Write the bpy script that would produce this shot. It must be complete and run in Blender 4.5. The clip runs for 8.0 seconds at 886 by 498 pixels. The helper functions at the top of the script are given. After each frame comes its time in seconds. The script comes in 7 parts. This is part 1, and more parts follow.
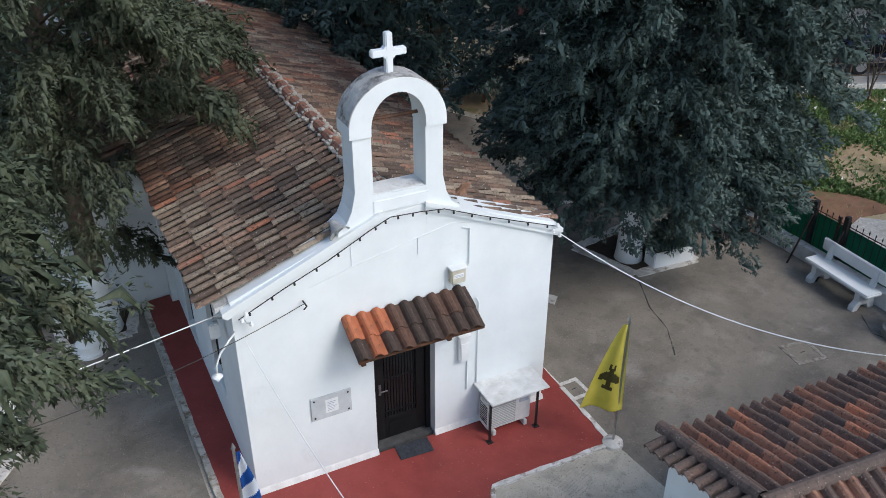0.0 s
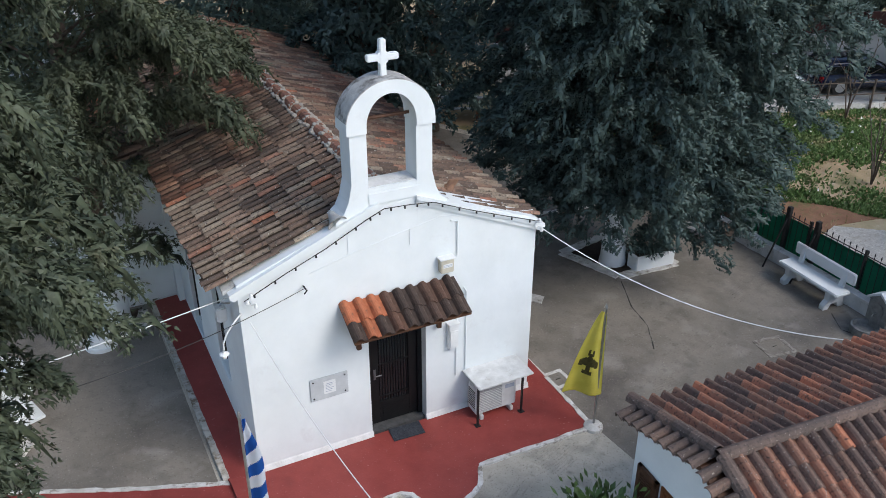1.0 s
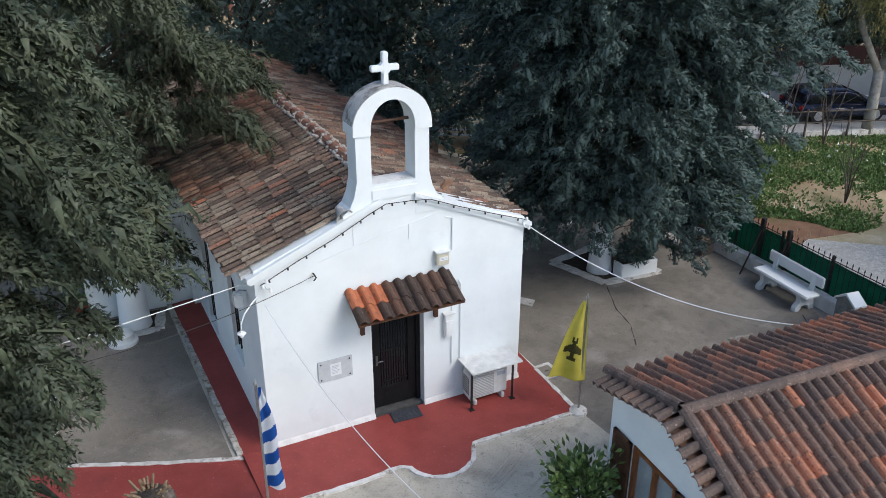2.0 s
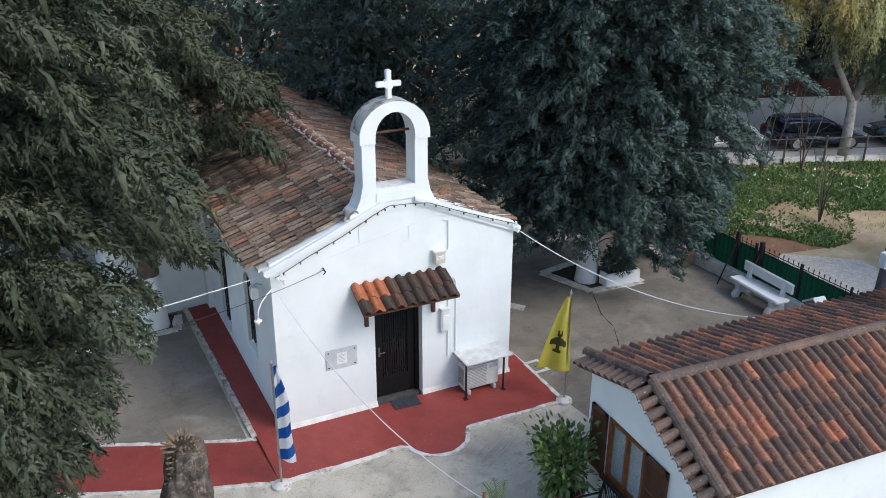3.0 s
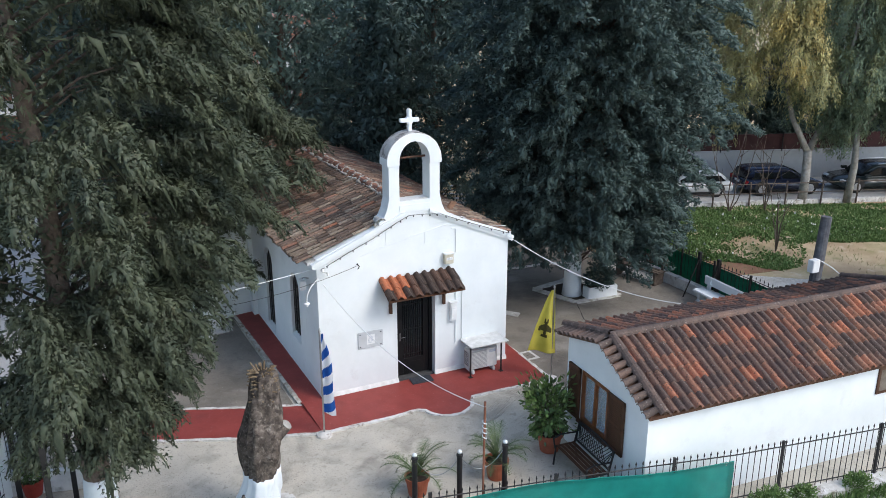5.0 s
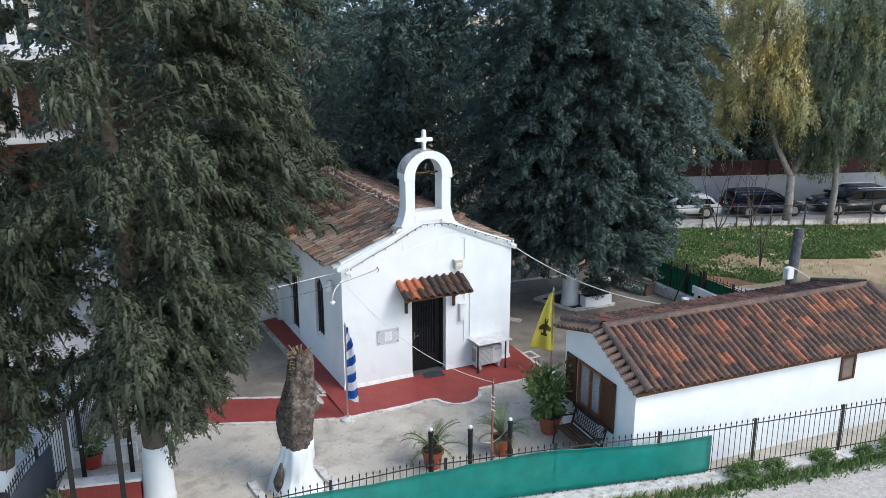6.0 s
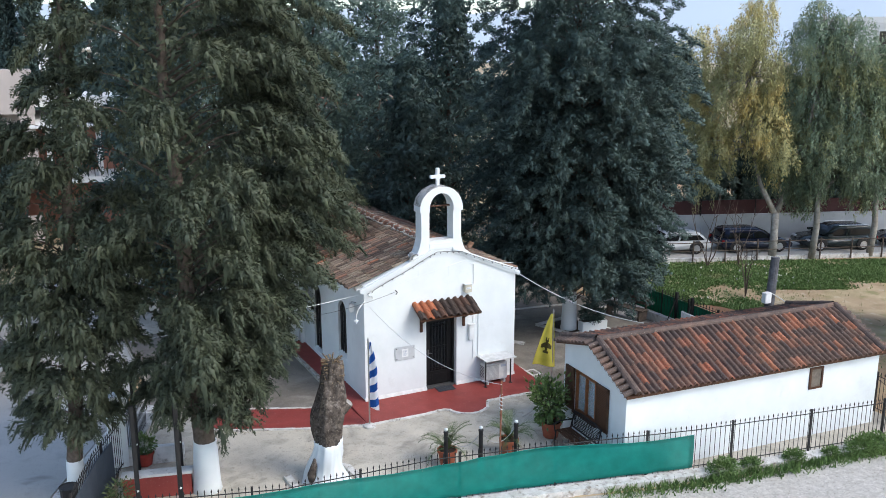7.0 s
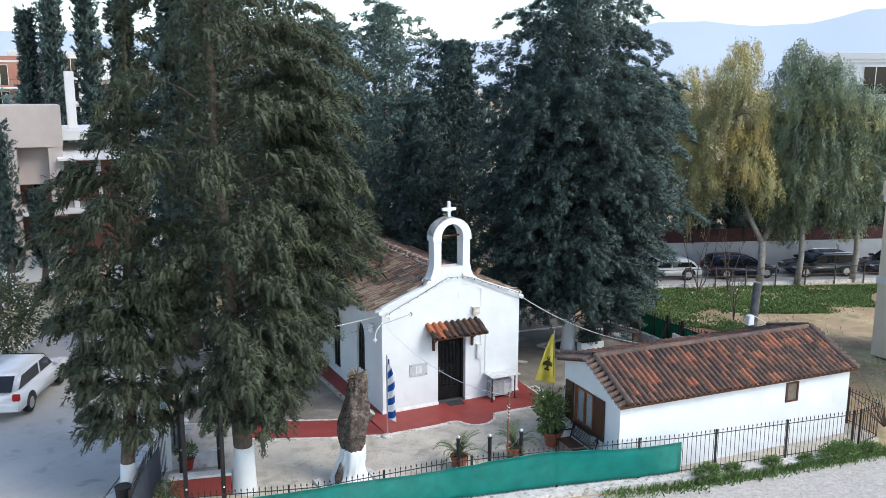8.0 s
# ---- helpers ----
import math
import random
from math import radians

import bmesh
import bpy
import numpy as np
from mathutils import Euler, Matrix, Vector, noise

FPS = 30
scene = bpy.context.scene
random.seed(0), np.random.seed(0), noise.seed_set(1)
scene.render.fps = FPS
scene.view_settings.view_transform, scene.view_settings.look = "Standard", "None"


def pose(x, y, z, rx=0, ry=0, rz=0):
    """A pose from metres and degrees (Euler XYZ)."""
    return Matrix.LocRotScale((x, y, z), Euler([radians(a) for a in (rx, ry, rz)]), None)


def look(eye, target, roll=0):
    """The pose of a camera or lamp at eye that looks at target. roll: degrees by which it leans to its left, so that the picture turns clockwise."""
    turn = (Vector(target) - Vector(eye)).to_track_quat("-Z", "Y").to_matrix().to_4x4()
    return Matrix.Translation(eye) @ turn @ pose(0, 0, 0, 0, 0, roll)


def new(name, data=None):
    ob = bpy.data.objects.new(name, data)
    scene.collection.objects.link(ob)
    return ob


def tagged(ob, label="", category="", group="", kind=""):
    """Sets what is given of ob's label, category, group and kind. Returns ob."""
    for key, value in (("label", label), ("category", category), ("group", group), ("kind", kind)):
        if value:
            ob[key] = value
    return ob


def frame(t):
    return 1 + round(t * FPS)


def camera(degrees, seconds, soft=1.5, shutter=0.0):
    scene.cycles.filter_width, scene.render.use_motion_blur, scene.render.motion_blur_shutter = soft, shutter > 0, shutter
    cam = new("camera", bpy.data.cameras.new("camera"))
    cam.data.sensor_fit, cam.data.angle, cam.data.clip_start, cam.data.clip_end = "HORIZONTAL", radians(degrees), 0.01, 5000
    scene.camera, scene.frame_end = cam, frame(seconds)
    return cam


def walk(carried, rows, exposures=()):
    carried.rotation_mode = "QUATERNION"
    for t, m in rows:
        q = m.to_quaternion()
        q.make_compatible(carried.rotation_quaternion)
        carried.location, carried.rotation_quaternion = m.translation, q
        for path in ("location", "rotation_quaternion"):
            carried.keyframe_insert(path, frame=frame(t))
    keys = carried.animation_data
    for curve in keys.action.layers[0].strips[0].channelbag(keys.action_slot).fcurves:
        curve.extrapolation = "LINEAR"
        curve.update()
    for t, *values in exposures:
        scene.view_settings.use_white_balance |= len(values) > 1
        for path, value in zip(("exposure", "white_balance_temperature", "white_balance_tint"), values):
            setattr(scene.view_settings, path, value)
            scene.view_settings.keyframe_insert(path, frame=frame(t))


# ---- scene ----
cam = camera(55.4, 8.0, soft=0.65)
PATH = [
    (0, (-3.857, -8.89, 9.109), (-3.087, -7.347, 8.097), 0.1),
    (0.5, (-4.048, -9.438, 9.114), (-3.268, -7.877, 8.136), 0.1),
    (1, (-4.218, -9.949, 9.095), (-3.432, -8.374, 8.145), 0.1),
    (1.5, (-4.487, -10.619, 9.046), (-3.694, -9.023, 8.139), 0.0),
    (3, (-5.508, -12.802, 8.988), (-4.685, -11.153, 8.212), 0.2),
    (3.5, (-5.838, -13.549, 9.038), (-5.011, -11.886, 8.297), 0.1),
    (4, (-6.331, -14.454, 9.048), (-5.497, -12.775, 8.351), 0.0),
    (4.5, (-6.906, -15.446, 9.052), (-6.065, -13.753, 8.398), 0.0),
    (6, (-8.751, -18.388, 9.076), (-7.896, -16.664, 8.533), 0.0),
    (6.5, (-9.442, -19.389, 9.109), (-8.579, -17.652, 8.623), 0.1),
    (7, (-10.147, -20.49, 9.222), (-9.28, -18.742, 8.781), 0.0),
    (7.5, (-10.809, -21.408, 9.408), (-9.936, -19.655, 9.0), 0.0),
    (8, (-11.49, -22.353, 9.721), (-10.614, -20.596, 9.341), 0.1),
]
walk(cam, [(t, look(eye, target, roll)) for t, eye, target, roll in PATH], exposures=[(0.0, 0.79), (3.5, 0.95), (6.5, 1.04), (8.0, 1.08)])

# ---- world and sun ----
world = bpy.data.worlds.new("sky")
scene.world = world
world.use_nodes = True
wn = world.node_tree.nodes
sky = wn.new("ShaderNodeTexSky")
sky.sky_type = 'NISHITA'
sky.sun_disc = False
sky.sun_elevation = radians(42)
sky.sun_rotation = radians(150)
sky.dust_density = 1.1
sky.air_density = 1.0
wn["Background"].inputs["Strength"].default_value = 0.15
world.node_tree.links.new(sky.outputs[0], wn["Background"].inputs[0])
sun_data = bpy.data.lights.new("sun", 'SUN')
sun_data.energy = 1.0
sun_data.angle = radians(25)
sun_data.color = (1.0, 0.965, 0.91)
sun = new("sun", sun_data)
# the sun stands in front of the facade, to its right
sun.matrix_world = look((12, -16, 20), (0, 0, 0))

# ---- materials ----


def surf(name, dark, light, scale=2.0, rough=0.8, bump=0.15, grain=60.0, metal=0.0, dirt=None, tint=0.0, island=False, ramp=None, spec=0.3):
    """Noise between two colours, a second colour in patches (dirt = colour, scale, from, to), relief, and a tint that differs from piece to piece."""
    m = bpy.data.materials.new(name)
    m.use_nodes = True
    n, l = m.node_tree.nodes, m.node_tree.links
    b = n["Principled BSDF"]
    b.inputs["Roughness"].default_value = rough
    b.inputs["Metallic"].default_value = metal
    b.inputs["Specular IOR Level"].default_value = spec
    co = n.new("ShaderNodeTexCoord").outputs["Object"]

    def noise_at(sc, detail=6.0, r=0.6):
        t = n.new("ShaderNodeTexNoise")
        t.inputs["Scale"].default_value, t.inputs["Detail"].default_value, t.inputs["Roughness"].default_value = sc, detail, r
        l.new(co, t.inputs["Vector"])
        return t.outputs["Fac"]

    def ramp_of(src, stops):
        r = n.new("ShaderNodeValToRGB")
        e = r.color_ramp.elements
        while len(e) < len(stops):
            e.new(0.5)
        for k, (p, c) in enumerate(stops):
            e[k].position, e[k].color = p, (*c, 1)
        l.new(src, r.inputs[0])
        return r.outputs[0]

    rnd = n.new("ShaderNodeNewGeometry").outputs["Random Per Island"] if island else n.new("ShaderNodeObjectInfo").outputs["Random"]
    col = ramp_of(noise_at(scale), [(0.3, dark), (0.7, light)])
    if ramp:
        base = ramp_of(rnd, ramp)
        mx = n.new("ShaderNodeMix")
        mx.data_type, mx.blend_type = 'RGBA', 'MULTIPLY'
        mx.inputs[0].default_value = 1.0
        l.new(base, mx.inputs[6]), l.new(col, mx.inputs[7])
        col = mx.outputs[2]
    if dirt:
        mx = n.new("ShaderNodeMix")
        mx.data_type = 'RGBA'
        l.new(ramp_of(noise_at(dirt[1], 8.0, 0.7), [(dirt[2], (0, 0, 0)), (dirt[3], (1, 1, 1))]), mx.inputs[0])
        l.new(col, mx.inputs[6])
        mx.inputs[7].default_value = (*dirt[0], 1)
        col = mx.outputs[2]
    if tint:
        hs = n.new("ShaderNodeHueSaturation")
        mr = n.new("ShaderNodeMapRange")
        mr.inputs[3].default_value, mr.inputs[4].default_value = 1 - tint, 1 + tint
        l.new(rnd, mr.inputs[0]), l.new(mr.outputs[0], hs.inputs["Value"]), l.new(col, hs.inputs["Color"])
        col = hs.outputs[0]
    l.new(col, b.inputs["Base Color"])
    if bump:
        bp = n.new("ShaderNodeBump")
        bp.inputs["Strength"].default_value, bp.inputs["Distance"].default_value = bump, 0.02
        l.new(noise_at(grain, 4.0), bp.inputs["Height"]), l.new(bp.outputs[0], b.inputs["Normal"])
    return m


def mottled(m, layers):
    """Stains and flecks over a material: (colour, scale, detail, from, to, most) each."""
    n, l = m.node_tree.nodes, m.node_tree.links
    base = n["Principled BSDF"].inputs["Base Color"]
    co = n.new("ShaderNodeTexCoord").outputs["Object"]
    for colour, sc, detail, lo, hi, most in layers:
        t = n.new("ShaderNodeTexNoise")
        t.inputs["Scale"].default_value, t.inputs["Detail"].default_value, t.inputs["Distortion"].default_value = sc, detail, 0.4
        l.new(co, t.inputs["Vector"])
        r = n.new("ShaderNodeMapRange")
        r.inputs["From Min"].default_value, r.inputs["From Max"].default_value, r.inputs["To Max"].default_value = lo, hi, most
        l.new(t.outputs["Fac"], r.inputs["Value"])
        mx = n.new("ShaderNodeMix")
        mx.data_type = 'RGBA'
        l.new(r.outputs[0], mx.inputs[0])
        l.new(base.links[0].from_socket, mx.inputs[6])
        mx.inputs[7].default_value = (*colour, 1)
        l.new(mx.outputs[2], base)
    return m


WHITE = surf("whitewash", (0.67, 0.705, 0.705), (0.76, 0.79, 0.79), 1.2, 0.85, 0.14, 9, dirt=((0.6, 0.605, 0.6), 1.7, 0.58, 0.85))
WHITE_OLD = surf("weathered_whitewash", (0.5, 0.5, 0.48), (0.72, 0.72, 0.7), 3, 0.9, 0.5, 30, dirt=((0.16, 0.15, 0.13), 4, 0.55, 0.75))


def leafy(m, share):
    """Lets part of the light through the leaves of a material."""
    n, l = m.node_tree.nodes, m.node_tree.links
    b, out = n["Principled BSDF"], n["Material Output"]
    t, mx = n.new("ShaderNodeBsdfTranslucent"), n.new("ShaderNodeMixShader")
    l.new(b.inputs["Base Color"].links[0].from_socket, t.inputs["Color"])
    mx.inputs[0].default_value = share
    l.new(b.outputs[0], mx.inputs[1]), l.new(t.outputs[0], mx.inputs[2]), l.new(mx.outputs[0], out.inputs["Surface"])
    return m


def speckled(m, pale, dark, scale=30.0, red=None):
    """Lichen dots, dark weather stains, and a warmer tint in broad patches on a clay tile material."""
    n, l = m.node_tree.nodes, m.node_tree.links
    base = n["Principled BSDF"].inputs["Base Color"]
    co = n.new("ShaderNodeTexCoord").outputs["Object"]
    rnd = n.new("ShaderNodeObjectInfo").outputs["Random"]
    for colour, sc, lo, hi in ((dark, scale * 0.8, 0.55, 0.66), (pale, scale, 0.64, 0.71), (red, 0.45, 0.48, 0.62)):
        if colour is None:
            continue
        t = n.new("ShaderNodeTexNoise")
        t.noise_dimensions = '4D'
        t.inputs["Scale"].default_value, t.inputs["Detail"].default_value = sc, 3.0
        l.new(co, t.inputs["Vector"])
        w = n.new("ShaderNodeMath")
        w.operation = 'MULTIPLY'
        w.inputs[1].default_value = 40.0
        l.new(rnd, w.inputs[0])
        l.new(w.outputs[0], t.inputs["W"])
        r = n.new("ShaderNodeMapRange")
        r.inputs["From Min"].default_value, r.inputs["From Max"].default_value, r.inputs["To Max"].default_value = lo, hi, 0.75
        l.new(t.outputs["Fac"], r.inputs["Value"])
        mx = n.new("ShaderNodeMix")
        mx.data_type = 'RGBA'
        mx.blend_type = 'MULTIPLY' if colour is red else 'MIX'
        l.new(r.outputs[0], mx.inputs[0])
        l.new(base.links[0].from_socket, mx.inputs[6])
        mx.inputs[7].default_value = (*colour, 1)
        l.new(mx.outputs[2], base)
    return m


CLAY = [(0.0, (0.1, 0.075, 0.06)), (0.25, (0.16, 0.115, 0.09)), (0.5, (0.225, 0.148, 0.108)), (0.7, (0.235, 0.185, 0.142)), (0.88, (0.35, 0.29, 0.22)), (0.96, (0.29, 0.15, 0.105)), (1.0, (0.38, 0.165, 0.1))]
TILE = speckled(surf("old_clay_tile", (0.75, 0.75, 0.75), (1.1, 1.07, 1.05), 14, 0.9, 0.5, 60, ramp=CLAY), (0.46, 0.44, 0.38), (0.06, 0.052, 0.045))
TILE_REST = speckled(surf("old_clay_tile_joined", (0.75, 0.75, 0.75), (1.1, 1.07, 1.05), 14, 0.9, 0.5, 60, island=True, ramp=CLAY), (0.46, 0.44, 0.38), (0.06, 0.052, 0.045), 30, (1.25, 0.8, 0.66))
# channel tiles: soil on the clay plus the gaps' shade, both in the colour
PAN = surf("soiled_shaded_channel_tile", (0.035, 0.028, 0.022), (0.1, 0.075, 0.055), 9, 0.95, 0.5, 50)
SHED_RAMP = [(0.0, (0.125, 0.088, 0.075)), (0.42, (0.18, 0.118, 0.093)), (0.66, (0.25, 0.143, 0.102)), (0.84, (0.37, 0.172, 0.11)), (1.0, (0.5, 0.2, 0.115))]
STILE = speckled(surf("dark_roman_tile", (0.6, 0.6, 0.6), (1.15, 1.1, 1.05), 5, 0.85, 0.4, 60, ramp=SHED_RAMP), (0.48, 0.42, 0.36), (0.055, 0.046, 0.04), 40)
VERGE = speckled(surf("weathered_verge_tile", (0.6, 0.6, 0.6), (1.15, 1.1, 1.05), 5, 0.85, 0.4, 60, ramp=[(0.0, (0.1, 0.077, 0.068)), (0.8, (0.15, 0.108, 0.09)), (1.0, (0.19, 0.122, 0.093))]), (0.48, 0.42, 0.36), (0.055, 0.046, 0.04), 40)
STILE_REST = speckled(surf("dark_roman_tile_joined", (0.6, 0.6, 0.6), (1.15, 1.1, 1.05), 5, 0.85, 0.4, 60, ramp=SHED_RAMP, island=True), (0.48, 0.42, 0.36), (0.055, 0.046, 0.04), 40)

WORN = [((0.1, 0.09, 0.075), 2.2, 5, 0.52, 0.75, 0.45), ((0.46, 0.43, 0.38), 1.3, 6, 0.58, 0.78, 0.4), ((0.07, 0.063, 0.055), 34, 2, 0.6, 0.7, 0.5), ((0.5, 0.47, 0.42), 42, 2, 0.64, 0.72, 0.5), ((0.09, 0.08, 0.07), 7, 4, 0.6, 0.72, 0.35)]
CONCRETE = mottled(surf("yard_concrete", (0.43, 0.39, 0.32), (0.6, 0.55, 0.455), 0.7, 0.8, 0.4, 24, dirt=((0.29, 0.26, 0.215), 0.3, 0.5, 0.72)), WORN)
# darker concrete; about half of its darkness is tree shade put into the colour
OLD_SHADED_CONCRETE = mottled(surf("old_shaded_concrete", (0.185, 0.165, 0.135), (0.27, 0.24, 0.2), 0.6, 0.75, 0.4, 24, dirt=((0.13, 0.115, 0.1), 0.4, 0.5, 0.7)), WORN)
RED = mottled(surf("red_floor_paint", (0.225, 0.042, 0.035), (0.3, 0.06, 0.05), 2.5, 0.6, 0.15, 30, dirt=((0.34, 0.16, 0.14), 6, 0.64, 0.8)), [((0.42, 0.2, 0.17), 30, 3, 0.66, 0.74, 0.6), ((0.13, 0.03, 0.027), 1.2, 4, 0.55, 0.75, 0.5)])
KERB = surf("kerb_whitewash", (0.45, 0.43, 0.38), (0.75, 0.73, 0.7), 5, 0.9, 0.5, 30, dirt=((0.25, 0.21, 0.17), 6, 0.52, 0.66))
ASPHALT = mottled(surf("asphalt", (0.4, 0.385, 0.355), (0.5, 0.48, 0.445), 0.5, 0.9, 0.3, 80, dirt=((0.31, 0.3, 0.275), 0.8, 0.55, 0.75)), [((0.14, 0.13, 0.12), 1.1, 4, 0.62, 0.76, 0.5), ((0.16, 0.15, 0.14), 40, 2, 0.58, 0.7, 0.4)])
GRAVEL = mottled(surf("gravel", (0.4, 0.37, 0.32), (0.6, 0.56, 0.5), 9, 0.95, 0.8, 40, dirt=((0.3, 0.26, 0.21), 0.6, 0.6, 0.72)), [((0.2, 0.18, 0.15), 24, 3, 0.58, 0.68, 0.6), ((0.72, 0.69, 0.64), 18, 3, 0.6, 0.7, 0.6), ((0.3, 0.25, 0.18), 0.5, 4, 0.55, 0.72, 0.5)])
EARTH = mottled(surf("dry_earth", (0.4, 0.3, 0.18), (0.56, 0.44, 0.28), 1.2, 0.95, 0.6, 20, dirt=((0.3, 0.26, 0.12), 0.35, 0.5, 0.7)), [((0.28, 0.17, 0.1), 0.22, 4, 0.48, 0.62, 0.7), ((0.6, 0.52, 0.4), 3.0, 3, 0.6, 0.72, 0.4), ((0.2, 0.2, 0.08), 1.4, 5, 0.56, 0.7, 0.6)])
BARK = surf("bark", (0.06, 0.045, 0.035), (0.16, 0.125, 0.1), 9, 0.95, 0.9, 18)
PALE_BARK = surf("pale_bark", (0.2, 0.18, 0.15), (0.42, 0.4, 0.36), 5, 0.9, 0.5, 18)
LEAF = leafy(surf("cypress_leaf", (0.041, 0.058, 0.036), (0.128, 0.15, 0.088), 2.4, 0.55, 0, 10, dirt=((0.19, 0.155, 0.08), 2.2, 0.62, 0.78), tint=0.16, island=True, spec=0.45), 0.3)
LEAF_DARK = leafy(surf("dark_cypress_leaf", (0.04, 0.072, 0.065), (0.118, 0.178, 0.156), 2.0, 0.55, 0, 10, dirt=((0.16, 0.165, 0.12), 2.4, 0.64, 0.8), tint=0.16, island=True, spec=0.45), 0.3)
LEAF_PINE = leafy(surf("pine_leaf", (0.1, 0.165, 0.145), (0.19, 0.26, 0.21), 0.8, 0.6, 0, 10, tint=0.2, island=True, spec=0.4), 0.3)
LEAF_EUCA = leafy(surf("eucalyptus_leaf", (0.38, 0.38, 0.19), (0.58, 0.55, 0.28), 0.35, 0.55, 0, 10, dirt=((0.7, 0.55, 0.22), 0.3, 0.48, 0.62), tint=0.2, island=True), 0.35)
GRASS = surf("grass_blade", (0.075, 0.135, 0.035), (0.15, 0.225, 0.07), 0.6, 0.7, 0, 10, dirt=((0.24, 0.23, 0.1), 0.5, 0.6, 0.75), tint=0.3, island=True)
BLACK = surf("black_iron", (0.012, 0.012, 0.013), (0.03, 0.028, 0.027), 6, 0.5, 0.1, 50)
WOOD = surf("dark_stained_wood", (0.05, 0.022, 0.012), (0.11, 0.05, 0.026), 6, 0.55, 0.2, 40)
TERRACOTTA = surf("terracotta", (0.3, 0.085, 0.045), (0.42, 0.13, 0.07), 6, 0.8, 0.2, 40)

# ---- mesh helpers ----


def part(name, bm, material, parent=None, label="", smooth=False):
    """Links a bmesh (or a mesh) as one object under a thing or a part."""
    if isinstance(bm, bpy.types.Mesh):
        me = bm
    else:
        me = bpy.data.meshes.new(name)
        bm.to_mesh(me)
        bm.free()
    if smooth:
        me.shade_smooth()
    if material and not me.materials:
        me.materials.append(material)
    ob = new(name, me)
    if parent:
        ob.parent = parent
    if label:
        ob["label"] = label
    return ob


def thing(name, x, y, z, turn=0.0):
    ob = new(name)
    ob.matrix_basis = pose(x, y, z, 0, 0, turn)
    return ob


def box(bm, x0, y0, z0, x1, y1, z1, bevel=0.0, m=None):
    mat = Matrix.Translation(((x0 + x1) / 2, (y0 + y1) / 2, (z0 + z1) / 2)) @ Matrix.Diagonal((abs(x1 - x0), abs(y1 - y0), abs(z1 - z0), 1))
    vs = bmesh.ops.create_cube(bm, size=1, matrix=mat)["verts"]
    if bevel:
        es = list({e for v in vs for e in v.link_edges})
        r = bmesh.ops.bevel(bm, geom=es, offset=bevel, segments=2, affect='EDGES', clamp_overlap=True)
        vs = r["verts"]
    if m is not None:
        bmesh.ops.transform(bm, matrix=m, verts=list({v for v in vs}))
    return bm


def boxes(*rows, bevel=0.0):
    bm = bmesh.new()
    for r in rows:
        box(bm, *r, bevel=bevel)
    return bm


def tube(bm, pts, radii, n=8, caps=True):
    """A round bar along points; one radius or one for each point."""
    pts = [Vector(p) for p in pts]
    if not hasattr(radii, "__len__"):
        radii = [radii] * len(pts)
    rings, up = [], None
    for i, p in enumerate(pts):
        d = (pts[min(i + 1, len(pts) - 1)] - pts[max(i - 1, 0)]).normalized()
        if up is None:
            up = d.orthogonal().normalized()
        up = (up - d * up.dot(d)).normalized()
        side = d.cross(up)
        rings.append([bm.verts.new(p + (up * math.cos(a) + side * math.sin(a)) * radii[i]) for a in (2 * math.pi * k / n for k in range(n))])
    for a, b in zip(rings, rings[1:]):
        for k in range(n):
            bm.faces.new((a[k], a[(k + 1) % n], b[(k + 1) % n], b[k]))
    if caps:
        bm.faces.new(rings[0][::-1])
        bm.faces.new(rings[-1])
    return bm


def rod(pts, radii, n=8):
    return tube(bmesh.new(), pts, radii, n)


def lathe(profile, n=24, bm=None):
    """A turned body from (radius, height) rows."""
    bm = bm or bmesh.new()
    rings = [[bm.verts.new((r * math.cos(2 * math.pi * k / n), r * math.sin(2 * math.pi * k / n), z)) for k in range(n)] for r, z in profile]
    for a, b in zip(rings, rings[1:]):
        for k in range(n):
            bm.faces.new((a[k], a[(k + 1) % n], b[(k + 1) % n], b[k]))
    bm.faces.new(rings[0][::-1])
    bm.faces.new(rings[-1])
    return bm


def prism(bm, outline, h0, h1, m=None):
    """A plate with that outline in x and y, from h0 to h1."""
    lo = [bm.verts.new((x, y, h0)) for x, y in outline]
    hi = [bm.verts.new((x, y, h1)) for x, y in outline]
    bm.faces.new(lo[::-1]), bm.faces.new(hi)
    k = len(outline)
    for i in range(k):
        bm.faces.new((lo[i], lo[(i + 1) % k], hi[(i + 1) % k], hi[i]))
    bmesh.ops.recalc_face_normals(bm, faces=bm.faces)
    if m is not None:
        bmesh.ops.transform(bm, matrix=m, verts=lo + hi)
    return bm


def array_mesh(name, verts, corners, normals=None):
    """A mesh from numpy arrays: verts (n, 3), corners (faces, 3 or 4); normals: soft shading normals for the vertices."""
    me = bpy.data.meshes.new(name)
    k = corners.shape[1]
    if normals is not None:
        # turn each triangle so that it faces the way of its soft normal
        a, b, c = (verts[corners[:, j]] for j in range(3))
        wrong = (np.cross(b - a, c - a) * normals[corners[:, 0]]).sum(1) < 0
        corners = np.where(wrong[:, None], corners[:, ::-1], corners)
    me.vertices.add(len(verts))
    me.vertices.foreach_set("co", np.asarray(verts, np.float32).ravel())
    me.loops.add(corners.size)
    me.loops.foreach_set("vertex_index", np.asarray(corners, np.int32).ravel())
    me.polygons.add(len(corners))
    me.polygons.foreach_set("loop_start", np.arange(0, corners.size, k, dtype=np.int32))
    me.update(calc_edges=True)
    if normals is not None:
        me.shade_smooth()
        me.normals_split_custom_set_from_vertices(np.asarray(normals, np.float32))
    return me


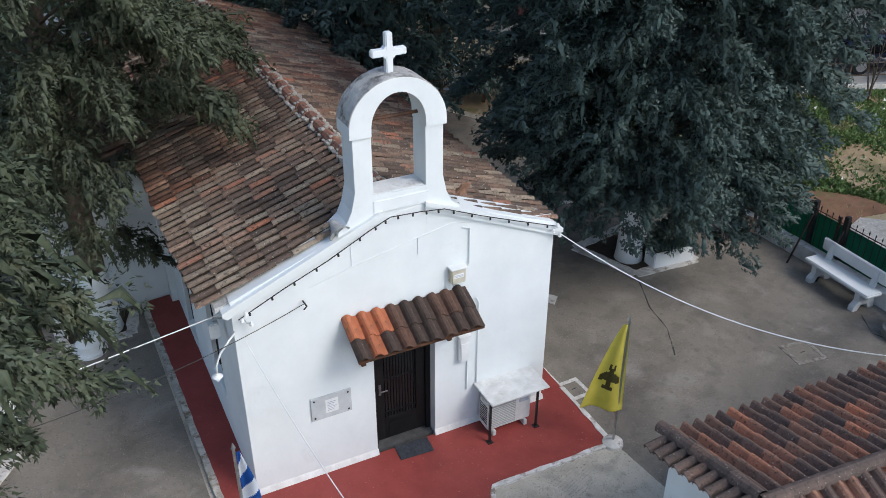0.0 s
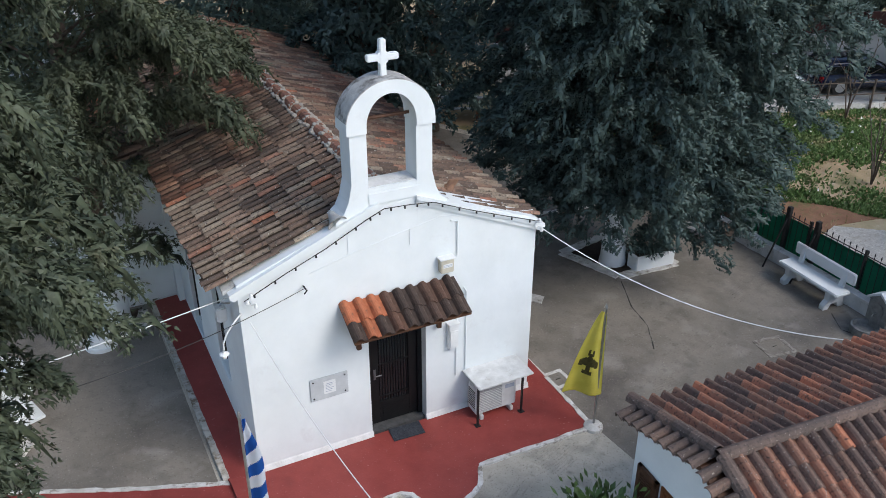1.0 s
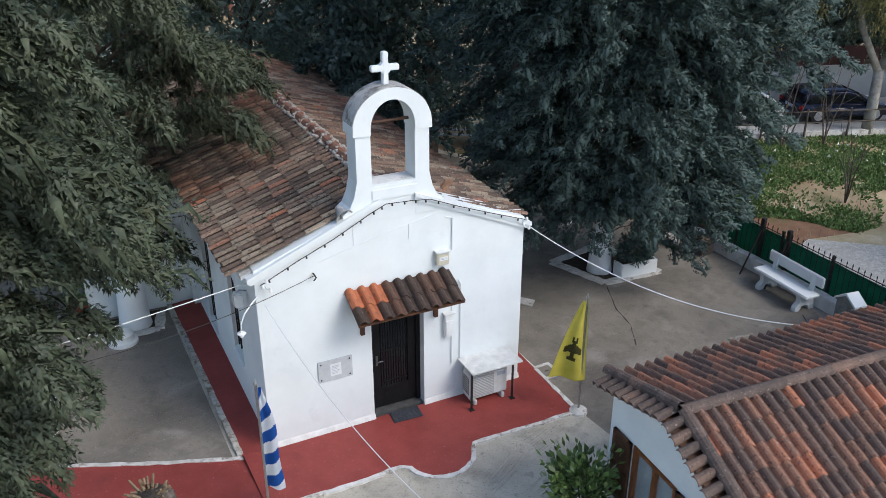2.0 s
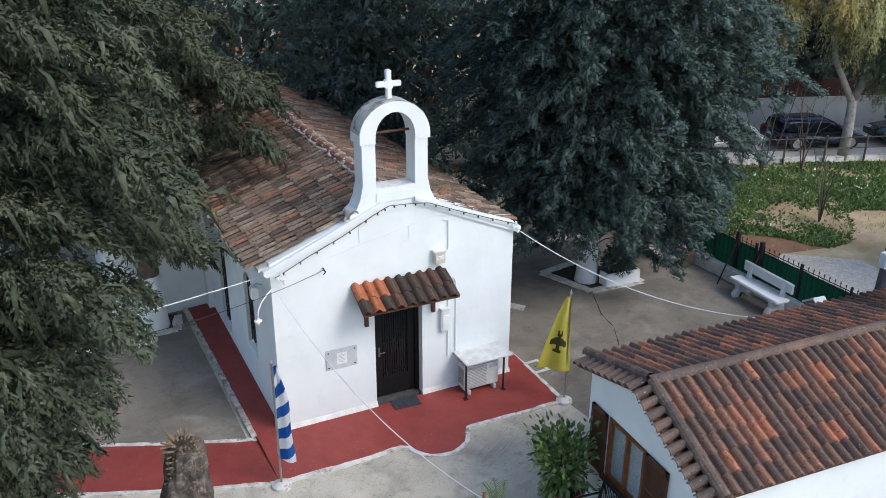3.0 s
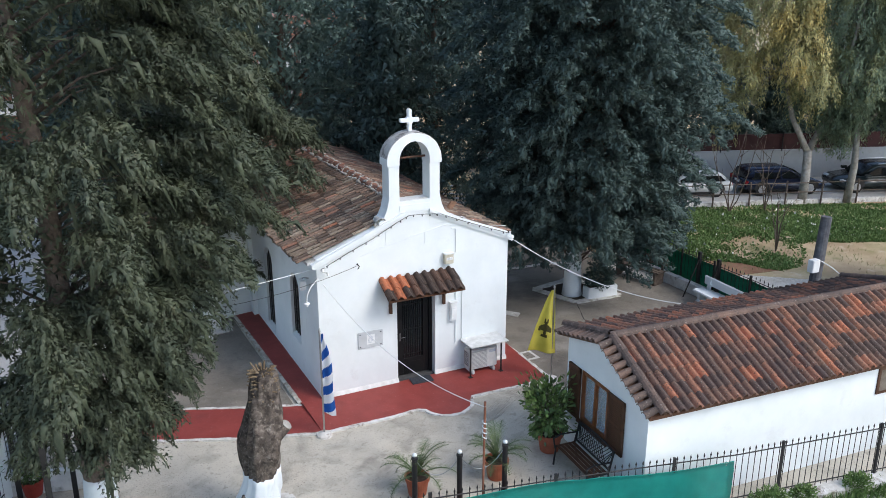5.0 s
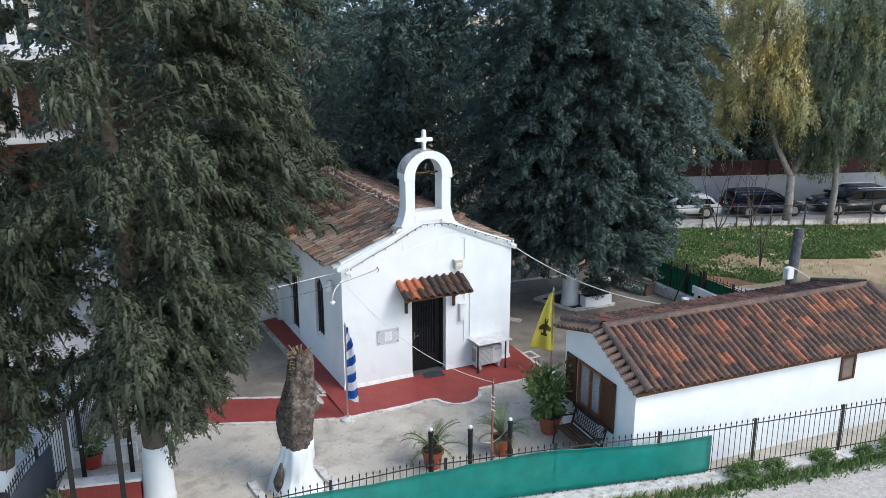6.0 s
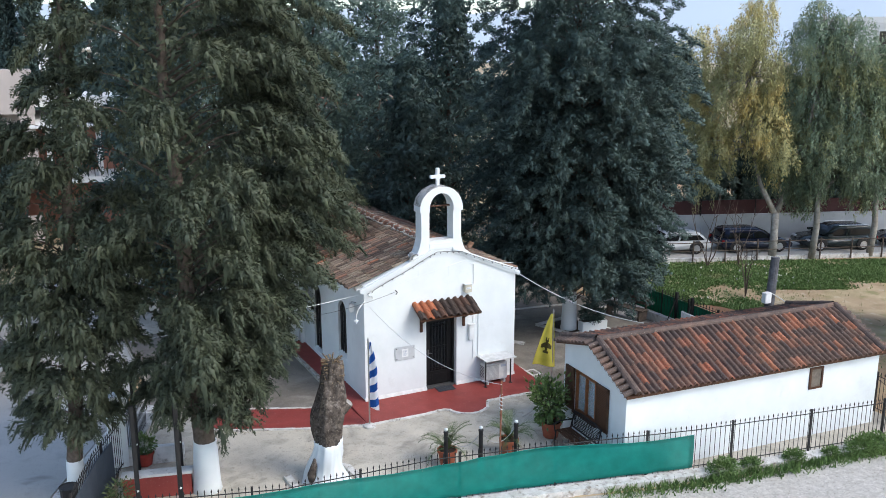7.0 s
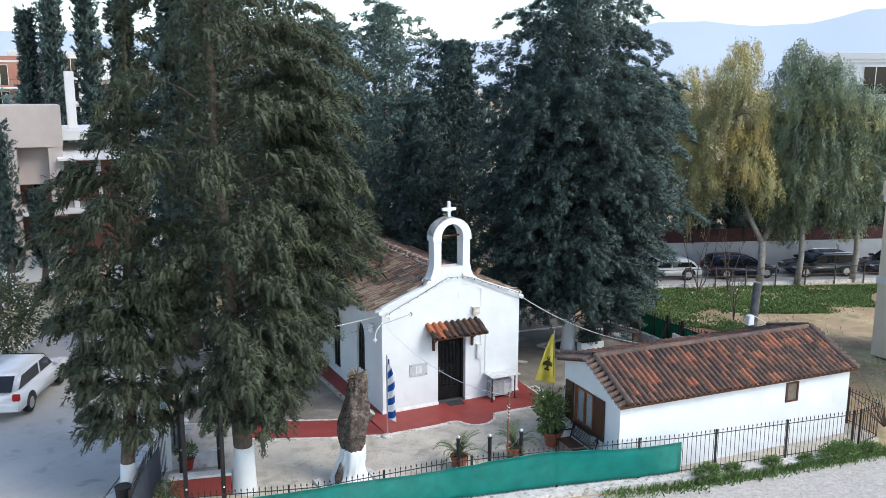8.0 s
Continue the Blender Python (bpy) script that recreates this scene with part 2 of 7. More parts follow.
UPRIGHT = Matrix(((1, 0, 0, 0), (0, 0, 1, 0), (0, 1, 0, 0), (0, 0, 0, 1)))  # (x, y, h) to (x, h, y): outlines seen from the front
SIDEWAYS = Matrix(((0, 0, 1, 0), (1, 0, 0, 0), (0, 1, 0, 0), (0, 0, 0, 1)))  # outline (y, z), height along x

# ---- the ground ----
GZ = -0.12


def slab(name, outline, z0, z1, material, label, category, kind="structure"):
    return tagged(part(name, prism(bmesh.new(), outline, z0, z1), material), label, category, kind=kind)


far = bmesh.new()
prism(far, [(-1500, -1500), (1500, -1500), (1500, 1500), (-1500, 1500)], GZ - 0.6, GZ - 0.1)
tagged(part("ground", far, EARTH), "dry earth with patches of green weeds", "ground", kind="structure")

YARD = [(-9.3, -4.5), (-8.03, -4.9), (-6.23, -5.42), (-2.94, -5.62), (-0.1, -6.22), (3.05, -6.97), (8.04, -7.8), (9.7, -7.7), (10.7, -0.6), (10.0, 3.2), (9.2, 8.5), (6.5, 14.0), (-8.0, 14.0), (-7.6, 4.4), (-8.6, 1.6)]
slab("yard", YARD, GZ - 0.3, GZ, CONCRETE, "grey poured concrete yard with stains and brushed patches", "yard")
# both courts carry the shade of the trees in their base colour
slab("side_court", [(-2.98, 0.1), (-2.9, 0.06), (-4.0, 0.52), (-5.24, 1.06), (-6.25, 1.54), (-7.9, 2.2), (-7.5, 4.5), (-7.8, 9.0), (-4.6, 9.0), (-4.6, 5.9), (-3.05, 5.9)], GZ - 0.2, GZ + 0.004, OLD_SHADED_CONCRETE, "older grey-brown concrete court beside the chapel, darkened by tree shade in its colour", "yard")
slab("back_court", [(2.9, -1.3), (3.1, -3.4), (9.75, -3.9), (10.3, -0.6), (9.8, 3.2), (9.0, 8.4), (6.2, 13.8), (2.5, 13.8), (2.8, 2.0)], GZ - 0.2, GZ + 0.004, OLD_SHADED_CONCRETE, "older grey concrete court behind the flagpole, darkened by tree shade in its colour", "yard")
slab("gravel_lot", [(-30, -60), (60, -60), (60, -14), (30, -9.0), (10.6, -8.3), (3.05, -7.6), (-0.1, -6.7), (-6.23, -5.8), (-9.4, -4.9), (-12.5, -4.5), (-30, -14.0)], GZ - 0.4, GZ - 0.04, GRAVEL, "pale grey gravel lot beside the fence", "gravel")


def road_along(name, p, q, width, z, material, label):
    d = (Vector(q) - Vector(p)).normalized()
    n = Vector((-d.y, d.x)) * width / 2
    p, q = Vector(p), Vector(q)
    return slab(name, [tuple(p - n), tuple(q - n), tuple(q + n), tuple(p + n)], z - 0.3, z, material, label, "road")


KERBLINE = [(-13.6, -9.0), (-12.0, -5.2), (-10.45, -1.7), (-8.4, 2.8), (-6.4, 9.5), (-2.6, 21.0), (3.0, 40.0), (9.0, 60.0)]
slab("street", [(x - 6.6, y) for x, y in KERBLINE] + KERBLINE[::-1], GZ - 0.4, GZ - 0.06, ASPHALT, "grey asphalt street with faint joints and patches", "road")
road_along("back_road", (12.0, 13.4), (60.0, -3.4), 4.2, GZ, ASPHALT, "pale asphalt road with parked cars")

# ---- the church ----
CX0, CX1, CY1, RIDGE, SLOPE = -2.36, 2.38, 11.6, 4.2, 0.385
church = thing("church", 0, 0, 0)
tagged(church, "small whitewashed chapel with clay tile roof and bell arch", "church")


def gable(bm, x0, x1, y0, y1, zbase, apex, slope, xc=0.0):
    return prism(bm, [(x0, zbase), (x1, zbase), (x1, apex - slope * (x1 - xc)), (xc, apex), (x0, apex - slope * (xc - x0))], y0, y1, UPRIGHT)


def cut(ob, *cutters):
    """Cuts openings through a wall and keeps plain mesh data."""
    bpy.context.view_layer.update()
    for c in cutters:
        c.matrix_world = ob.matrix_world
        mod = ob.modifiers.new("opening", 'BOOLEAN')
        mod.object, mod.solver = c, 'EXACT'
    bpy.context.view_layer.update()
    dg = bpy.context.evaluated_depsgraph_get()
    me = bpy.data.meshes.new_from_object(ob.evaluated_get(dg))
    ob.modifiers.clear()
    ob.data = me
    for c in cutters:
        bpy.data.objects.remove(c)
    return ob


WT = 0.45
front = part("front_wall", gable(bmesh.new(), CX0, CX1, 0.0, WT, -0.2, RIDGE - 0.02, SLOPE), WHITE, church, "rough whitewashed gable wall")
cut(front, part("cutter", boxes((-0.51, -0.5, -0.3, 0.45, 1.0, 2.12)), None))
arch_w = lambda y0, y1, z0, z1: [(y0, z0), (y1, z0)] + [((y0 + y1) / 2 + (y1 - y0) / 2 * math.cos(a), z1 - (y1 - y0) / 2 + (y1 - y0) / 2 * math.sin(a)) for a in (math.pi * k / 10 for k in range(11))]
side = part("side_wall", boxes((CX0, WT, -0.2, CX0 + WT, CY1, RIDGE - 0.12 + SLOPE * CX0)), WHITE, church)
cut(side, part("cutter", prism(bmesh.new(), arch_w(1.45, 2.15, 0.75, 2.4), CX0 - 1, CX0 + 1, SIDEWAYS), None),
    part("cutter", prism(bmesh.new(), arch_w(3.75, 4.5, 0.15, 2.35), CX0 - 1, CX0 + 1, SIDEWAYS), None))
part("side_wall", boxes((CX1 - WT, WT, -0.2, CX1, CY1, RIDGE - 0.12 - SLOPE * CX1)), WHITE, church)
part("back_wall", gable(bmesh.new(), CX0, CX1, CY1, CY1 + WT, -0.2, RIDGE - 0.1, SLOPE), WHITE, church)
# plastered annex on the long side
part("annex", boxes((-4.6, 5.9, -0.2, CX0, 9.5, 2.75), bevel=0.02), WHITE, church, "low whitewashed side annex")
part("buttress", prism(bmesh.new(), [(5.55, -0.2), (5.9, -0.2), (5.9, 2.6), (5.78, 2.6)], CX0 - 0.12, CX0 + 0.02, SIDEWAYS), WHITE, church)
# base plinth strip along the foot of the front
RR, RS, XC = 4.1, 0.352, -0.1
deck = lambda x: RR - 0.05 - RS * abs(x - XC)
part("roof_deck", prism(bmesh.new(), [(CX0 - 0.18, deck(CX0 - 0.18) - 0.06), (XC, RR - 0.11), (CX1 + 0.18, deck(CX1 + 0.18) - 0.06), (CX1 + 0.18, deck(CX1 + 0.18)), (XC, RR - 0.05), (CX0 - 0.18, deck(CX0 - 0.18))], 0.06, CY1 + 0.6, UPRIGHT), WHITE_OLD, church)
# raking white cornice above the front wall
for s, x1 in ((-1, CX0 - 0.12), (1, CX1 + 0.12)):
    xa = 0.3 * s
    za, z1 = RIDGE - 0.06 - SLOPE * abs(xa), RIDGE - 0.14 - SLOPE * abs(x1)
    part("cornice", prism(bmesh.new(), [(xa, za), (x1, z1), (x1, z1 + 0.07), (xa, za + 0.07)], -0.07, 0.13, UPRIGHT), WHITE, church, "whitewashed raking cornice")
    part("cornice", prism(bmesh.new(), [(xa, za - 0.07), (x1 - 0.06 * s, z1 - 0.05), (x1, z1 - 0.002), (xa, za - 0.002)], -0.045, 0.02, UPRIGHT), WHITE, church)

# bell arch
belfry = part("bell_arch", bmesh.new(), WHITE, church, "whitewashed bell arch with stained back")
bm = bmesh.new()
BW, BI, BD, BS, BO = 0.61, 0.365, 0.36, 5.22, 4.31
outer = [(-0.88, 3.72), (-0.86, 3.9), (-0.74, 4.0), (-0.665, 4.16), (-BW, 4.4), (-BW, BS - 0.1)]
inner_l = [(-BI, BS - 0.1), (-BI, BO)]
left = outer + inner_l + [(-BI, 3.72)]
prism(bm, left, -0.014, BD, UPRIGHT)
prism(bm, [(-x, z) for x, z in left], -0.014, BD, UPRIGHT)
prism(bm, [(-BI, 3.72), (BI, 3.72), (BI, BO), (-BI, BO)], -0.01, BD - 0.002, UPRIGHT)
ring = [(-(BW + 0.04), BS - 0.1)] + [(-(BW + 0.04) * math.cos(a), BS - 0.02 + 0.61 * math.sin(a)) for a in (math.pi * k / 22 for k in range(23))]
ring += [((BW + 0.04), BS - 0.1), (BI, BS - 0.1)] + [(BI * math.cos(a), BS - 0.02 + 0.43 * math.sin(a)) for a in (math.pi * k / 22 for k in range(23))] + [(-BI, BS - 0.1)]
prism(bm, ring, -0.04, BD + 0.03, UPRIGHT)
bmesh.ops.translate(bm, verts=bm.verts, vec=(-0.04, 0, 0))
bm.to_mesh(belfry.data)
bm.free()
CAPSTAIN = surf("stained_cap", (0.3, 0.29, 0.27), (0.55, 0.54, 0.51), 4, 0.95, 0.5, 30, dirt=((0.1, 0.095, 0.085), 5, 0.48, 0.66))
part("weathered_cap", prism(bmesh.new(), [(-0.04 - (BW + 0.05) * math.cos(a), BS - 0.02 + 0.622 * math.sin(a)) for a in (math.pi * k / 22 for k in range(1, 19))]
     + [(-0.04 - (BW + 0.02) * math.cos(a), BS - 0.02 + 0.59 * math.sin(a)) for a in (math.pi * k / 22 for k in range(18, 0, -1))], -0.035, BD + 0.035, UPRIGHT), CAPSTAIN, belfry, "grey stained top of the arch")
part("bell_bar", rod([(-BI - 0.1, 0.22, 5.24), (BI + 0.1, 0.22, 5.24)], 0.025), WOOD, belfry, "rusty iron bell bar")
part("sill_panel", boxes((-0.42, -0.03, 4.06, 0.37, -0.006, 4.24), bevel=0.01), WHITE, belfry)
part("worn_sill", boxes((-0.04 - BI, 0.02, BO - 0.003, -0.04 + BI, BD - 0.01, BO + 0.012), bevel=0.006), WHITE_OLD, belfry, "stained top of the sill")
cross = part("cross", bmesh.new(), WHITE, belfry, "plain white cross with round centre")
bm = bmesh.new()
box(bm, -0.045, 0.12, 5.68, 0.045, 0.22, 6.28, bevel=0.012)
box(bm, -0.225, 0.122, 5.995, 0.225, 0.218, 6.085, bevel=0.012)
prism(bm, [(0.09 * math.cos(a), 6.04 + 0.09 * math.sin(a)) for a in (2 * math.pi * k / 16 for k in range(16))], 0.126, 0.214, UPRIGHT)
bmesh.ops.translate(bm, verts=bm.verts, vec=(-0.06, 0.02, 0.02))
bm.to_mesh(cross.data)
bm.free()


# clay barrel tiles
def barrel(length, r0, r1, n=6, thick=0.018, tall=1.2):
    """A half-barrel tile that runs down along x, crown up."""
    bm = bmesh.new()
    rings = []
    for x, r in ((0, r1), (length, r0)):
        rings.append([bm.verts.new((x, r * math.cos(a), r * math.sin(a) * tall)) for a in (math.pi * k / n for k in range(n + 1))])
    lip = [bm.verts.new((length, (r0 - thick) * math.cos(a), (r0 - thick) * math.sin(a) * tall)) for a in (math.pi * k / n for k in range(n + 1))]
    for a, b in ((rings[0], rings[1]), (rings[1], lip)):
        for k in range(n):
            bm.faces.new((a[k], b[k], b[k + 1], a[k + 1]))
    me = bpy.data.meshes.new("tile")
    bm.to_mesh(me)
    bm.free()
    return me


def joined(name, meshes_and_poses):
    """One mesh of many posed copies."""
    vs, cs, at = [], [], 0
    cache = {}
    for me, m in meshes_and_poses:
        if me.name not in cache:
            v = np.empty(len(me.vertices) * 3, np.float32)
            me.vertices.foreach_get("co", v)
            cache[me.name] = (v.reshape(-1, 3), np.array([list(p.vertices) for p in me.polygons]))
        v, c = cache[me.name]
        a = np.array(m)
        vs.append(v @ a[:3, :3].T + a[:3, 3])
        cs.append(c + at)
        at += len(v)
    return array_mesh(name, np.concatenate(vs), np.concatenate(cs))


def slope_pose(side, s, y, lift, slope, ridge_z, xc=0.0, turn=0.0):
    """A pose on a roof slope: s metres down from the ridge, x along the fall."""
    a = math.atan(slope)
    fall = Vector((side * math.cos(a), 0, -math.sin(a)))
    up = Vector((side * math.sin(a), 0, math.cos(a)))
    across = up.cross(fall)
    p = Vector((xc, y, ridge_z)) + fall * s + up * lift
    m = Matrix((fall, across, up)).transposed().to_4x4()
    m.translation = p
    return m @ Matrix.Rotation(turn, 4, 'Z') @ Matrix.Rotation(-0.05, 4, 'Y')


def tile_roof(owner, rnd, length, rows, y0, y1, pitch, slope, ridge_z, near, tile, chan, mat_near, mat_rest, mat_pan, limit, side_list=(-1, 1), xc=0.0, jitter=1.0):
    step = length / rows
    rest, pans, count = [], [], 0
    cols = int((y1 - y0) / pitch)
    for side in side_list:
        for c in range(cols):
            y = y0 + (c + 0.5) * pitch
            off = rnd.uniform(-0.03, 0.03) * jitter
            for r in range(rows):
                m = slope_pose(side, r * step + off + rnd.uniform(-0.02, 0.02) * jitter, y + rnd.uniform(-0.007, 0.007) * jitter, rnd.uniform(0.0, 0.012) * jitter + 0.02, slope, ridge_z, xc, rnd.uniform(-0.03, 0.03) * jitter)
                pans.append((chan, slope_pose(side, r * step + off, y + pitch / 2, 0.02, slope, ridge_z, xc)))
                if near(y) and count < limit:
                    count += 1
                    o = part("tile", tile, mat_near, owner)
                    o.matrix_basis = m
                else:
                    rest.append((tile, m))
    if rest:
        tagged(part("roof_tiles", joined("roof_tiles", rest), mat_rest, owner), kind="stuff")
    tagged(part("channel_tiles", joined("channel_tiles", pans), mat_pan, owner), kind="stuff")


def channel(length, half, depth, n=4):
    bm = bmesh.new()
    a, b = [[bm.verts.new((x, half * (2 * k / n - 1), depth * ((2 * k / n - 1) ** 2 - 1) + 0.01 * (1 - x / length))) for k in range(n + 1)] for x in (0, length)]
    for k in range(n):
        bm.faces.new((a[k], b[k], b[k + 1], a[k + 1]))
    me = bpy.data.meshes.new("channel")
    bm.to_mesh(me)
    bm.free()
    return me


roof = part("roof", boxes((XC - 0.06, 0.4, RR - 0.1, XC + 0.06, CY1 + 0.5, RR - 0.01)), WHITE_OLD, church, "weathered clay barrel tile roof")
rnd = random.Random(11)
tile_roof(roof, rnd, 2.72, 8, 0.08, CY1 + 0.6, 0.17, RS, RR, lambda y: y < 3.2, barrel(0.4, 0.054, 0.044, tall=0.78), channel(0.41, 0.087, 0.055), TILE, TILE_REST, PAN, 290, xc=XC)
RIDGECLAY = speckled(surf("ridge_clay", (0.22, 0.1, 0.07), (0.36, 0.18, 0.12), 8, 0.9, 0.4, 50), (0.5, 0.48, 0.43), (0.09, 0.07, 0.06), 22)
for i in range(28):
    y = 0.6 + i * 0.4
    o = part("ridge_tile", barrel(0.44, 0.115, 0.095), RIDGECLAY, roof)
    o.matrix_basis = pose(XC + rnd.uniform(-0.02, 0.02), y + 0.42, RR + 0.0 + rnd.uniform(0, 0.015), rnd.uniform(-3, 3), 0, -90 + rnd.uniform(-3, 3))
mortar = bmesh.new()
for i in range(300):
    y, s = rnd.uniform(0.4, 11.5), rnd.choice((-1, 1))
    bmesh.ops.create_icosphere(mortar, subdivisions=1, radius=rnd.uniform(0.025, 0.055), matrix=Matrix.Translation((XC + s * rnd.uniform(0.1, 0.15), y, RR + 0.02 + rnd.uniform(-0.02, 0.02))) @ Matrix.Diagonal((1, 1.6, 0.8, 1)))
for i in range(28):
    for k in range(7):
        a = math.pi * (k + rnd.uniform(0.2, 0.8)) / 7
        bmesh.ops.create_icosphere(mortar, subdivisions=1, radius=rnd.uniform(0.025, 0.05), matrix=Matrix.Translation((XC + 0.115 * math.cos(a), 0.62 + i * 0.4 + rnd.uniform(-0.03, 0.05), RR + 0.13 * math.sin(a))) @ Matrix.Diagonal((1, 1.3, 0.8, 1)))
tagged(part("ridge_mortar", mortar, surf("lime_mortar", (0.3, 0.275, 0.235), (0.46, 0.43, 0.375), 8, 0.95, 0.6, 30), roof, "pale lime mortar along the ridge"), kind="stuff")
# annex roof
annex_roof = part("annex_roof", prism(bmesh.new(), [(-4.85, 2.62), (-2.35, 3.24), (-2.35, 3.3), (-4.85, 2.68)], 5.75, 9.7, UPRIGHT), TILE_REST, church, "lean-to tile roof of the annex")
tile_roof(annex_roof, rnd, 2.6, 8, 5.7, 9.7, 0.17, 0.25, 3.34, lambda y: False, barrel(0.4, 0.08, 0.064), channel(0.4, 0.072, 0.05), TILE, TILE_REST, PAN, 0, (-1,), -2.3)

# ---- the low outbuilding ----
shed = thing("outbuilding", 1.62, -3.72, GZ, -4.0)
tagged(shed, "low whitewashed outbuilding with dark clay tile roof", "outbuilding")
SL, SW = 7.75, 2.72                       # length and depth
SRY, SRZ, SN, SSO = -1.24, 2.78, 0.27, 0.45   # ridge place and height, fall of the two slopes
ztop = lambda y: SRZ - 0.07 - (SN * (y - SRY) if y > SRY else SSO * (SRY - y))
gprof = [(0, 0), (-SW, 0), (-SW, ztop(-SW)), (SRY, ztop(SRY)), (0, ztop(0))]
wall = part("gable_wall", prism(bmesh.new(), gprof, 0, 0.2, SIDEWAYS), WHITE, shed)
cut(wall, part("cutter", boxes((-1, -1.52, 0.76, 1, -0.58, 1.84)), None))
part("gable_wall", prism(bmesh.new(), gprof, SL - 0.2, SL, SIDEWAYS), WHITE, shed)
part("long_wall", boxes((0.2, -SW, 0, SL - 0.2, -SW + 0.2, ztop(-SW))), WHITE, shed)
part("long_wall", boxes((0.2, -0.2, 0, SL - 0.2, 0, ztop(0))), WHITE, shed)
shed_roof = part("roof", prism(bmesh.new(), [(0.28, ztop(0.28) - 0.04), (0.28, ztop(0.28) + 0.02), (SRY, SRZ - 0.05), (-SW - 0.16, ztop(-SW - 0.16) + 0.02), (-SW - 0.16, ztop(-SW - 0.16) - 0.04), (SRY, SRZ - 0.11)], -0.1, SL + 0.1, SIDEWAYS), WOOD, shed, "dark roman tile roof with orange patches")


def roman(length, pitch, n=8):
    """An interlocking tile: a roll and a flat pan, running down along x."""
    bm = bmesh.new()
    prof = lambda u: 0.085 * math.sin(math.pi * u / 0.68) ** 0.7 if 0 < u < 0.68 else 0.0
    rings = [[bm.verts.new((x, (k / n - 0.5) * pitch * 1.03, prof(k / n) + (0.024 if x else 0.0))) for k in range(n + 1)] for x in (0, length)]
    lip = [bm.verts.new((length, v.co.y, v.co.z - 0.022)) for v in rings[1]]
    for a, b in ((rings[0], rings[1]), (rings[1], lip)):
        for k in range(n):
            bm.faces.new((a[k], b[k], b[k + 1], a[k + 1]))
    me = bpy.data.meshes.new("roman_tile")
    bm.to_mesh(me)
    bm.free()
    return me


rt, rid, skirt = roman(0.36, 0.17), barrel(0.43, 0.088, 0.078), barrel(0.33, 0.074, 0.062)


def on_slope(s, down, along, lift, turn=0.0):
    """A pose on the outbuilding's roof; s = 1: the slope towards the yard."""
    sl = SN if s > 0 else SSO
    a = math.atan(sl)
    fall, up = Vector((0, s * math.cos(a), -math.sin(a))), Vector((0, s * math.sin(a), math.cos(a)))
    m = Matrix((fall, up.cross(fall), up)).transposed().to_4x4()
    m.translation = Vector((along, SRY, SRZ)) + fall * down + up * lift
    return m @ Matrix.Rotation(turn, 4, 'Z')


near_n, rest = 0, []
rnd = random.Random(5)
for s, run in ((1, (0.28 - SRY)), (-1, (SW + 0.16 + SRY))):
    half = math.hypot(run, run * (SN if s > 0 else SSO))
    rows = round(half / 0.31)
    for c in range(int((SL - 0.12) / 0.17)):
        for r in range(rows):
            m = on_slope(s, r * half / rows + rnd.uniform(-0.008, 0.008), 0.14 + (c + 0.5) * 0.17, -0.02 + rnd.uniform(0, 0.006), rnd.uniform(-0.012, 0.012))
            if c < 30 and near_n < 285:
                near_n += 1
                part("tile", rt, STILE, shed_roof).matrix_basis = m
            else:
                rest.append((rt, m))
    # verge: short barrels that point out over the gable, and a row of ridge tiles down the slope
    for end, out in ((0.14, -1), (SL - 0.14, 1)):
        k = round(half / 0.18)
        for i in range(k):
            m = on_slope(s, (i + 0.5) * half / k, end, 0.02)
            m = Matrix.Translation(m.translation) @ (Matrix.Rotation(math.pi, 4, 'Z') if out < 0 else Matrix.Identity(4)) @ Matrix.Rotation(0.26, 4, 'Y')
            m = m @ Matrix.Rotation(-out * (math.atan(SN) if s > 0 else -math.atan(SSO)), 4, 'X')
            part("verge_tile", skirt, VERGE, shed_roof).matrix_basis = m
        for i in range(math.ceil(half / 0.36)):
            part("ridge_tile", rid, VERGE, shed_roof).matrix_basis = on_slope(s, i * half / math.ceil(half / 0.36), end, 0.05)
tagged(part("roof_tiles", joined("roof_tiles", rest), STILE_REST, shed_roof), kind="stuff")
for i in range(19):
    part("ridge_tile", rid, VERGE, shed_roof).matrix_basis = pose(0.1 + i * 0.4, SRY, SRZ + 0.02, 0, 2, 0)
# window in the gable: frame, two panes, open shutters
GLASS = bpy.data.materials.new("window_glass")
GLASS.use_nodes = True
gb = GLASS.node_tree.nodes["Principled BSDF"]
gb.inputs["Base Color"].default_value, gb.inputs["Roughness"].default_value, gb.inputs["Transmission Weight"].default_value = (0.75, 0.8, 0.82, 1), 0.05, 0.7
CURTAIN = surf("curtain", (0.5, 0.52, 0.55), (0.66, 0.68, 0.7), 8, 0.9, 0.2, 30)
win = part("window", boxes((-0.02, -1.52, 0.76, 0.1, -1.45, 1.84), (-0.02, -0.65, 0.76, 0.1, -0.58, 1.84), (-0.02, -1.45, 0.76, 0.1, -0.65, 0.83), (-0.02, -1.45, 1.77, 0.1, -0.65, 1.84), (-0.01, -1.09, 0.83, 0.09, -1.01, 1.77), bevel=0.008), surf("varnished_wood", (0.13, 0.045, 0.015), (0.24, 0.09, 0.035), 8, 0.4, 0.2, 40), shed, "varnished wooden window with open shutters")
for y0, y1 in ((-1.45, -1.09), (-1.01, -0.65)):
    part("pane", boxes((0.04, y0, 0.83, 0.046, y1, 1.77)), GLASS, win).visible_shadow = False
    part("curtain", boxes((0.12, y0 + 0.03, 0.83, 0.125, y1 - 0.04, 1.74)), CURTAIN, win, "pale curtain behind the glass")
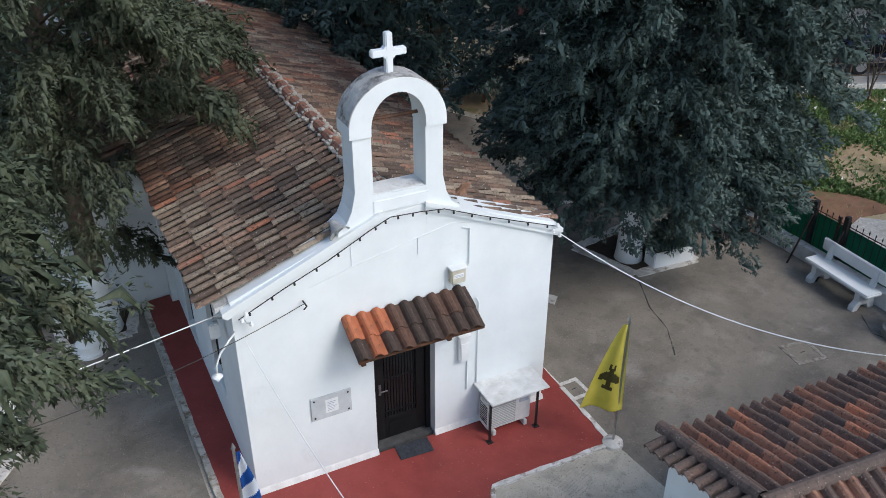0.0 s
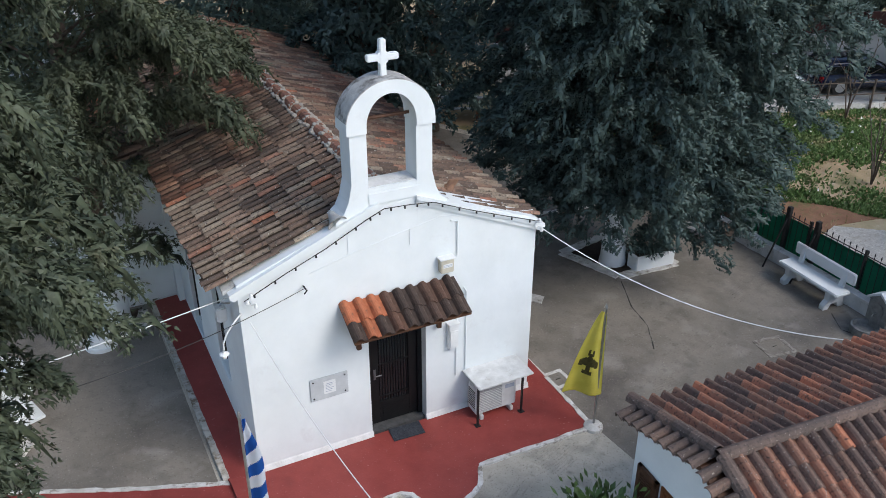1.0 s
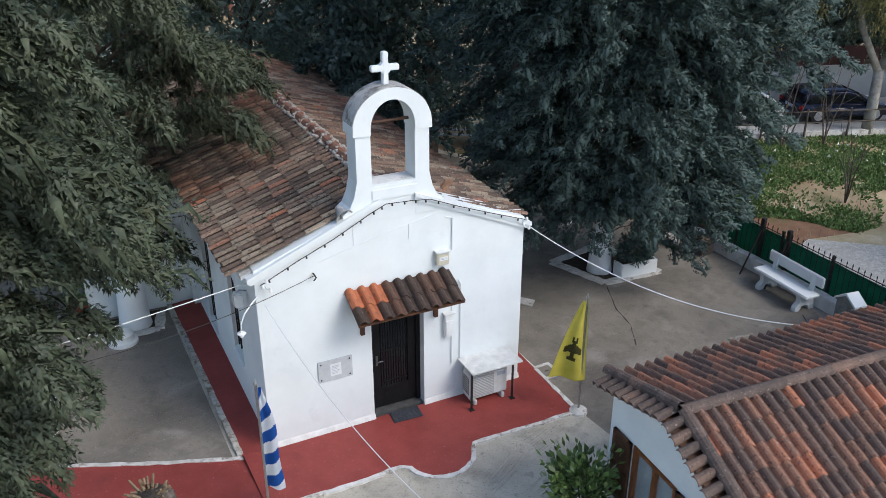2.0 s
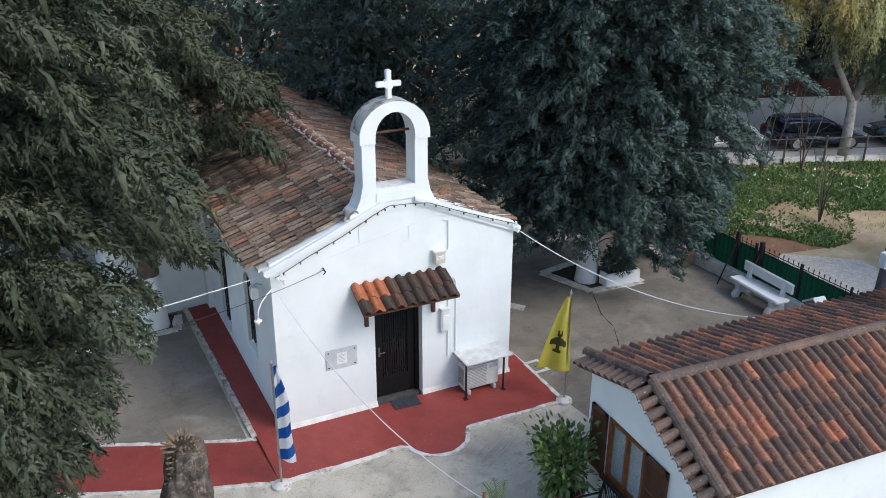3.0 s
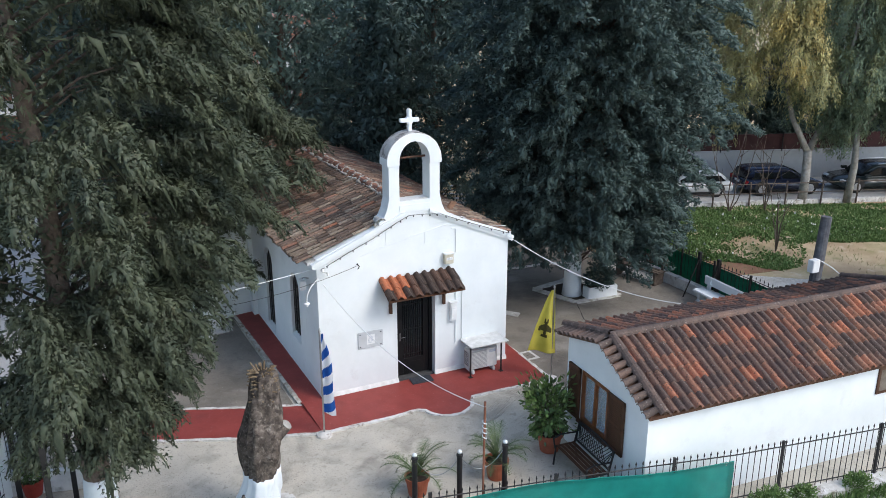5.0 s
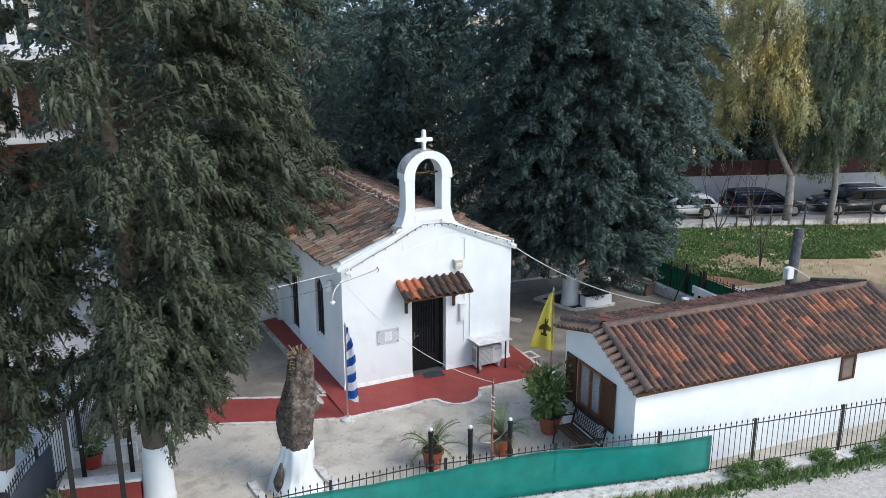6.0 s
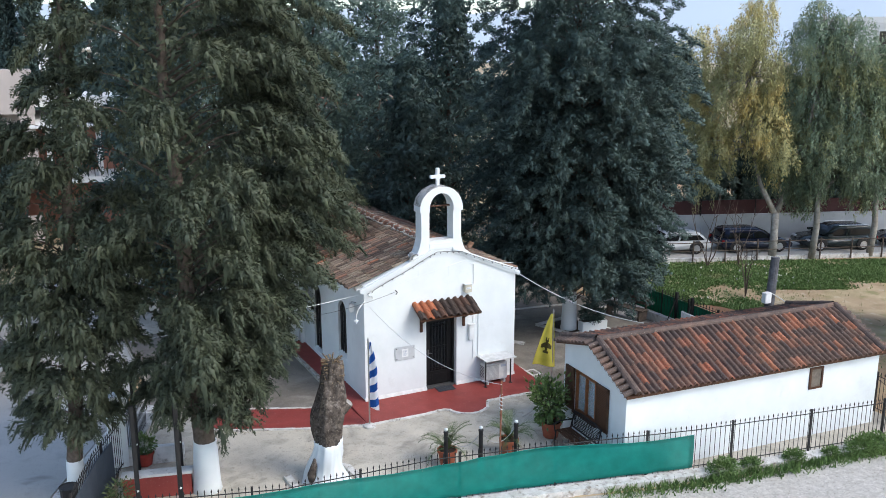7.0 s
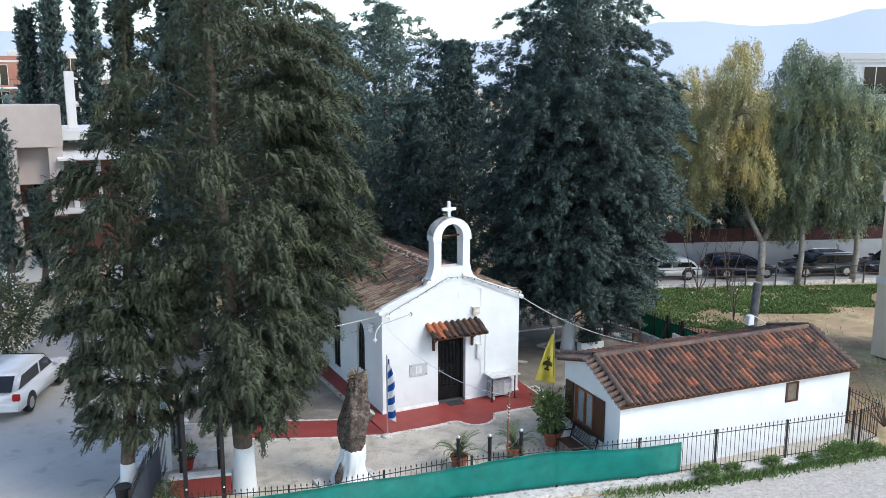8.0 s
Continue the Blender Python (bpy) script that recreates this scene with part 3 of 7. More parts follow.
part("window_sill", boxes((-0.08, -1.58, 0.7, 0.08, -0.52, 0.756), bevel=0.01), WOOD, win)
for y0, y1 in ((-2.06, -1.55), (-0.55, -0.14)):
    sh = part("shutter", boxes((-0.055, y0, 0.74, -0.012, y0 + 0.06, 1.84), (-0.055, y1 - 0.06, 0.74, -0.012, y1, 1.84), (-0.055, y0, 0.74, -0.012, y1, 0.82), (-0.055, y0, 1.76, -0.012, y1, 1.84), (-0.055, y0, 1.26, -0.012, y1, 1.32)), WOOD, shed, "dark brown slatted shutter")
    for i in range(22):
        part("slat", boxes((-0.05, y0 + 0.06, -0.016, -0.018, y1 - 0.06, 0.016)), WOOD, sh).matrix_basis = pose(0, 0, 0.85 + i * 0.042, 0, 0, 0)
# small shuttered window in the long wall
sw = part("window", boxes((5.4, -SW - 0.03, 1.27, 5.46, -SW + 0.02, 1.84), (5.78, -SW - 0.03, 1.27, 5.84, -SW + 0.02, 1.84), (5.46, -SW - 0.03, 1.27, 5.78, -SW + 0.02, 1.32), (5.46, -SW - 0.03, 1.79, 5.78, -SW + 0.02, 1.84)), WOOD, shed, "small brown wooden hatch window")
part("panel", boxes((5.46, -SW - 0.012, 1.32, 5.78, -SW - 0.004, 1.79)), surf("grey_board", (0.12, 0.1, 0.08), (0.2, 0.17, 0.14), 10, 0.8, 0.3, 30), sw)

# ---- trees ----


def unit(a):
    return a / np.maximum(np.linalg.norm(a, axis=-1, keepdims=True), 1e-6)


def sprays(rg, origin, way, hub, length, girth, per, size, slim, splay, sag):
    """Hanging leaf sprays: each a lumpy tapered core covered with small blades that lie along it and shade as one mass round their hub."""
    m = len(origin)
    up = np.array([0, 0, 1.0])

    def along_at(o, d, ln, s):
        p = o + d * ln * s * (1 - 0.35 * s) - up * sag * ln * s ** 1.7
        t = unit(d * (1 - 0.7 * s) - up * 1.7 * sag * s ** 0.7 + 1e-4)
        return p, t

    def swell(s):
        return np.interp(s, [0, 0.15, 0.4, 0.75, 1.0], [0.45, 0.85, 1.0, 0.66, 0.12])

    tone = unit(rg.normal(0, 1, (m, 3)))
    ring_n, rings = 4, (0.0, 0.45, 1.0)
    core = np.empty((m, len(rings), ring_n, 3))
    for j, u in enumerate(rings):
        p, t = along_at(origin, way, length[:, None], np.full((m, 1), u))
        n1 = unit(np.cross(t, tone))
        n2 = np.cross(t, n1)
        for k in range(ring_n):
            a = 2 * math.pi * k / ring_n + 0.6 * j
            r = girth[:, None] * swell(u) * 0.3 * rg.uniform(0.6, 1.25, (m, 1))
            core[:, j, k] = p + (n1 * math.cos(a) + n2 * math.sin(a)) * r
    quads = []
    for j in range(len(rings) - 1):
        for k in range(ring_n):
            q = (k + 1) % ring_n
            for tri in ((core[:, j, k], core[:, j, q], core[:, j + 1, q]), (core[:, j, k], core[:, j + 1, q], core[:, j + 1, k])):
                quads.append(np.stack(tri, 1))
    solid = np.concatenate(quads)
    mid = along_at(origin, way, length[:, None], np.full((m, 1), 0.4))[0]
    soft = unit(0.5 * unit(solid - np.tile(mid, (len(quads), 1))[:, None]) + unit(solid - np.tile(hub, (len(quads), 1))[:, None]))
    solid, soft = solid.reshape(-1, 3), soft.reshape(-1, 3)
    n = m * per
    o, d, ln, g = np.repeat(origin, per, 0), np.repeat(way, per, 0), np.repeat(length, per)[:, None], np.repeat(girth, per)[:, None]
    s = rg.random((n, 1)) ** 0.9
    p, t = along_at(o, d, ln, s)
    n1 = unit(np.cross(t, np.repeat(tone, per, 0)))
    n2 = np.cross(t, n1)
    a = rg.uniform(0, 2 * math.pi, (n, 1))
    radial = n1 * np.cos(a) + n2 * np.sin(a)
    p = p + radial * g * swell(s) * rg.uniform(0.5, 1.05, (n, 1))
    w = unit(t * 0.8 + radial * splay + rg.normal(0, 0.28, (n, 3)))
    side = unit(np.cross(w, radial) + rg.normal(0, 0.25, (n, 3)))
    k = size * rg.uniform(0.6, 1.4, (n, 1))
    facing = unit(0.6 * radial + unit(p - np.repeat(hub, per, 0)) + rg.normal(0, 0.22, (n, 3)))
    return np.concatenate([solid, np.stack([p - side * k * slim, p + side * k * slim, p + w * k], 1).reshape(-1, 3)]), np.concatenate([soft, np.repeat(facing, 3, 0)])


def crown_of(seed, z0, z1, radius, limbs, per, size, shape, slim=0.3, splay=0.5, sag=0.7, arch=0.14, nod=0.2, rise=0.3, length=0.5, girth=0.11, twigs=5.5, each=3.4, inner=0.3, lift=0.2, wide=0.75, curtain=0.0, core=5000, uneven=(0.6, 1.1), lobes=0.45, boughs=()):
    """Limb lines and leaf triangles of a conifer crown. Every bough arches out and nods, bears side twigs, and each twig bears hanging sprays.
    shape(h) gives the share of the radius at height h in 0 to 1; boughs: longer ones, as (degrees, height, length); core: inner blades that close the middle."""
    rg = np.random.default_rng(seed)
    lines, org, way, hub, lens = [], [], [], [], []
    plan = []
    for i in range(limbs):
        h = (i + rg.random()) / limbs
        az, z = i * 2.399 + rg.normal(0, 0.3), z0 + (z1 - z0) * h
        lobe = 1 + lobes * noise.noise((1.5 * math.cos(az) + seed * 3.7, 1.5 * math.sin(az), z * 0.8))
        plan.append((az, z, max(0.25, radius * shape(h) * lobe * rg.uniform(*uneven))))
    for deg, z, L in boughs:
        plan += [(math.radians(deg) + rg.normal(0, 0.12), z + rg.normal(0, 0.15), L * k) for k in (1.0, 0.8)]
    t = np.linspace(0, 1, 8)[:, None]
    for az, z, L in plan:
        out = np.array([math.cos(az), math.sin(az), 0.0])
        side = np.array([-out[1], out[0], 0])
        root = max(z - L * rise * rg.uniform(0.5, 1.4), 0.6 * z0)
        line = out * L * t + np.array([0, 0, root]) + np.array([0, 0, 1.0]) * ((z - root) * np.minimum(1.0, 1.5 * t) + L * arch * np.sin(np.pi * t) - nod * L * t ** 3) + side * rg.normal(0, 0.1) * L * np.sin(np.pi * t)
        lines.append((line, 0.012 + 0.012 * L))
        n = max(4, int(round(twigs * L * rg.uniform(0.85, 1.15))))
        u = np.clip(inner + (1 - inner) * (np.arange(n) + rg.random(n)) / n, 0, 1)
        base = np.stack([np.interp(u, t[:, 0], line[:, k]) for k in range(3)], 1)
        sgn = np.where(np.arange(n) % 2, 1.0, -1.0)[:, None] * rg.uniform(0.55, 1.1, (n, 1))
        twig = unit(out * (0.45 + 0.5 * u[:, None]) + side * sgn * (1.25 - u[:, None]) + rg.normal(0, 0.12, (n, 3)))
        reach = (0.25 + wide * (1.02 - u)) * min(1.0, 0.45 + 0.3 * L) * rg.uniform(0.7, 1.2, n)
        m = np.maximum(1, np.round(each * (0.45 + reach) * rg.uniform(0.7, 1.3, n))).astype(int)
        i = np.repeat(np.arange(n), m)
        v = rg.random(len(i)) ** 0.8
        o = base[i] + twig[i] * (reach[i] * v)[:, None] + rg.normal(0, 0.05, (len(i), 3)) - np.array([0, 0, 1.0]) * (0.22 * reach[i] * v ** 2)[:, None]
        org.append(o)
        hub.append(base[i] + twig[i] * (0.5 * reach[i] * v)[:, None] - np.array([0, 0, 0.18]))
        way.append(unit(twig[i] * 0.75 + out * 0.2 + np.array([0, 0, lift]) + rg.normal(0, 0.32, (len(i), 3))))
        lens.append(length * rg.uniform(0.6, 1.35, len(i)) * (0.8 + 0.4 * v) * np.where(rg.random(len(i)) < curtain, 1.6, 1.0))
    org, way, hub, lens = (np.concatenate(k) for k in (org, way, hub, lens))
    v, soft = sprays(rg, org, way, hub, lens, girth * rg.uniform(0.7, 1.3, len(org)) * (0.6 + 0.4 * lens / length), per, size, slim, splay, sag)
    if core:
        h = rg.random(core) ** 0.9
        r = np.array([shape(k) for k in h]) * radius * uneven[0] * rg.uniform(0.02, 0.55, core) ** 0.6
        a = rg.uniform(0, 6.283, core)
        p = np.stack([np.cos(a) * r, np.sin(a) * r, z0 + 0.35 + (z1 - z0 - 0.5) * h], 1)
        k = 1.5 * size * rg.uniform(0.7, 1.4, (core, 1)) + 0.02
        w, sd = unit(rg.normal(0, 1, (core, 3)) - np.array([0, 0, 0.6])), unit(rg.normal(0, 1, (core, 3)))
        v = np.concatenate([v, np.stack([p - sd * k * 0.36, p + sd * k * 0.36, p + w * k * 1.3], 1).reshape(-1, 3)])
        soft = np.concatenate([soft, np.repeat(unit(np.stack([np.cos(a), np.sin(a), 0 * a], 1) + rg.normal(0, 0.4, (core, 3))), 3, 0)])
    return lines, v, soft


def tree(name, x, y, height, trunk_r, z0, radius, limbs, per, size, shape, leaf, bark, seed, label, washed=0.0, lean=(0, 0), turn=0.0, **more):
    t = thing(name, x, y, GZ, turn)
    tagged(t, label, "tree")
    lines, v, soft = crown_of(seed, z0, height, radius, limbs, per, size, shape, **more)
    v[:, :2] += np.array(lean) * v[:, 2:] / height
    bm = bmesh.new()
    rg = random.Random(seed)
    steps = 12
    trunk = [(lean[0] * k / steps + rg.uniform(-0.04, 0.04), lean[1] * k / steps + rg.uniform(-0.04, 0.04), -0.1 + (height * 0.96 + 0.1) * k / steps) for k in range(steps + 1)]
    rad = [trunk_r * (1.25 if k == 0 else 1) * (1 - 0.93 * k / steps) + 0.01 for k in range(steps + 1)]
    tube(bm, trunk, rad, 12)
    part("trunk", bm, bark, t, smooth=True)
    limbs_bm = bmesh.new()
    for line, r in lines:
        tube(limbs_bm, [(p[0] + lean[0] * p[2] / height, p[1] + lean[1] * p[2] / height, p[2]) for p in line[:5:2]], [max(r * (0.8 - 0.65 * k / 2), 0.005) for k in range(3)], 4)
    tagged(part("branchwork", limbs_bm, bark, t, smooth=True), kind="stuff")
    if washed:
        wb = bmesh.new()
        top = [Vector(trunk[0]).lerp(Vector(trunk[1]), washed / (trunk[1][2] + 0.1) * k / 5) for k in range(6)]
        tube(wb, top, [trunk_r * (1.45 - 0.08 * k * (2 - k / 5) / 1.0 + 0.0) * 1.0 if k == 0 else trunk_r * (1.32 - 0.06 * k) for k in range(6)], 14)
        part("whitewash", wb, WHITE, t, "whitewashed foot of the trunk", smooth=True)
    part("crown", array_mesh("crown", v, np.arange(len(v)).reshape(-1, 3), soft), leaf, t)
    return t


fade = lambda h, a, b: min(1.0, max(0.0, (h - a) / (b - a)))
WIDE = lambda h: min(1.0, 0.62 + 1.3 * h) * (1 - 0.62 * fade(h, 0.45, 0.92))
ROUND = lambda h: math.sin(math.pi * min(0.98, 0.18 + 0.8 * h)) ** 0.6
COLUMN = lambda h: min(1, 0.5 + 2 * h) * (1 - h) ** 0.35 * 0.9

SHAGGY = dict(sag=0.68, length=0.3, girth=0.1, splay=0.6, slim=0.27, arch=0.14, nod=0.15, rise=0.2, lift=0.3, twigs=8.2, each=4.7, wide=0.5, inner=0.4, curtain=0.15)
FIRST = lambda h: float(np.interp(h, [0, 0.05, 0.16, 0.23, 0.31, 0.38, 0.57, 0.73, 0.88, 1], [0.2, 0.45, 0.6, 0.78, 0.95, 1.0, 0.96, 0.8, 0.5, 0.12]))
STREET = lambda h: float(np.interp(h, [0, 0.12, 0.27, 0.5, 0.66, 0.8, 1], [0.5, 0.85, 1.0, 0.75, 0.35, 0.25, 0.1]))
OVER = lambda h: (0.42 + 0.58 * fade(h, 0.12, 0.2)) * (1 - 0.5 * fade(h, 0.6, 0.95))
LOW = lambda h: float(np.interp(h, [0, 0.1, 0.25, 0.4, 0.56, 0.7, 0.85, 1], [0.62, 0.74, 0.87, 0.92, 1.0, 0.86, 0.6, 0.15]))
tree("cypress_tree", -7.2, -2.85, 14.0, 0.24, 1.75, 3.1, 38, 62, 0.051, FIRST, LEAF, BARK, 1, "large shaggy cypress with whitewashed trunk foot", washed=1.3, core=9000, lean=(-0.5, 0.0), uneven=(0.6, 1.0), lobes=0.5, **SHAGGY,
     boughs=[(0, 5.7, 3.2), (-14, 5.9, 3.3), (-30, 5.8, 3.0), (-5, 6.6, 3.4), (-24, 6.8, 3.3), (10, 6.9, 3.2), (-12, 7.8, 3.2), (-34, 8.2, 3.0), (8, 8.4, 3.1), (-18, 9.0, 3.1), (-40, 9.6, 2.7), (0, 10.2, 2.8), (-22, 11.0, 2.6), (-8, 4.7, 2.6), (-40, 4.6, 2.2), (-12, 3.8, 1.9), (-5, 2.8, 1.5), (-80, 7.0, 2.7), (-100, 8.4, 2.6), (-70, 5.6, 2.3), (-120, 6.2, 2.4)]
     + [(-130 + 37 * k + 11 * j, 2.3 + 0.75 * j, 1.15 + 0.32 * j) for j in range(4) for k in range(5)])
tree("cypress_tree", -9.85, -2.1, 13.4, 0.17, 2.0, 1.45, 34, 50, 0.052, STREET, LEAF, BARK, 2, "shaggy cypress beside the street, whitewashed trunk foot", washed=1.1, core=5000, lean=(0.75, 0.0), uneven=(0.65, 1.0), lobes=0.5, **SHAGGY,
     boughs=[(175, 5.5, 1.7), (205, 5.8, 1.7), (180, 4.5, 1.5), (190, 6.6, 1.6), (230, 7.2, 1.6), (180, 7.9, 1.3), (185, 3.7, 1.2), (-70, 6.0, 1.5), (-50, 4.4, 1.4)]
     + [(150 + 42 * k + 13 * j, 2.2 + 0.8 * j, 0.85 + 0.16 * j) for j in range(5) for k in range(5)])
tree("cypress_tree", -3.75, 5.35, 14.5, 0.25, 2.0, 3.0, 58, 46, 0.058, OVER, LEAF, BARK, 3, "tall cypress overhanging the chapel roof", washed=1.4, core=13000, uneven=(0.66, 1.05), lobes=0.5, **SHAGGY,
     boughs=[(-30, 5.4, 2.9), (-15, 5.3, 3.0), (-45, 5.6, 2.9), (0, 5.6, 3.0), (-70, 5.2, 2.6), (-100, 4.8, 2.4), (-60, 6.9, 2.9), (-135, 4.3, 2.4), (-120, 3.3, 1.8), (-160, 3.7, 2.2), (-10, 4.4, 2.6)])
tree("cypress_tree", 6.55, 3.15, 14.4, 0.22, 1.4, 4.0, 118, 46, 0.054, LOW, LEAF_DARK, BARK, 4, "broad dark cypress in a kerbed bed, whitewashed trunk foot", washed=1.5, splay=0.6, slim=0.36, core=34000, lobes=0.3,
     sag=0.35, nod=0.14, rise=0.3, length=0.36, girth=0.12, each=3.4, lift=0.25, uneven=(0.74, 1.06), boughs=[(-100, 2.1, 1.9), (-125, 2.3, 1.9), (-85, 2.6, 2.5), (-145, 2.8, 2.3), (-160, 2.2, 1.8), (-60, 4.6, 3.7), (-55, 5.6, 3.9), (-65, 6.4, 3.8), (-52, 3.6, 3.2), (-55, 7.2, 3.9), (-45, 1.9, 2.5), (-25, 2.0, 2.4), (-70, 1.8, 2.2), (0, 2.2, 2.4), (-45, 3.0, 2.9), (-20, 3.2, 2.9), (-45, 4.6, 3.4), (-20, 4.8, 3.3), (-48, 6.2, 3.6), (-15, 6.4, 3.6), (-42, 7.6, 3.8), (-42, 8.8, 4.1), (-25, 8.9, 4.0), (-42, 10.3, 3.5), (-42, 11.6, 3.0), (150, 12.0, 2.2), (165, 3.0, 2.9), (125, 3.0, 3.2), (180, 4.6, 3.2), (160, 5.6, 3.5), (-150, 5.2, 3.2)] + [(135 + 23 * k + 9 * j, 2.2 + 1.05 * j, 2.8 + 0.22 * min(j, 5)) for j in range(8) for k in range(5)] + [(-75 + 21 * k + 8 * j, 2.6 + 1.3 * j, 3.0 + 0.16 * j) for j in range(6) for k in range(5)])
BACK = [(-6.2, 9.5, 14.5, 2.6), (-5.0, 14.0, 16.0, 3.4), (1.8, 16.5, 13.0, 4.2), (6.5, 12.5, 12.0, 4.2), (11.5, 10.5, 11.0, 3.2), (-1.5, 23.0, 14.6, 4.8), (7.0, 22.0, 14.4, 4.8), (14.0, 18.0, 11.0, 4.0), (24.0, 15.0, 5.4, 2.4), (29.0, 12.8, 5.4, 2.4), (34.0, 11.0, 5.0, 2.4), (3.7, 10.6, 9.5, 2.5), (20.6, 16.4, 6.2, 2.5), (26.4, 14.0, 6.0, 2.5), (17.4, 17.8, 6.6, 2.6), (31.6, 12.4, 5.6, 2.4)]
for k, (x, y, h, r) in enumerate(BACK):
    pine, low = k in (2, 5, 6), 7 < k < 11 or k > 11
    tree("pine_tree" if pine else "cypress_tree", x, y, h, 0.25, 0.4 if k > 7 else 0.9, r, 22 if low else 60 if pine else 46, 16, 0.115, ROUND if pine or low else WIDE, LEAF_PINE if pine else LEAF_DARK, BARK, 20 + k, "low dark evergreen behind the road wall" if low else "dark evergreen in the grove behind the chapel", sag=0.1 if pine else 0.4, nod=0.08, girth=0.18, length=0.5, twigs=3.4, each=2.6, splay=0.7, slim=0.4, core=8000, uneven=(0.65, 1.15))


def eucalyptus(x, y, stems, clouds, leaf, seed, label):
    """A tree of bent pale stems; clouds of fine hanging leaf strands: (side, depth, height, radius, half height)."""
    t = thing("eucalyptus_tree", x, y, GZ - 0.05)
    tagged(t, label, "tree")
    rg = np.random.default_rng(seed)
    right, back = np.array([0.78, -0.62, 0]), np.array([0.62, 0.78, 0])
    bm = bmesh.new()
    for pts, r0, r1 in stems:
        k = len(pts)
        tube(bm, [tuple(right * a + back * b + np.array([0, 0, c])) for a, b, c in pts], [r0 + (r1 - r0) * i / (k - 1) for i in range(k)], 10)
    part("trunk", bm, PALE_BARK, t, smooth=True)
    twigs = bmesh.new()
    ends = [right * p[0] + back * p[1] + np.array([0, 0, p[2]]) for pts, r0, r1 in stems for p in pts[len(pts) // 2:]]
    v, soft = [], []
    for a, b, c, r, hh in clouds:
        mid = right * a + back * b + np.array([0, 0, c])
        near = min(ends, key=lambda e: np.linalg.norm(e - mid))
        m = int(44 * r * r + 40 * r * hh)
        d = unit(rg.normal(0, 1, (m, 3)))
        o = mid + d * rg.uniform(0.35, 1.0, (m, 1)) ** 0.6 * np.array([r, r, hh])
        for q in o[:: max(1, m // 9)]:
            tube(twigs, [tuple(near), tuple(near * 0.45 + q * 0.55 + np.array([0, 0, 0.15 * r])), tuple(q)], [0.035, 0.02, 0.006], 4)
        per, ln = 48, rg.uniform(0.5, 1.15, m)
        oo, dd, ll = np.repeat(o, per, 0), np.repeat(unit(d + rg.normal(0, 0.4, (m, 3))), per, 0), np.repeat(ln, per)[:, None]
        s = rg.random((m * per, 1))
        p = oo + dd * ll * 0.55 * s * (1 - 0.5 * s) - np.array([0, 0, 1.0]) * ll * 1.0 * s ** 1.5 + rg.normal(0, 0.1, (m * per, 3)) * (1.1 - 0.6 * s)
        w = unit(rg.normal(0, 0.4, (m * per, 3)) + dd * 0.35 - np.array([0, 0, 0.9]))
        sd = unit(np.cross(w, dd + rg.normal(0, 0.5, (m * per, 3))))
        k = 0.12 * rg.uniform(0.6, 1.4, (m * per, 1))
        v.append(np.stack([p - sd * k * 0.2, p + sd * k * 0.2, p + w * k], 1).reshape(-1, 3))
        soft.append(np.repeat(unit(dd + rg.normal(0, 0.45, dd.shape)), 3, 0))
    tagged(part("branchwork", twigs, PALE_BARK, t, smooth=True), kind="stuff")
    v = np.concatenate(v)
    part("crown", array_mesh("crown", v, np.arange(len(v)).reshape(-1, 3), np.concatenate(soft)), leaf, t)
    return t


GREEN_EUCA = leafy(surf("green_eucalyptus_leaf", (0.17, 0.24, 0.17), (0.3, 0.37, 0.24), 0.4, 0.6, 0, 10, dirt=((0.46, 0.43, 0.18), 0.4, 0.5, 0.66), tint=0.2, island=True), 0.35)
FORKED = [([(0, 0, 0), (0.02, 0, 1.0), (0.0, 0.05, 2.2)], 0.2, 0.17), ([(0.0, 0.05, 2.1), (-0.8, 0.1, 3.6), (-1.3, 0.2, 5.4), (-1.5, 0.3, 8.6)], 0.14, 0.04), ([(0.0, 0.05, 2.1), (0.5, 0.1, 3.4), (1.0, 0.0, 5.2), (1.3, -0.1, 8.0), (1.5, 0, 10.6)], 0.15, 0.04)]
SINGLE = [([(0, 0, 0), (0.1, 0, 1.5), (0.05, 0.1, 3.0), (0.4, 0.1, 5.0), (0.5, 0, 7.5), (0.4, 0, 9.5)], 0.17, 0.04), ([(0.08, 0.1, 3.0), (0.9, 0.2, 4.0), (1.5, 0.3, 5.6)], 0.09, 0.03)]
# the yellowing half hangs over one stem, the green one over the other
eucalyptus(21.6, 7.9, FORKED[:2], [(-1.5, 0.2, 8.8, 1.5, 1.9), (-2.6, 0.5, 7.2, 1.5, 1.8), (-1.0, -0.3, 6.4, 1.2, 1.4), (-3.0, 0.3, 5.3, 1.1, 1.1), (-1.9, 0, 10.4, 1.1, 1.1), (-0.3, -0.4, 5.2, 0.9, 1.0), (-3.8, 1.5, 9.4, 1.5, 1.6), (-3.3, 1.2, 4.0, 0.8, 0.9), (-1.2, 1.4, 11.4, 1.0, 0.9), (-4.0, 1.6, 7.2, 1.2, 1.5), (-0.6, 0.3, 8.0, 0.9, 1.2)], LEAF_EUCA, 41, "pale-trunked eucalyptus with yellowing hanging leaves")
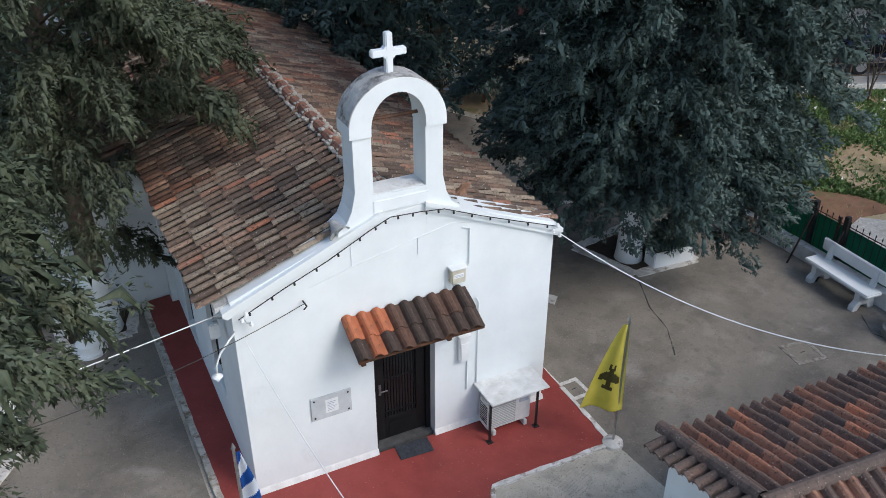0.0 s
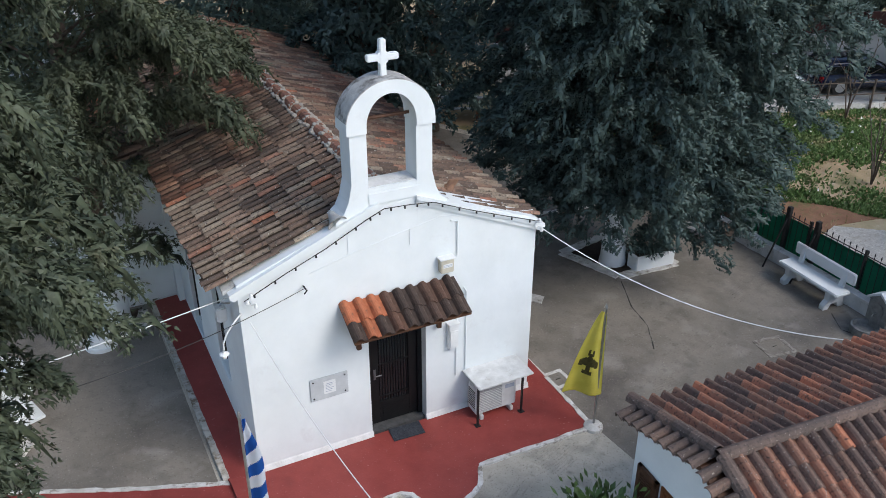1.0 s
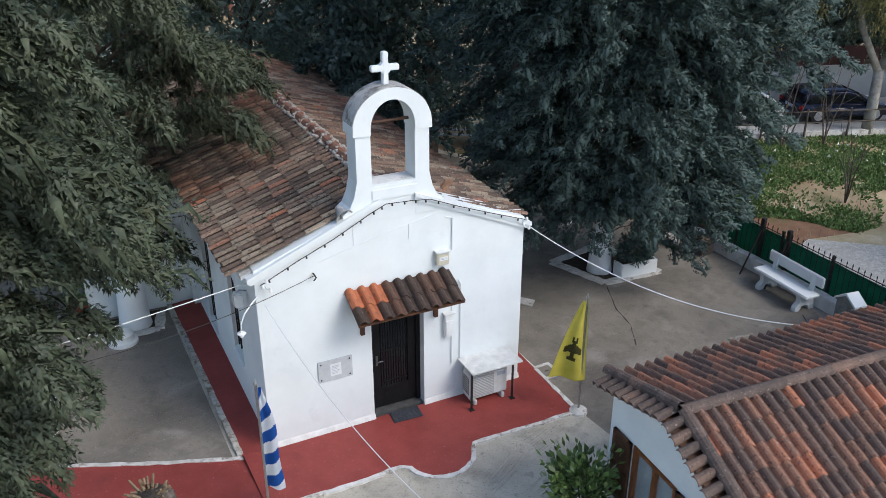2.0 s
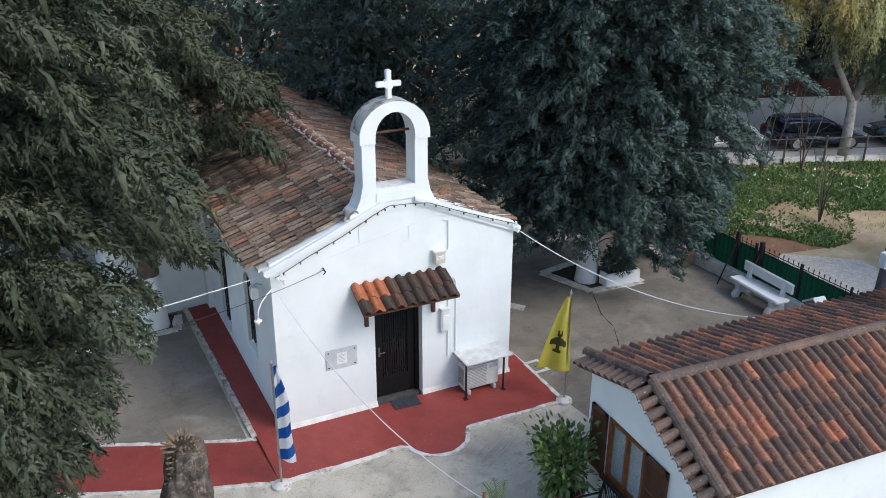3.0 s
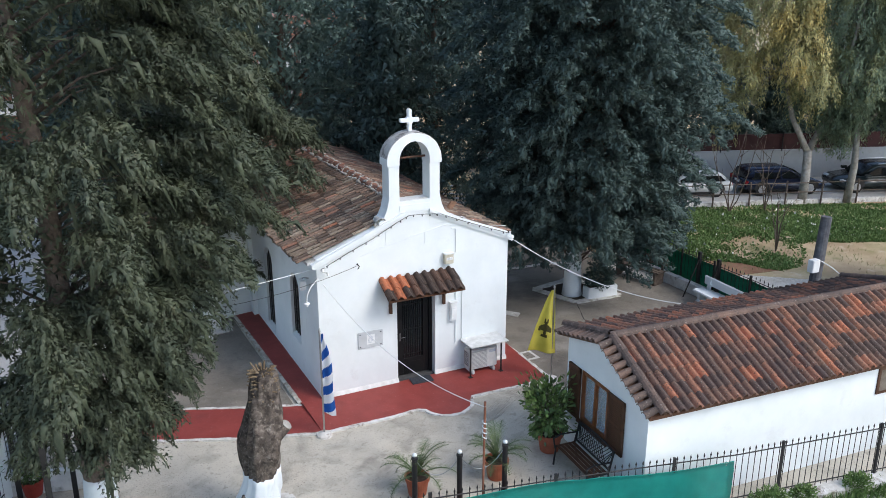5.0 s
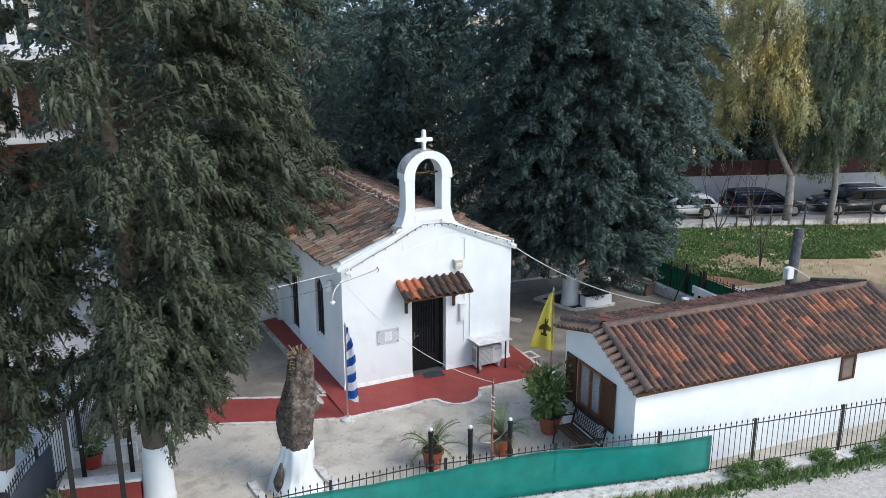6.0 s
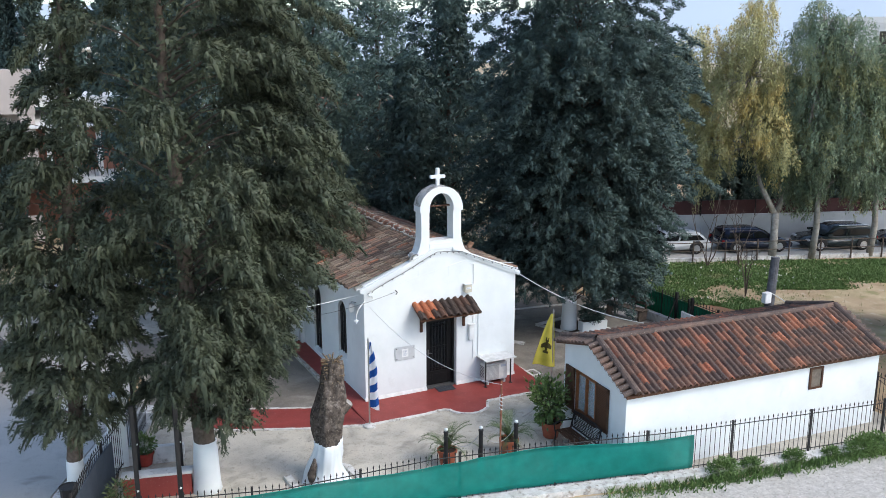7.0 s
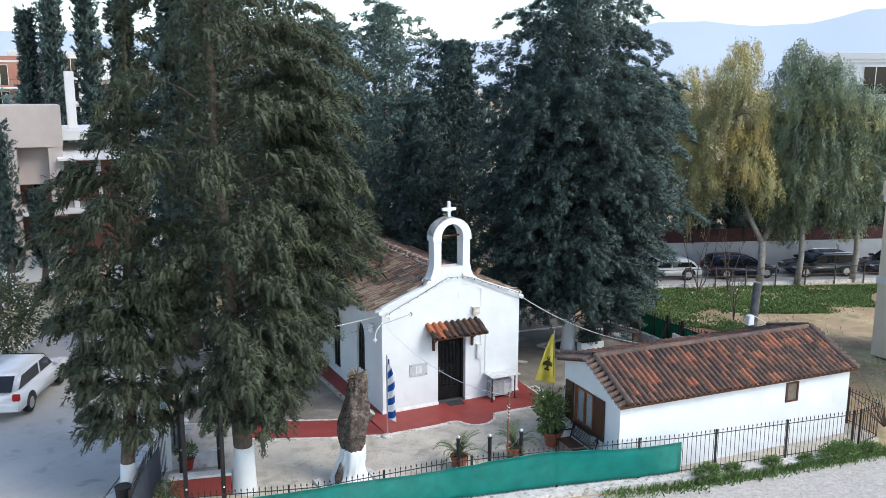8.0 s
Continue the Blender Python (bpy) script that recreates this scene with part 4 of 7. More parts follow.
eucalyptus(21.9, 8.15, FORKED[2:], [(1.0, 0, 9.6, 1.4, 1.9), (0.8, 0.2, 7.2, 1.5, 1.8), (2.2, 0.3, 8.6, 1.5, 2.0), (1.4, 0, 5.2, 1.4, 1.6), (0.2, 0.5, 4.6, 1.2, 1.4), (2.7, 0.4, 6.2, 1.3, 1.7), (1.3, 0.2, 11.3, 0.8, 0.9), (0.0, 0.6, 7.6, 1.0, 1.4), (1.2, 0.5, 3.6, 1.0, 0.9), (-0.4, 0.8, 6.0, 1.0, 1.4)], GREEN_EUCA, 42, "pale-trunked eucalyptus with grey-green hanging leaves")
eucalyptus(23.3, 7.05, SINGLE, [(0.7, 0, 9.8, 1.4, 1.7), (1.2, 0.2, 7.2, 1.5, 1.9), (0.2, 0, 5.4, 1.3, 1.6), (1.7, 0.3, 5.0, 1.3, 1.5), (2.3, 0.4, 8.6, 1.3, 1.7), (-0.6, 0.6, 4.2, 1.0, 1.1), (2.2, 0.5, 3.8, 0.9, 0.9)], GREEN_EUCA, 43, "pale-trunked eucalyptus with grey-green hanging leaves")
eucalyptus(26.3, 6.2, SINGLE, [(0.1, 0, 8.2, 1.4, 1.9), (0.8, 0, 6.2, 1.5, 1.7), (1.9, 0.3, 7.4, 1.5, 1.9), (-0.6, 0.2, 6.6, 1.1, 1.5), (2.6, 0.4, 5.4, 1.2, 1.4), (0.8, 0.5, 4.6, 0.9, 0.9)], GREEN_EUCA, 44, "slim eucalyptus with grey-green hanging leaves")
eucalyptus(30.5, 5.0, SINGLE, [(0.3, 0, 8.0, 1.5, 1.8), (0.9, 0, 6.2, 1.5, 1.6), (2.0, 0.3, 7.0, 1.4, 1.8)], GREEN_EUCA, 45, "slim eucalyptus with grey-green hanging leaves")
for x, y, h, r in ((-8.7, 50, 21, 0.75), (-6.2, 50, 22, 0.8), (-3.6, 51, 22, 0.95), (-10.4, 52, 15.2, 0.5), (-12.4, 24.0, 8.0, 0.62), (-10.9, 24.4, 4.6, 0.4)):
    far = h > 12
    tree("columnar_cypress", x, y, h, 0.2, 0.6, r, 150 if far else 80, 12 if far else 16, 0.24 if far else 0.1, COLUMN, LEAF_DARK, BARK, int(60 + x + h), "slim dark green columnar cypress tree", rise=0.9, arch=0.3, nod=-0.3, sag=-0.5, length=0.6 if far else 0.35, splay=0.4, girth=0.16 if far else 0.08, twigs=4, each=2, inner=0.5, core=7000 if far else 4000, uneven=(0.85, 1.05))

# ---- painted floors and kerbs ----


def plane_plate(name, outline, zf, material, label, category="floor", under=0.25):
    """A plate whose top follows zf(x, y)."""
    bm = bmesh.new()
    hi = [bm.verts.new((x, y, zf(x, y))) for x, y in outline]
    lo = [bm.verts.new((x, y, GZ - under)) for x, y in outline]
    bm.faces.new(hi), bm.faces.new(lo[::-1])
    for i in range(len(outline)):
        j = (i + 1) % len(outline)
        bm.faces.new((hi[i], lo[i], lo[j], hi[j]))
    bmesh.ops.recalc_face_normals(bm, faces=bm.faces)
    return tagged(part(name, bm, material), label, category, kind="structure")


def strip(name, pts, width, z0, z1, material, label, wob=0.012, zf=None):
    """A kerb line of that width with a slightly uneven edge."""
    r = random.Random(len(pts) + int(pts[0][0] * 10))
    fine = []
    for a, b in zip(pts, pts[1:]):
        k = max(1, int(math.dist(a, b) / 0.12))
        fine += [(a[0] + (b[0] - a[0]) * i / k, a[1] + (b[1] - a[1]) * i / k) for i in range(k)]
    fine.append(pts[-1])
    rows = []
    bm = bmesh.new()
    for i, p in enumerate(fine):
        d = (Vector(fine[min(i + 1, len(fine) - 1)]) - Vector(fine[max(i - 1, 0)])).normalized()
        n = Vector((-d.y, d.x))
        h = (zf(*p) if zf else z1) + r.uniform(-0.003, 0.003)
        a, b = Vector(p) + n * (width / 2 + r.uniform(-wob, wob)), Vector(p) - n * (width / 2 + r.uniform(-wob, wob))
        rows.append([bm.verts.new((a.x, a.y, z0)), bm.verts.new((a.x, a.y, h)), bm.verts.new((b.x, b.y, h)), bm.verts.new((b.x, b.y, z0))])
    for a, b in zip(rows, rows[1:]):
        for k in range(3):
            bm.faces.new((a[k], a[k + 1], b[k + 1], b[k]))
    bm.faces.new(rows[0]), bm.faces.new(rows[-1][::-1])
    bmesh.ops.recalc_face_normals(bm, faces=bm.faces)
    return tagged(part(name, bm, material), label, "kerb", kind="structure")


ZF = lambda x, y: -0.022 + 0.05 * y
bulge = [(0.11 + 0.6 * math.cos(a), -1.26 + 0.58 * math.sin(a)) for a in (math.radians(195 + 8.5 * k) for k in range(19))]
edge = [(-2.8, -1.33), (-2.2, -1.34), (-1.4, -1.36), (-0.8, -1.32), (-0.6, -1.31)] + bulge + [(0.76, -1.3), (1.3, -1.31), (2.1, -1.33), (2.84, -1.34)]
plane_plate("painted_floor_front", [(-2.83, 0.03), (CX0, 0.002), (CX1 - 0.002, 0.002), (CX1, 2.0), (2.8, 2.0)] + edge[::-1], ZF, RED, "dull red painted concrete floor before the chapel")
plane_plate("painted_floor_side", [(-2.84, 0.034), (CX0, 0.006), (CX0, 5.85), (-2.97, 5.85)], lambda x, y: -0.025 - 0.07 * (CX0 - x), RED, "dull red painted strip along the side wall")
plane_plate("painted_path", [(-2.834, 0.03), (-2.804, -1.33), (-4.3, -0.83), (-5.84, -0.18), (-6.6, 0.22), (-6.25, 1.5), (-5.24, 1.02), (-4.0, 0.48)], lambda x, y: -0.09, RED, "dull red painted path across the yard")
strip("kerb_front", edge, 0.075, GZ - 0.05, 0, KERB, "whitewashed kerb line along the painted floor", zf=lambda x, y: ZF(x, y) + 0.012)
strip("kerb_right", [(2.84, -1.34), (2.83, 0.0), (2.8, 2.0), (2.8, 6.0)], 0.075, GZ - 0.05, -0.02, KERB, "whitewashed kerb line along the painted floor", zf=lambda x, y: min(ZF(x, y) + 0.012, -0.02))
strip("kerb_path_outer", [(-2.8, -1.33), (-4.3, -0.83), (-5.84, -0.18), (-6.6, 0.22)], 0.08, GZ - 0.05, -0.078, KERB, "whitewashed kerb line along the path")
strip("kerb_path_inner", [(-2.83, 0.03), (-4.0, 0.48), (-5.24, 1.02), (-6.25, 1.5)], 0.08, GZ - 0.05, -0.078, KERB, "whitewashed kerb line along the path")
OLDKERB = surf("worn_kerb", (0.36, 0.33, 0.28), (0.6, 0.57, 0.51), 6, 0.9, 0.6, 25, dirt=((0.2, 0.15, 0.1), 7, 0.48, 0.62))
strip("kerb_side", [(-2.86, 0.1), (-2.89, 1.5), (-2.93, 3.5), (-2.99, 5.85)], 0.1, GZ - 0.05, -0.055, OLDKERB, "worn pale kerb along the side strip", 0.006)
# whitewashed skirting at the foot of the front wall
SKIRT = surf("skirting_paint", (0.6, 0.6, 0.58), (0.78, 0.78, 0.76), 6, 0.85, 0.4, 30)
for x0, x1 in ((CX0 - 0.02, -0.5), (0.44, CX1 + 0.02)):
    part("skirting", prism(bmesh.new(), [(0.0, -0.2), (0.0, 0.07), (-0.012, 0.05), (-0.04, -0.02), (-0.05, -0.2)], x0, x1, SIDEWAYS), SKIRT, church)
# worn patches and covers in the yard
WORN_RIM = surf("worn_rim", (0.2, 0.18, 0.15), (0.42, 0.39, 0.34), 9, 0.9, 0.5, 30, dirt=((0.14, 0.12, 0.1), 8, 0.46, 0.6))
def cover(x, y, w, d, turn, rim):
    t = thing("inspection_cover", x, y, GZ, turn)
    tagged(t, "square inspection cover with worn painted rim set in concrete", "cover", "inspection covers in the yard")
    part("rim", boxes((-w - 0.07, -d - 0.07, -0.05, -w, d + 0.07, 0.014), (w, -d - 0.07, -0.05, w + 0.07, d + 0.07, 0.014), (-w, -d - 0.07, -0.05, w, -d, 0.014), (-w, d, -0.05, w, d + 0.07, 0.014)), rim, t)
    part("lid", boxes((-w, -d, -0.05, w, d, 0.006)), OLD_SHADED_CONCRETE, t)
    part("handle", rod([(-0.05, 0, 0.0), (-0.03, 0, 0.02), (0.03, 0, 0.02), (0.05, 0, 0.0)], 0.006, 6), BLACK, t)
    return t


cover(3.07, 0.02, 0.13, 0.17, 2, KERB)
cover(7.3, -0.95, 0.24, 0.22, -8, WORN_RIM)
# crack lines in the concrete
CRACK = surf("crack", (0.04, 0.038, 0.035), (0.07, 0.065, 0.06), 5, 0.95, 0, 10)
for n, pts in enumerate(([(6.2, 2.35), (5.75, 1.4), (5.6, 0.7), (5.2, 0.0)], [(9.2, -0.6), (8.9, -1.1), (9.1, -1.6), (8.8, -2.1)])):
    strip("crack_line", pts, 0.018, GZ - 0.02, GZ + 0.007, CRACK, "dark crack in the yard concrete", 0.008)
# broom marks: bands of shallow ribs
r5 = random.Random(8)
for ground, spots5, lab in ((CONCRETE, ((0.9, -2.3, 30, 9), (1.3, -2.0, 35, 8), (-1.5, -2.6, 60, 8), (-4.3, -1.7, 80, 7), (0.3, -3.2, 40, 7), (-3.6, -2.6, 70, 8), (2.0, -1.9, 20, 12), (-0.6, -2.2, 50, 10), (1.5, -2.9, 25, 10)), "shallow brushed ribs in the yard concrete"),
                            (OLD_SHADED_CONCRETE, ((5.2, 0.2, 10, 8), (4.7, -1.2, 5, 9), (8.3, 0.7, 20, 8), (4.2, 1.3, 0, 8), (3.6, -2.2, 15, 8), (3.9, -0.6, 12, 11), (6.2, -0.4, 18, 9)), "shallow brushed ribs in the old court concrete")):
    ribs = bmesh.new()
    for cx, cy, turn, n in spots5:
        for i in range(n):
            m = pose(cx, cy, GZ + 0.004, 0, 0, turn) @ Matrix.Translation((r5.uniform(-0.12, 0.12), i * 0.05 + r5.uniform(-0.012, 0.012), 0))
            box(ribs, -r5.uniform(0.15, 0.4), -0.01, -0.02, r5.uniform(0.15, 0.4), 0.01, 0.005, m=m)
    tagged(part("broom_marks", ribs, ground), lab, "concrete", kind="stuff")

# ---- on the chapel's front ----
DOORBLACK = surf("black_door_paint", (0.006, 0.006, 0.007), (0.014, 0.014, 0.014), 5, 0.45, 0.1, 50, spec=0.2)
DARKGLASS = bpy.data.materials.new("dark_glass")
DARKGLASS.use_nodes = True
dgb = DARKGLASS.node_tree.nodes["Principled BSDF"]
dgb.inputs["Base Color"].default_value, dgb.inputs["Roughness"].default_value = (0.012, 0.014, 0.016, 1), 0.12
STEEL = surf("grey_steel", (0.35, 0.35, 0.34), (0.5, 0.5, 0.49), 12, 0.35, 0.05, 60, metal=1.0)
WPLASTIC = surf("white_plastic", (0.66, 0.67, 0.66), (0.76, 0.77, 0.76), 6, 0.45, 0.03, 60)
STONE0 = surf("dark_stone", (0.05, 0.05, 0.05), (0.1, 0.1, 0.1), 8, 0.8, 0.3, 30)
DULL = surf("dull_steel", (0.12, 0.12, 0.12), (0.2, 0.2, 0.2), 12, 0.5, 0.05, 60, metal=0.6)
door = part("door", boxes((-0.51, 0.16, 0.0, -0.43, 0.3, 2.12), (0.37, 0.16, 0.0, 0.45, 0.3, 2.12), (-0.43, 0.16, 2.04, 0.37, 0.3, 2.12), bevel=0.006), DOORBLACK, church, "black double-framed door with glass and iron bars")
leaf = part("door_leaf", boxes((-0.43, 0.2, 0.02, -0.29, 0.25, 2.04), (0.23, 0.2, 0.02, 0.37, 0.25, 2.04), (-0.29, 0.2, 0.02, 0.23, 0.25, 0.42), (-0.29, 0.2, 1.88, 0.23, 0.25, 2.04), (-0.24, 0.19, 0.1, 0.18, 0.2, 0.34), bevel=0.005), DOORBLACK, door)
part("door_glass", boxes((-0.29, 0.235, 0.42, 0.23, 0.242, 1.88)), DARKGLASS, door, "dark glass behind bars")
for i in range(11):
    part("bar", rod([(-0.265 + i * 0.047, 0.222, 0.42), (-0.265 + i * 0.047, 0.222, 1.88)], 0.007, 6), DOORBLACK, door)
for z in (0.52, 1.15, 1.78):
    part("bar", boxes((-0.29, 0.214, z - 0.01, 0.23, 0.23, z + 0.01)), DOORBLACK, door)
part("door_handle", rod([(-0.36, 0.2, 1.0), (-0.36, 0.14, 1.0), (-0.26, 0.14, 1.0)], 0.011, 8), DULL, door, "steel lever handle")
part("lock_plate", boxes((-0.38, 0.19, 0.9, -0.34, 0.2, 1.1), bevel=0.004), DULL, door)
part("threshold", boxes((-0.51, 0.06, -0.1, 0.45, 0.3, -0.005), bevel=0.01), STONE0, church, "dark stone threshold")
MATB = surf("rubber_mat", (0.03, 0.035, 0.045), (0.06, 0.065, 0.075), 20, 0.9, 0.6, 120)
mat_ob = tagged(thing("door_mat", 0.02, -0.15, ZF(0, -0.15) + 0.004, -3), "dark grey rubber door mat before the black door", "mat")
mat_ob.rotation_euler.x = math.atan(0.05)
part("pad", boxes((-0.27, -0.15, 0.0, 0.27, 0.15, 0.014), bevel=0.006), MATB, mat_ob)
for i in range(9):
    part("rib", boxes((-0.25, -0.135 + i * 0.032, 0.012, 0.25, -0.123 + i * 0.032, 0.018)), MATB, mat_ob)

# tiled awning
awning = thing("awning", 0.0, 0.0, 2.2)
tagged(awning, "small clay tile awning over the door on wooden brackets", "awning")
AWX0, AWX1 = -0.94, 0.93
for x in (-0.68, 0.66):
    part("bracket", boxes((x - 0.035, -0.5, -0.02, x + 0.035, 0.0, 0.05), (x - 0.035, -0.07, -0.46, x + 0.035, -0.002, -0.02), bevel=0.006), WOOD, awning)
    part("brace", rod([(x, -0.03, -0.22), (x, -0.36, -0.01)], 0.025, 6), WOOD, awning)
part("board", prism(bmesh.new(), [(-0.6, 0.03), (0.0, 0.34), (0.0, 0.365), (-0.6, 0.055)], AWX0, AWX1, SIDEWAYS), WOOD, awning)
aw = roman(0.38, 0.206)
AWT = surf("awning_tile", (0.55, 0.55, 0.55), (1.05, 1.0, 1.0), 12, 0.9, 0.5, 50, dirt=((0.3, 0.28, 0.24), 11, 0.63, 0.72), ramp=[(0.0, (0.06, 0.045, 0.038)), (0.6, (0.1, 0.07, 0.055)), (1.0, (0.17, 0.085, 0.055))])
AWO = surf("fresh_clay_tile", (0.34, 0.11, 0.055), (0.5, 0.17, 0.08), 9, 0.85, 0.3, 50, dirt=((0.12, 0.08, 0.06), 7, 0.56, 0.7), tint=0.15)
an = math.atan2(0.31, 0.6)
for c in range(9):
    for r in range(2):
        y, z = -r * 0.31 * math.cos(an), 0.385 - r * 0.31 * math.sin(an)
        fresh = (c, r) in ((0, 0), (1, 0), (1, 1), (2, 0))
        m = Matrix.Translation((AWX0 + 0.1 + c * 0.208, y + rnd.uniform(-0.012, 0.012), z)) @ Matrix.Rotation(-math.pi / 2 + rnd.uniform(-0.02, 0.02), 4, 'Z') @ Matrix.Rotation(an, 4, 'Y')
        t = part("tile", aw.copy(), AWO if fresh else AWT, awning, "fresh orange tile" if fresh else "")
        t.matrix_basis = m

# marble plaque with a notice
MARBLE = surf("grey_marble", (0.42, 0.44, 0.45), (0.56, 0.58, 0.59), 5, 0.45, 0.05, 40)
plaque = thing("wall_plaque", -1.18, 0, 1.2)
tagged(plaque, "grey marble plaque with a paper notice on the wall", "plaque")
part("slab", boxes((-0.3, -0.025, -0.2, 0.3, 0.0, 0.2), bevel=0.006), MARBLE, plaque)
part("notice", boxes((-0.09, -0.03, -0.11, 0.1, -0.026, 0.12)), WPLASTIC, plaque, "white paper notice")
INK = surf("grey_ink", (0.3, 0.34, 0.42), (0.4, 0.44, 0.5), 9, 0.8, 0, 10)
for i in range(6):
    part("text_line", boxes((-0.06, -0.0325, 0.07 - i * 0.028, 0.07 - 0.02 * (i % 3), -0.0305, 0.078 - i * 0.028)), INK, plaque)
for x in (-0.25, 0.25):
    for z in (-0.15, 0.15):
        b = part("bolt", lathe([(0.014, 0), (0.014, 0.008), (0.006, 0.013)], 10), BLACK, plaque)
        b.matrix_basis = pose(x, -0.025, z, 90, 0, 0)

# electric box, sensor box, pipes
meter = thing("meter_box", 0.9, 0, 1.55)
tagged(meter, "white electric meter box on the wall", "box")
part("case", boxes((-0.085, -0.09, -0.26, 0.085, 0, 0.2), bevel=0.012), WPLASTIC, meter)
part("cover", boxes((-0.065, -0.1, -0.22, 0.065, -0.088, 0.08), bevel=0.004), WPLASTIC, meter)
part("hood", boxes((-0.1, -0.12, 0.2, 0.1, 0, 0.22), bevel=0.004), WPLASTIC, meter)
BEIGE = surf("beige_plastic", (0.5, 0.46, 0.36), (0.62, 0.58, 0.48), 8, 0.6, 0.1, 50)
siren = thing("alarm_box", 0.77, 0, 2.86)
tagged(siren, "beige boxed outdoor light above the awning", "box")
part("case", boxes((-0.11, -0.12, -0.13, 0.11, 0, 0.11), bevel=0.015), BEIGE, siren)
part("roof", boxes((-0.13, -0.15, 0.11, 0.13, 0, 0.13), bevel=0.006), WPLASTIC, siren)
part("label_plate", boxes((-0.075, -0.125, -0.03, 0.075, -0.119, 0.03)), WPLASTIC, siren)
for i in range(2):
    part("text_line", boxes((-0.06, -0.128, 0.008 - i * 0.02, 0.06, -0.1255, 0.014 - i * 0.02)), INK, siren)
pipes = thing("conduit", 0.98, 0, 0.9)
tagged(pipes, "thin white painted conduit down the wall", "pipe", "conduits on the front wall")
part("pipe", rod([(0.0, -0.02, -0.2), (0.0, -0.02, 1.5)], 0.011, 6), WHITE, pipes)
part("pipe", rod([(0.17, -0.02, -0.28), (0.17, -0.02, 1.35), (0.12, -0.02, 1.45)], 0.011, 6), WHITE, pipes)
part("pipe", rod([(-0.0, -0.02, 2.05), (0.0, -0.02, 2.62), (-0.12, -0.02, 2.66)], 0.011, 6), WHITE, pipes)
# wiring plastered over with whitewash
wires = thing("wall_wiring", 0, 0, 3.0)
tagged(wires, "thin whitewashed wires along the gable", "wire")
part("wire", rod([(-1.35, -0.008, 0.2), (-0.7, -0.008, 0.37), (0.1, -0.008, 0.54), (0.72, -0.008, 0.66)], 0.006, 5), WHITE, wires)
part("wire", rod([(0.2, -0.008, 0.56), (0.2, -0.008, 0.3)], 0.005, 5), WHITE, wires)
part("wire", rod([(0.72, -0.008, 0.66), (1.4, -0.008, 0.52), (2.3, -0.008, 0.42)], 0.005, 5), WHITE, wires)
part("wire", rod([(-0.75, -0.008, 0.85), (-0.75, -0.008, 0.36)], 0.005, 5), WHITE, wires)
part("wire", rod([(-0.42, -0.008, 0.9), (-0.1, -0.008, 1.0), (0.3, -0.008, 1.05), (0.32, -0.008, 0.93), (0.62, -0.008, 0.96)], 0.007, 5), WHITE, wires)
# string of small lamps along the gable
garland = thing("lamp_string", 0, -0.07, 3.0)
tagged(garland, "dark cable with small bulbs along the gable", "lights")
gp = [(-2.3, 0.1), (-1.7, 0.38), (-1.1, 0.63), (-0.5, 0.93), (-0.22, 1.05), (0.2, 1.03), (0.55, 0.99), (1.1, 0.76), (1.7, 0.53), (2.36, 0.29)]
part("cable", rod([(x, -0.03, z - 0.04) for x, z in gp], 0.007, 6), BLACK, garland)
for a, b in zip(gp, gp[1:]):
    for k in range(2):
        u = (k + 0.5) / 2
        x, z = a[0] + (b[0] - a[0]) * u, a[1] + (b[1] - a[1]) * u
        bulb = part("bulb_socket", rod([(x, -0.03, z - 0.05), (x, -0.035, z - 0.085)], 0.014, 6), BLACK, garland)
# wall brackets with insulators and stay cables
for nm, pos, lab in (("cable_bracket", (-2.2, -0.02, 2.98), "white porcelain insulators on an iron wall bracket"), ("cable_bracket", (2.36, -0.03, 3.13), "white porcelain insulators on an iron wall bracket")):
    br = thing(nm, *pos)
    tagged(br, lab, "bracket", "cable brackets on the front")
    part("arm", rod([(0, 0.06, 0), (0, -0.08, 0), (0.05, -0.12, 0.03)], 0.012, 6), WHITE, br)
    for dx, dz in ((-0.06, 0.06), (0.05, -0.03), (0.0, 0.14)):
        o = part("insulator", lathe([(0.02, -0.03), (0.03, -0.015), (0.018, 0.0), (0.03, 0.015), (0.015, 0.035)], 10), WPLASTIC, br)
        o.location = (dx, -0.09, dz)
part("hook", rod([(-1.44, 0, 3.03), (-1.45, -0.06, 3.06), (-1.42, -0.1, 3.0), (-1.45, -0.07, 2.94)], 0.012, 6), BLACK, church, "rusty iron hook")


def slack(a, b, sag, n=24):
    a, b = Vector(a), Vector(b)
    return [tuple(a.lerp(b, i / n) - Vector((0, 0, sag * 4 * (i / n) * (1 - i / n)))) for i in range(n + 1)]


for nm, a, b, sag, r, mt, lab in (
        ("overhead_cable", (2.44, -0.1, 3.1), (6.75, -4.12, 2.1), 0.6, 0.009, WPLASTIC, "white cable slung from the chapel to the outbuilding"),
        ("overhead_cable", (-2.42, 0.3, 2.95), (-8.85, -0.75, 2.84), 0.06, 0.008, WPLASTIC, "white cable slung from the chapel to the trees"),
        ("overhead_wire", (-1.44, -0.06, 3.02), (-7.1, -1.4, 3.35), 0.33, 0.005, BLACK, "thin dark wire slung from the gable"),
        ("overhead_wire", (-2.25, -0.1, 2.72), (-1.49, -5.86, 2.42), 0.4, 0.007, WPLASTIC, "thin white cord tied to an iron stake")):
    tagged(part(nm, rod(slack(a, b, sag), r, 6), mt), lab, "cable")

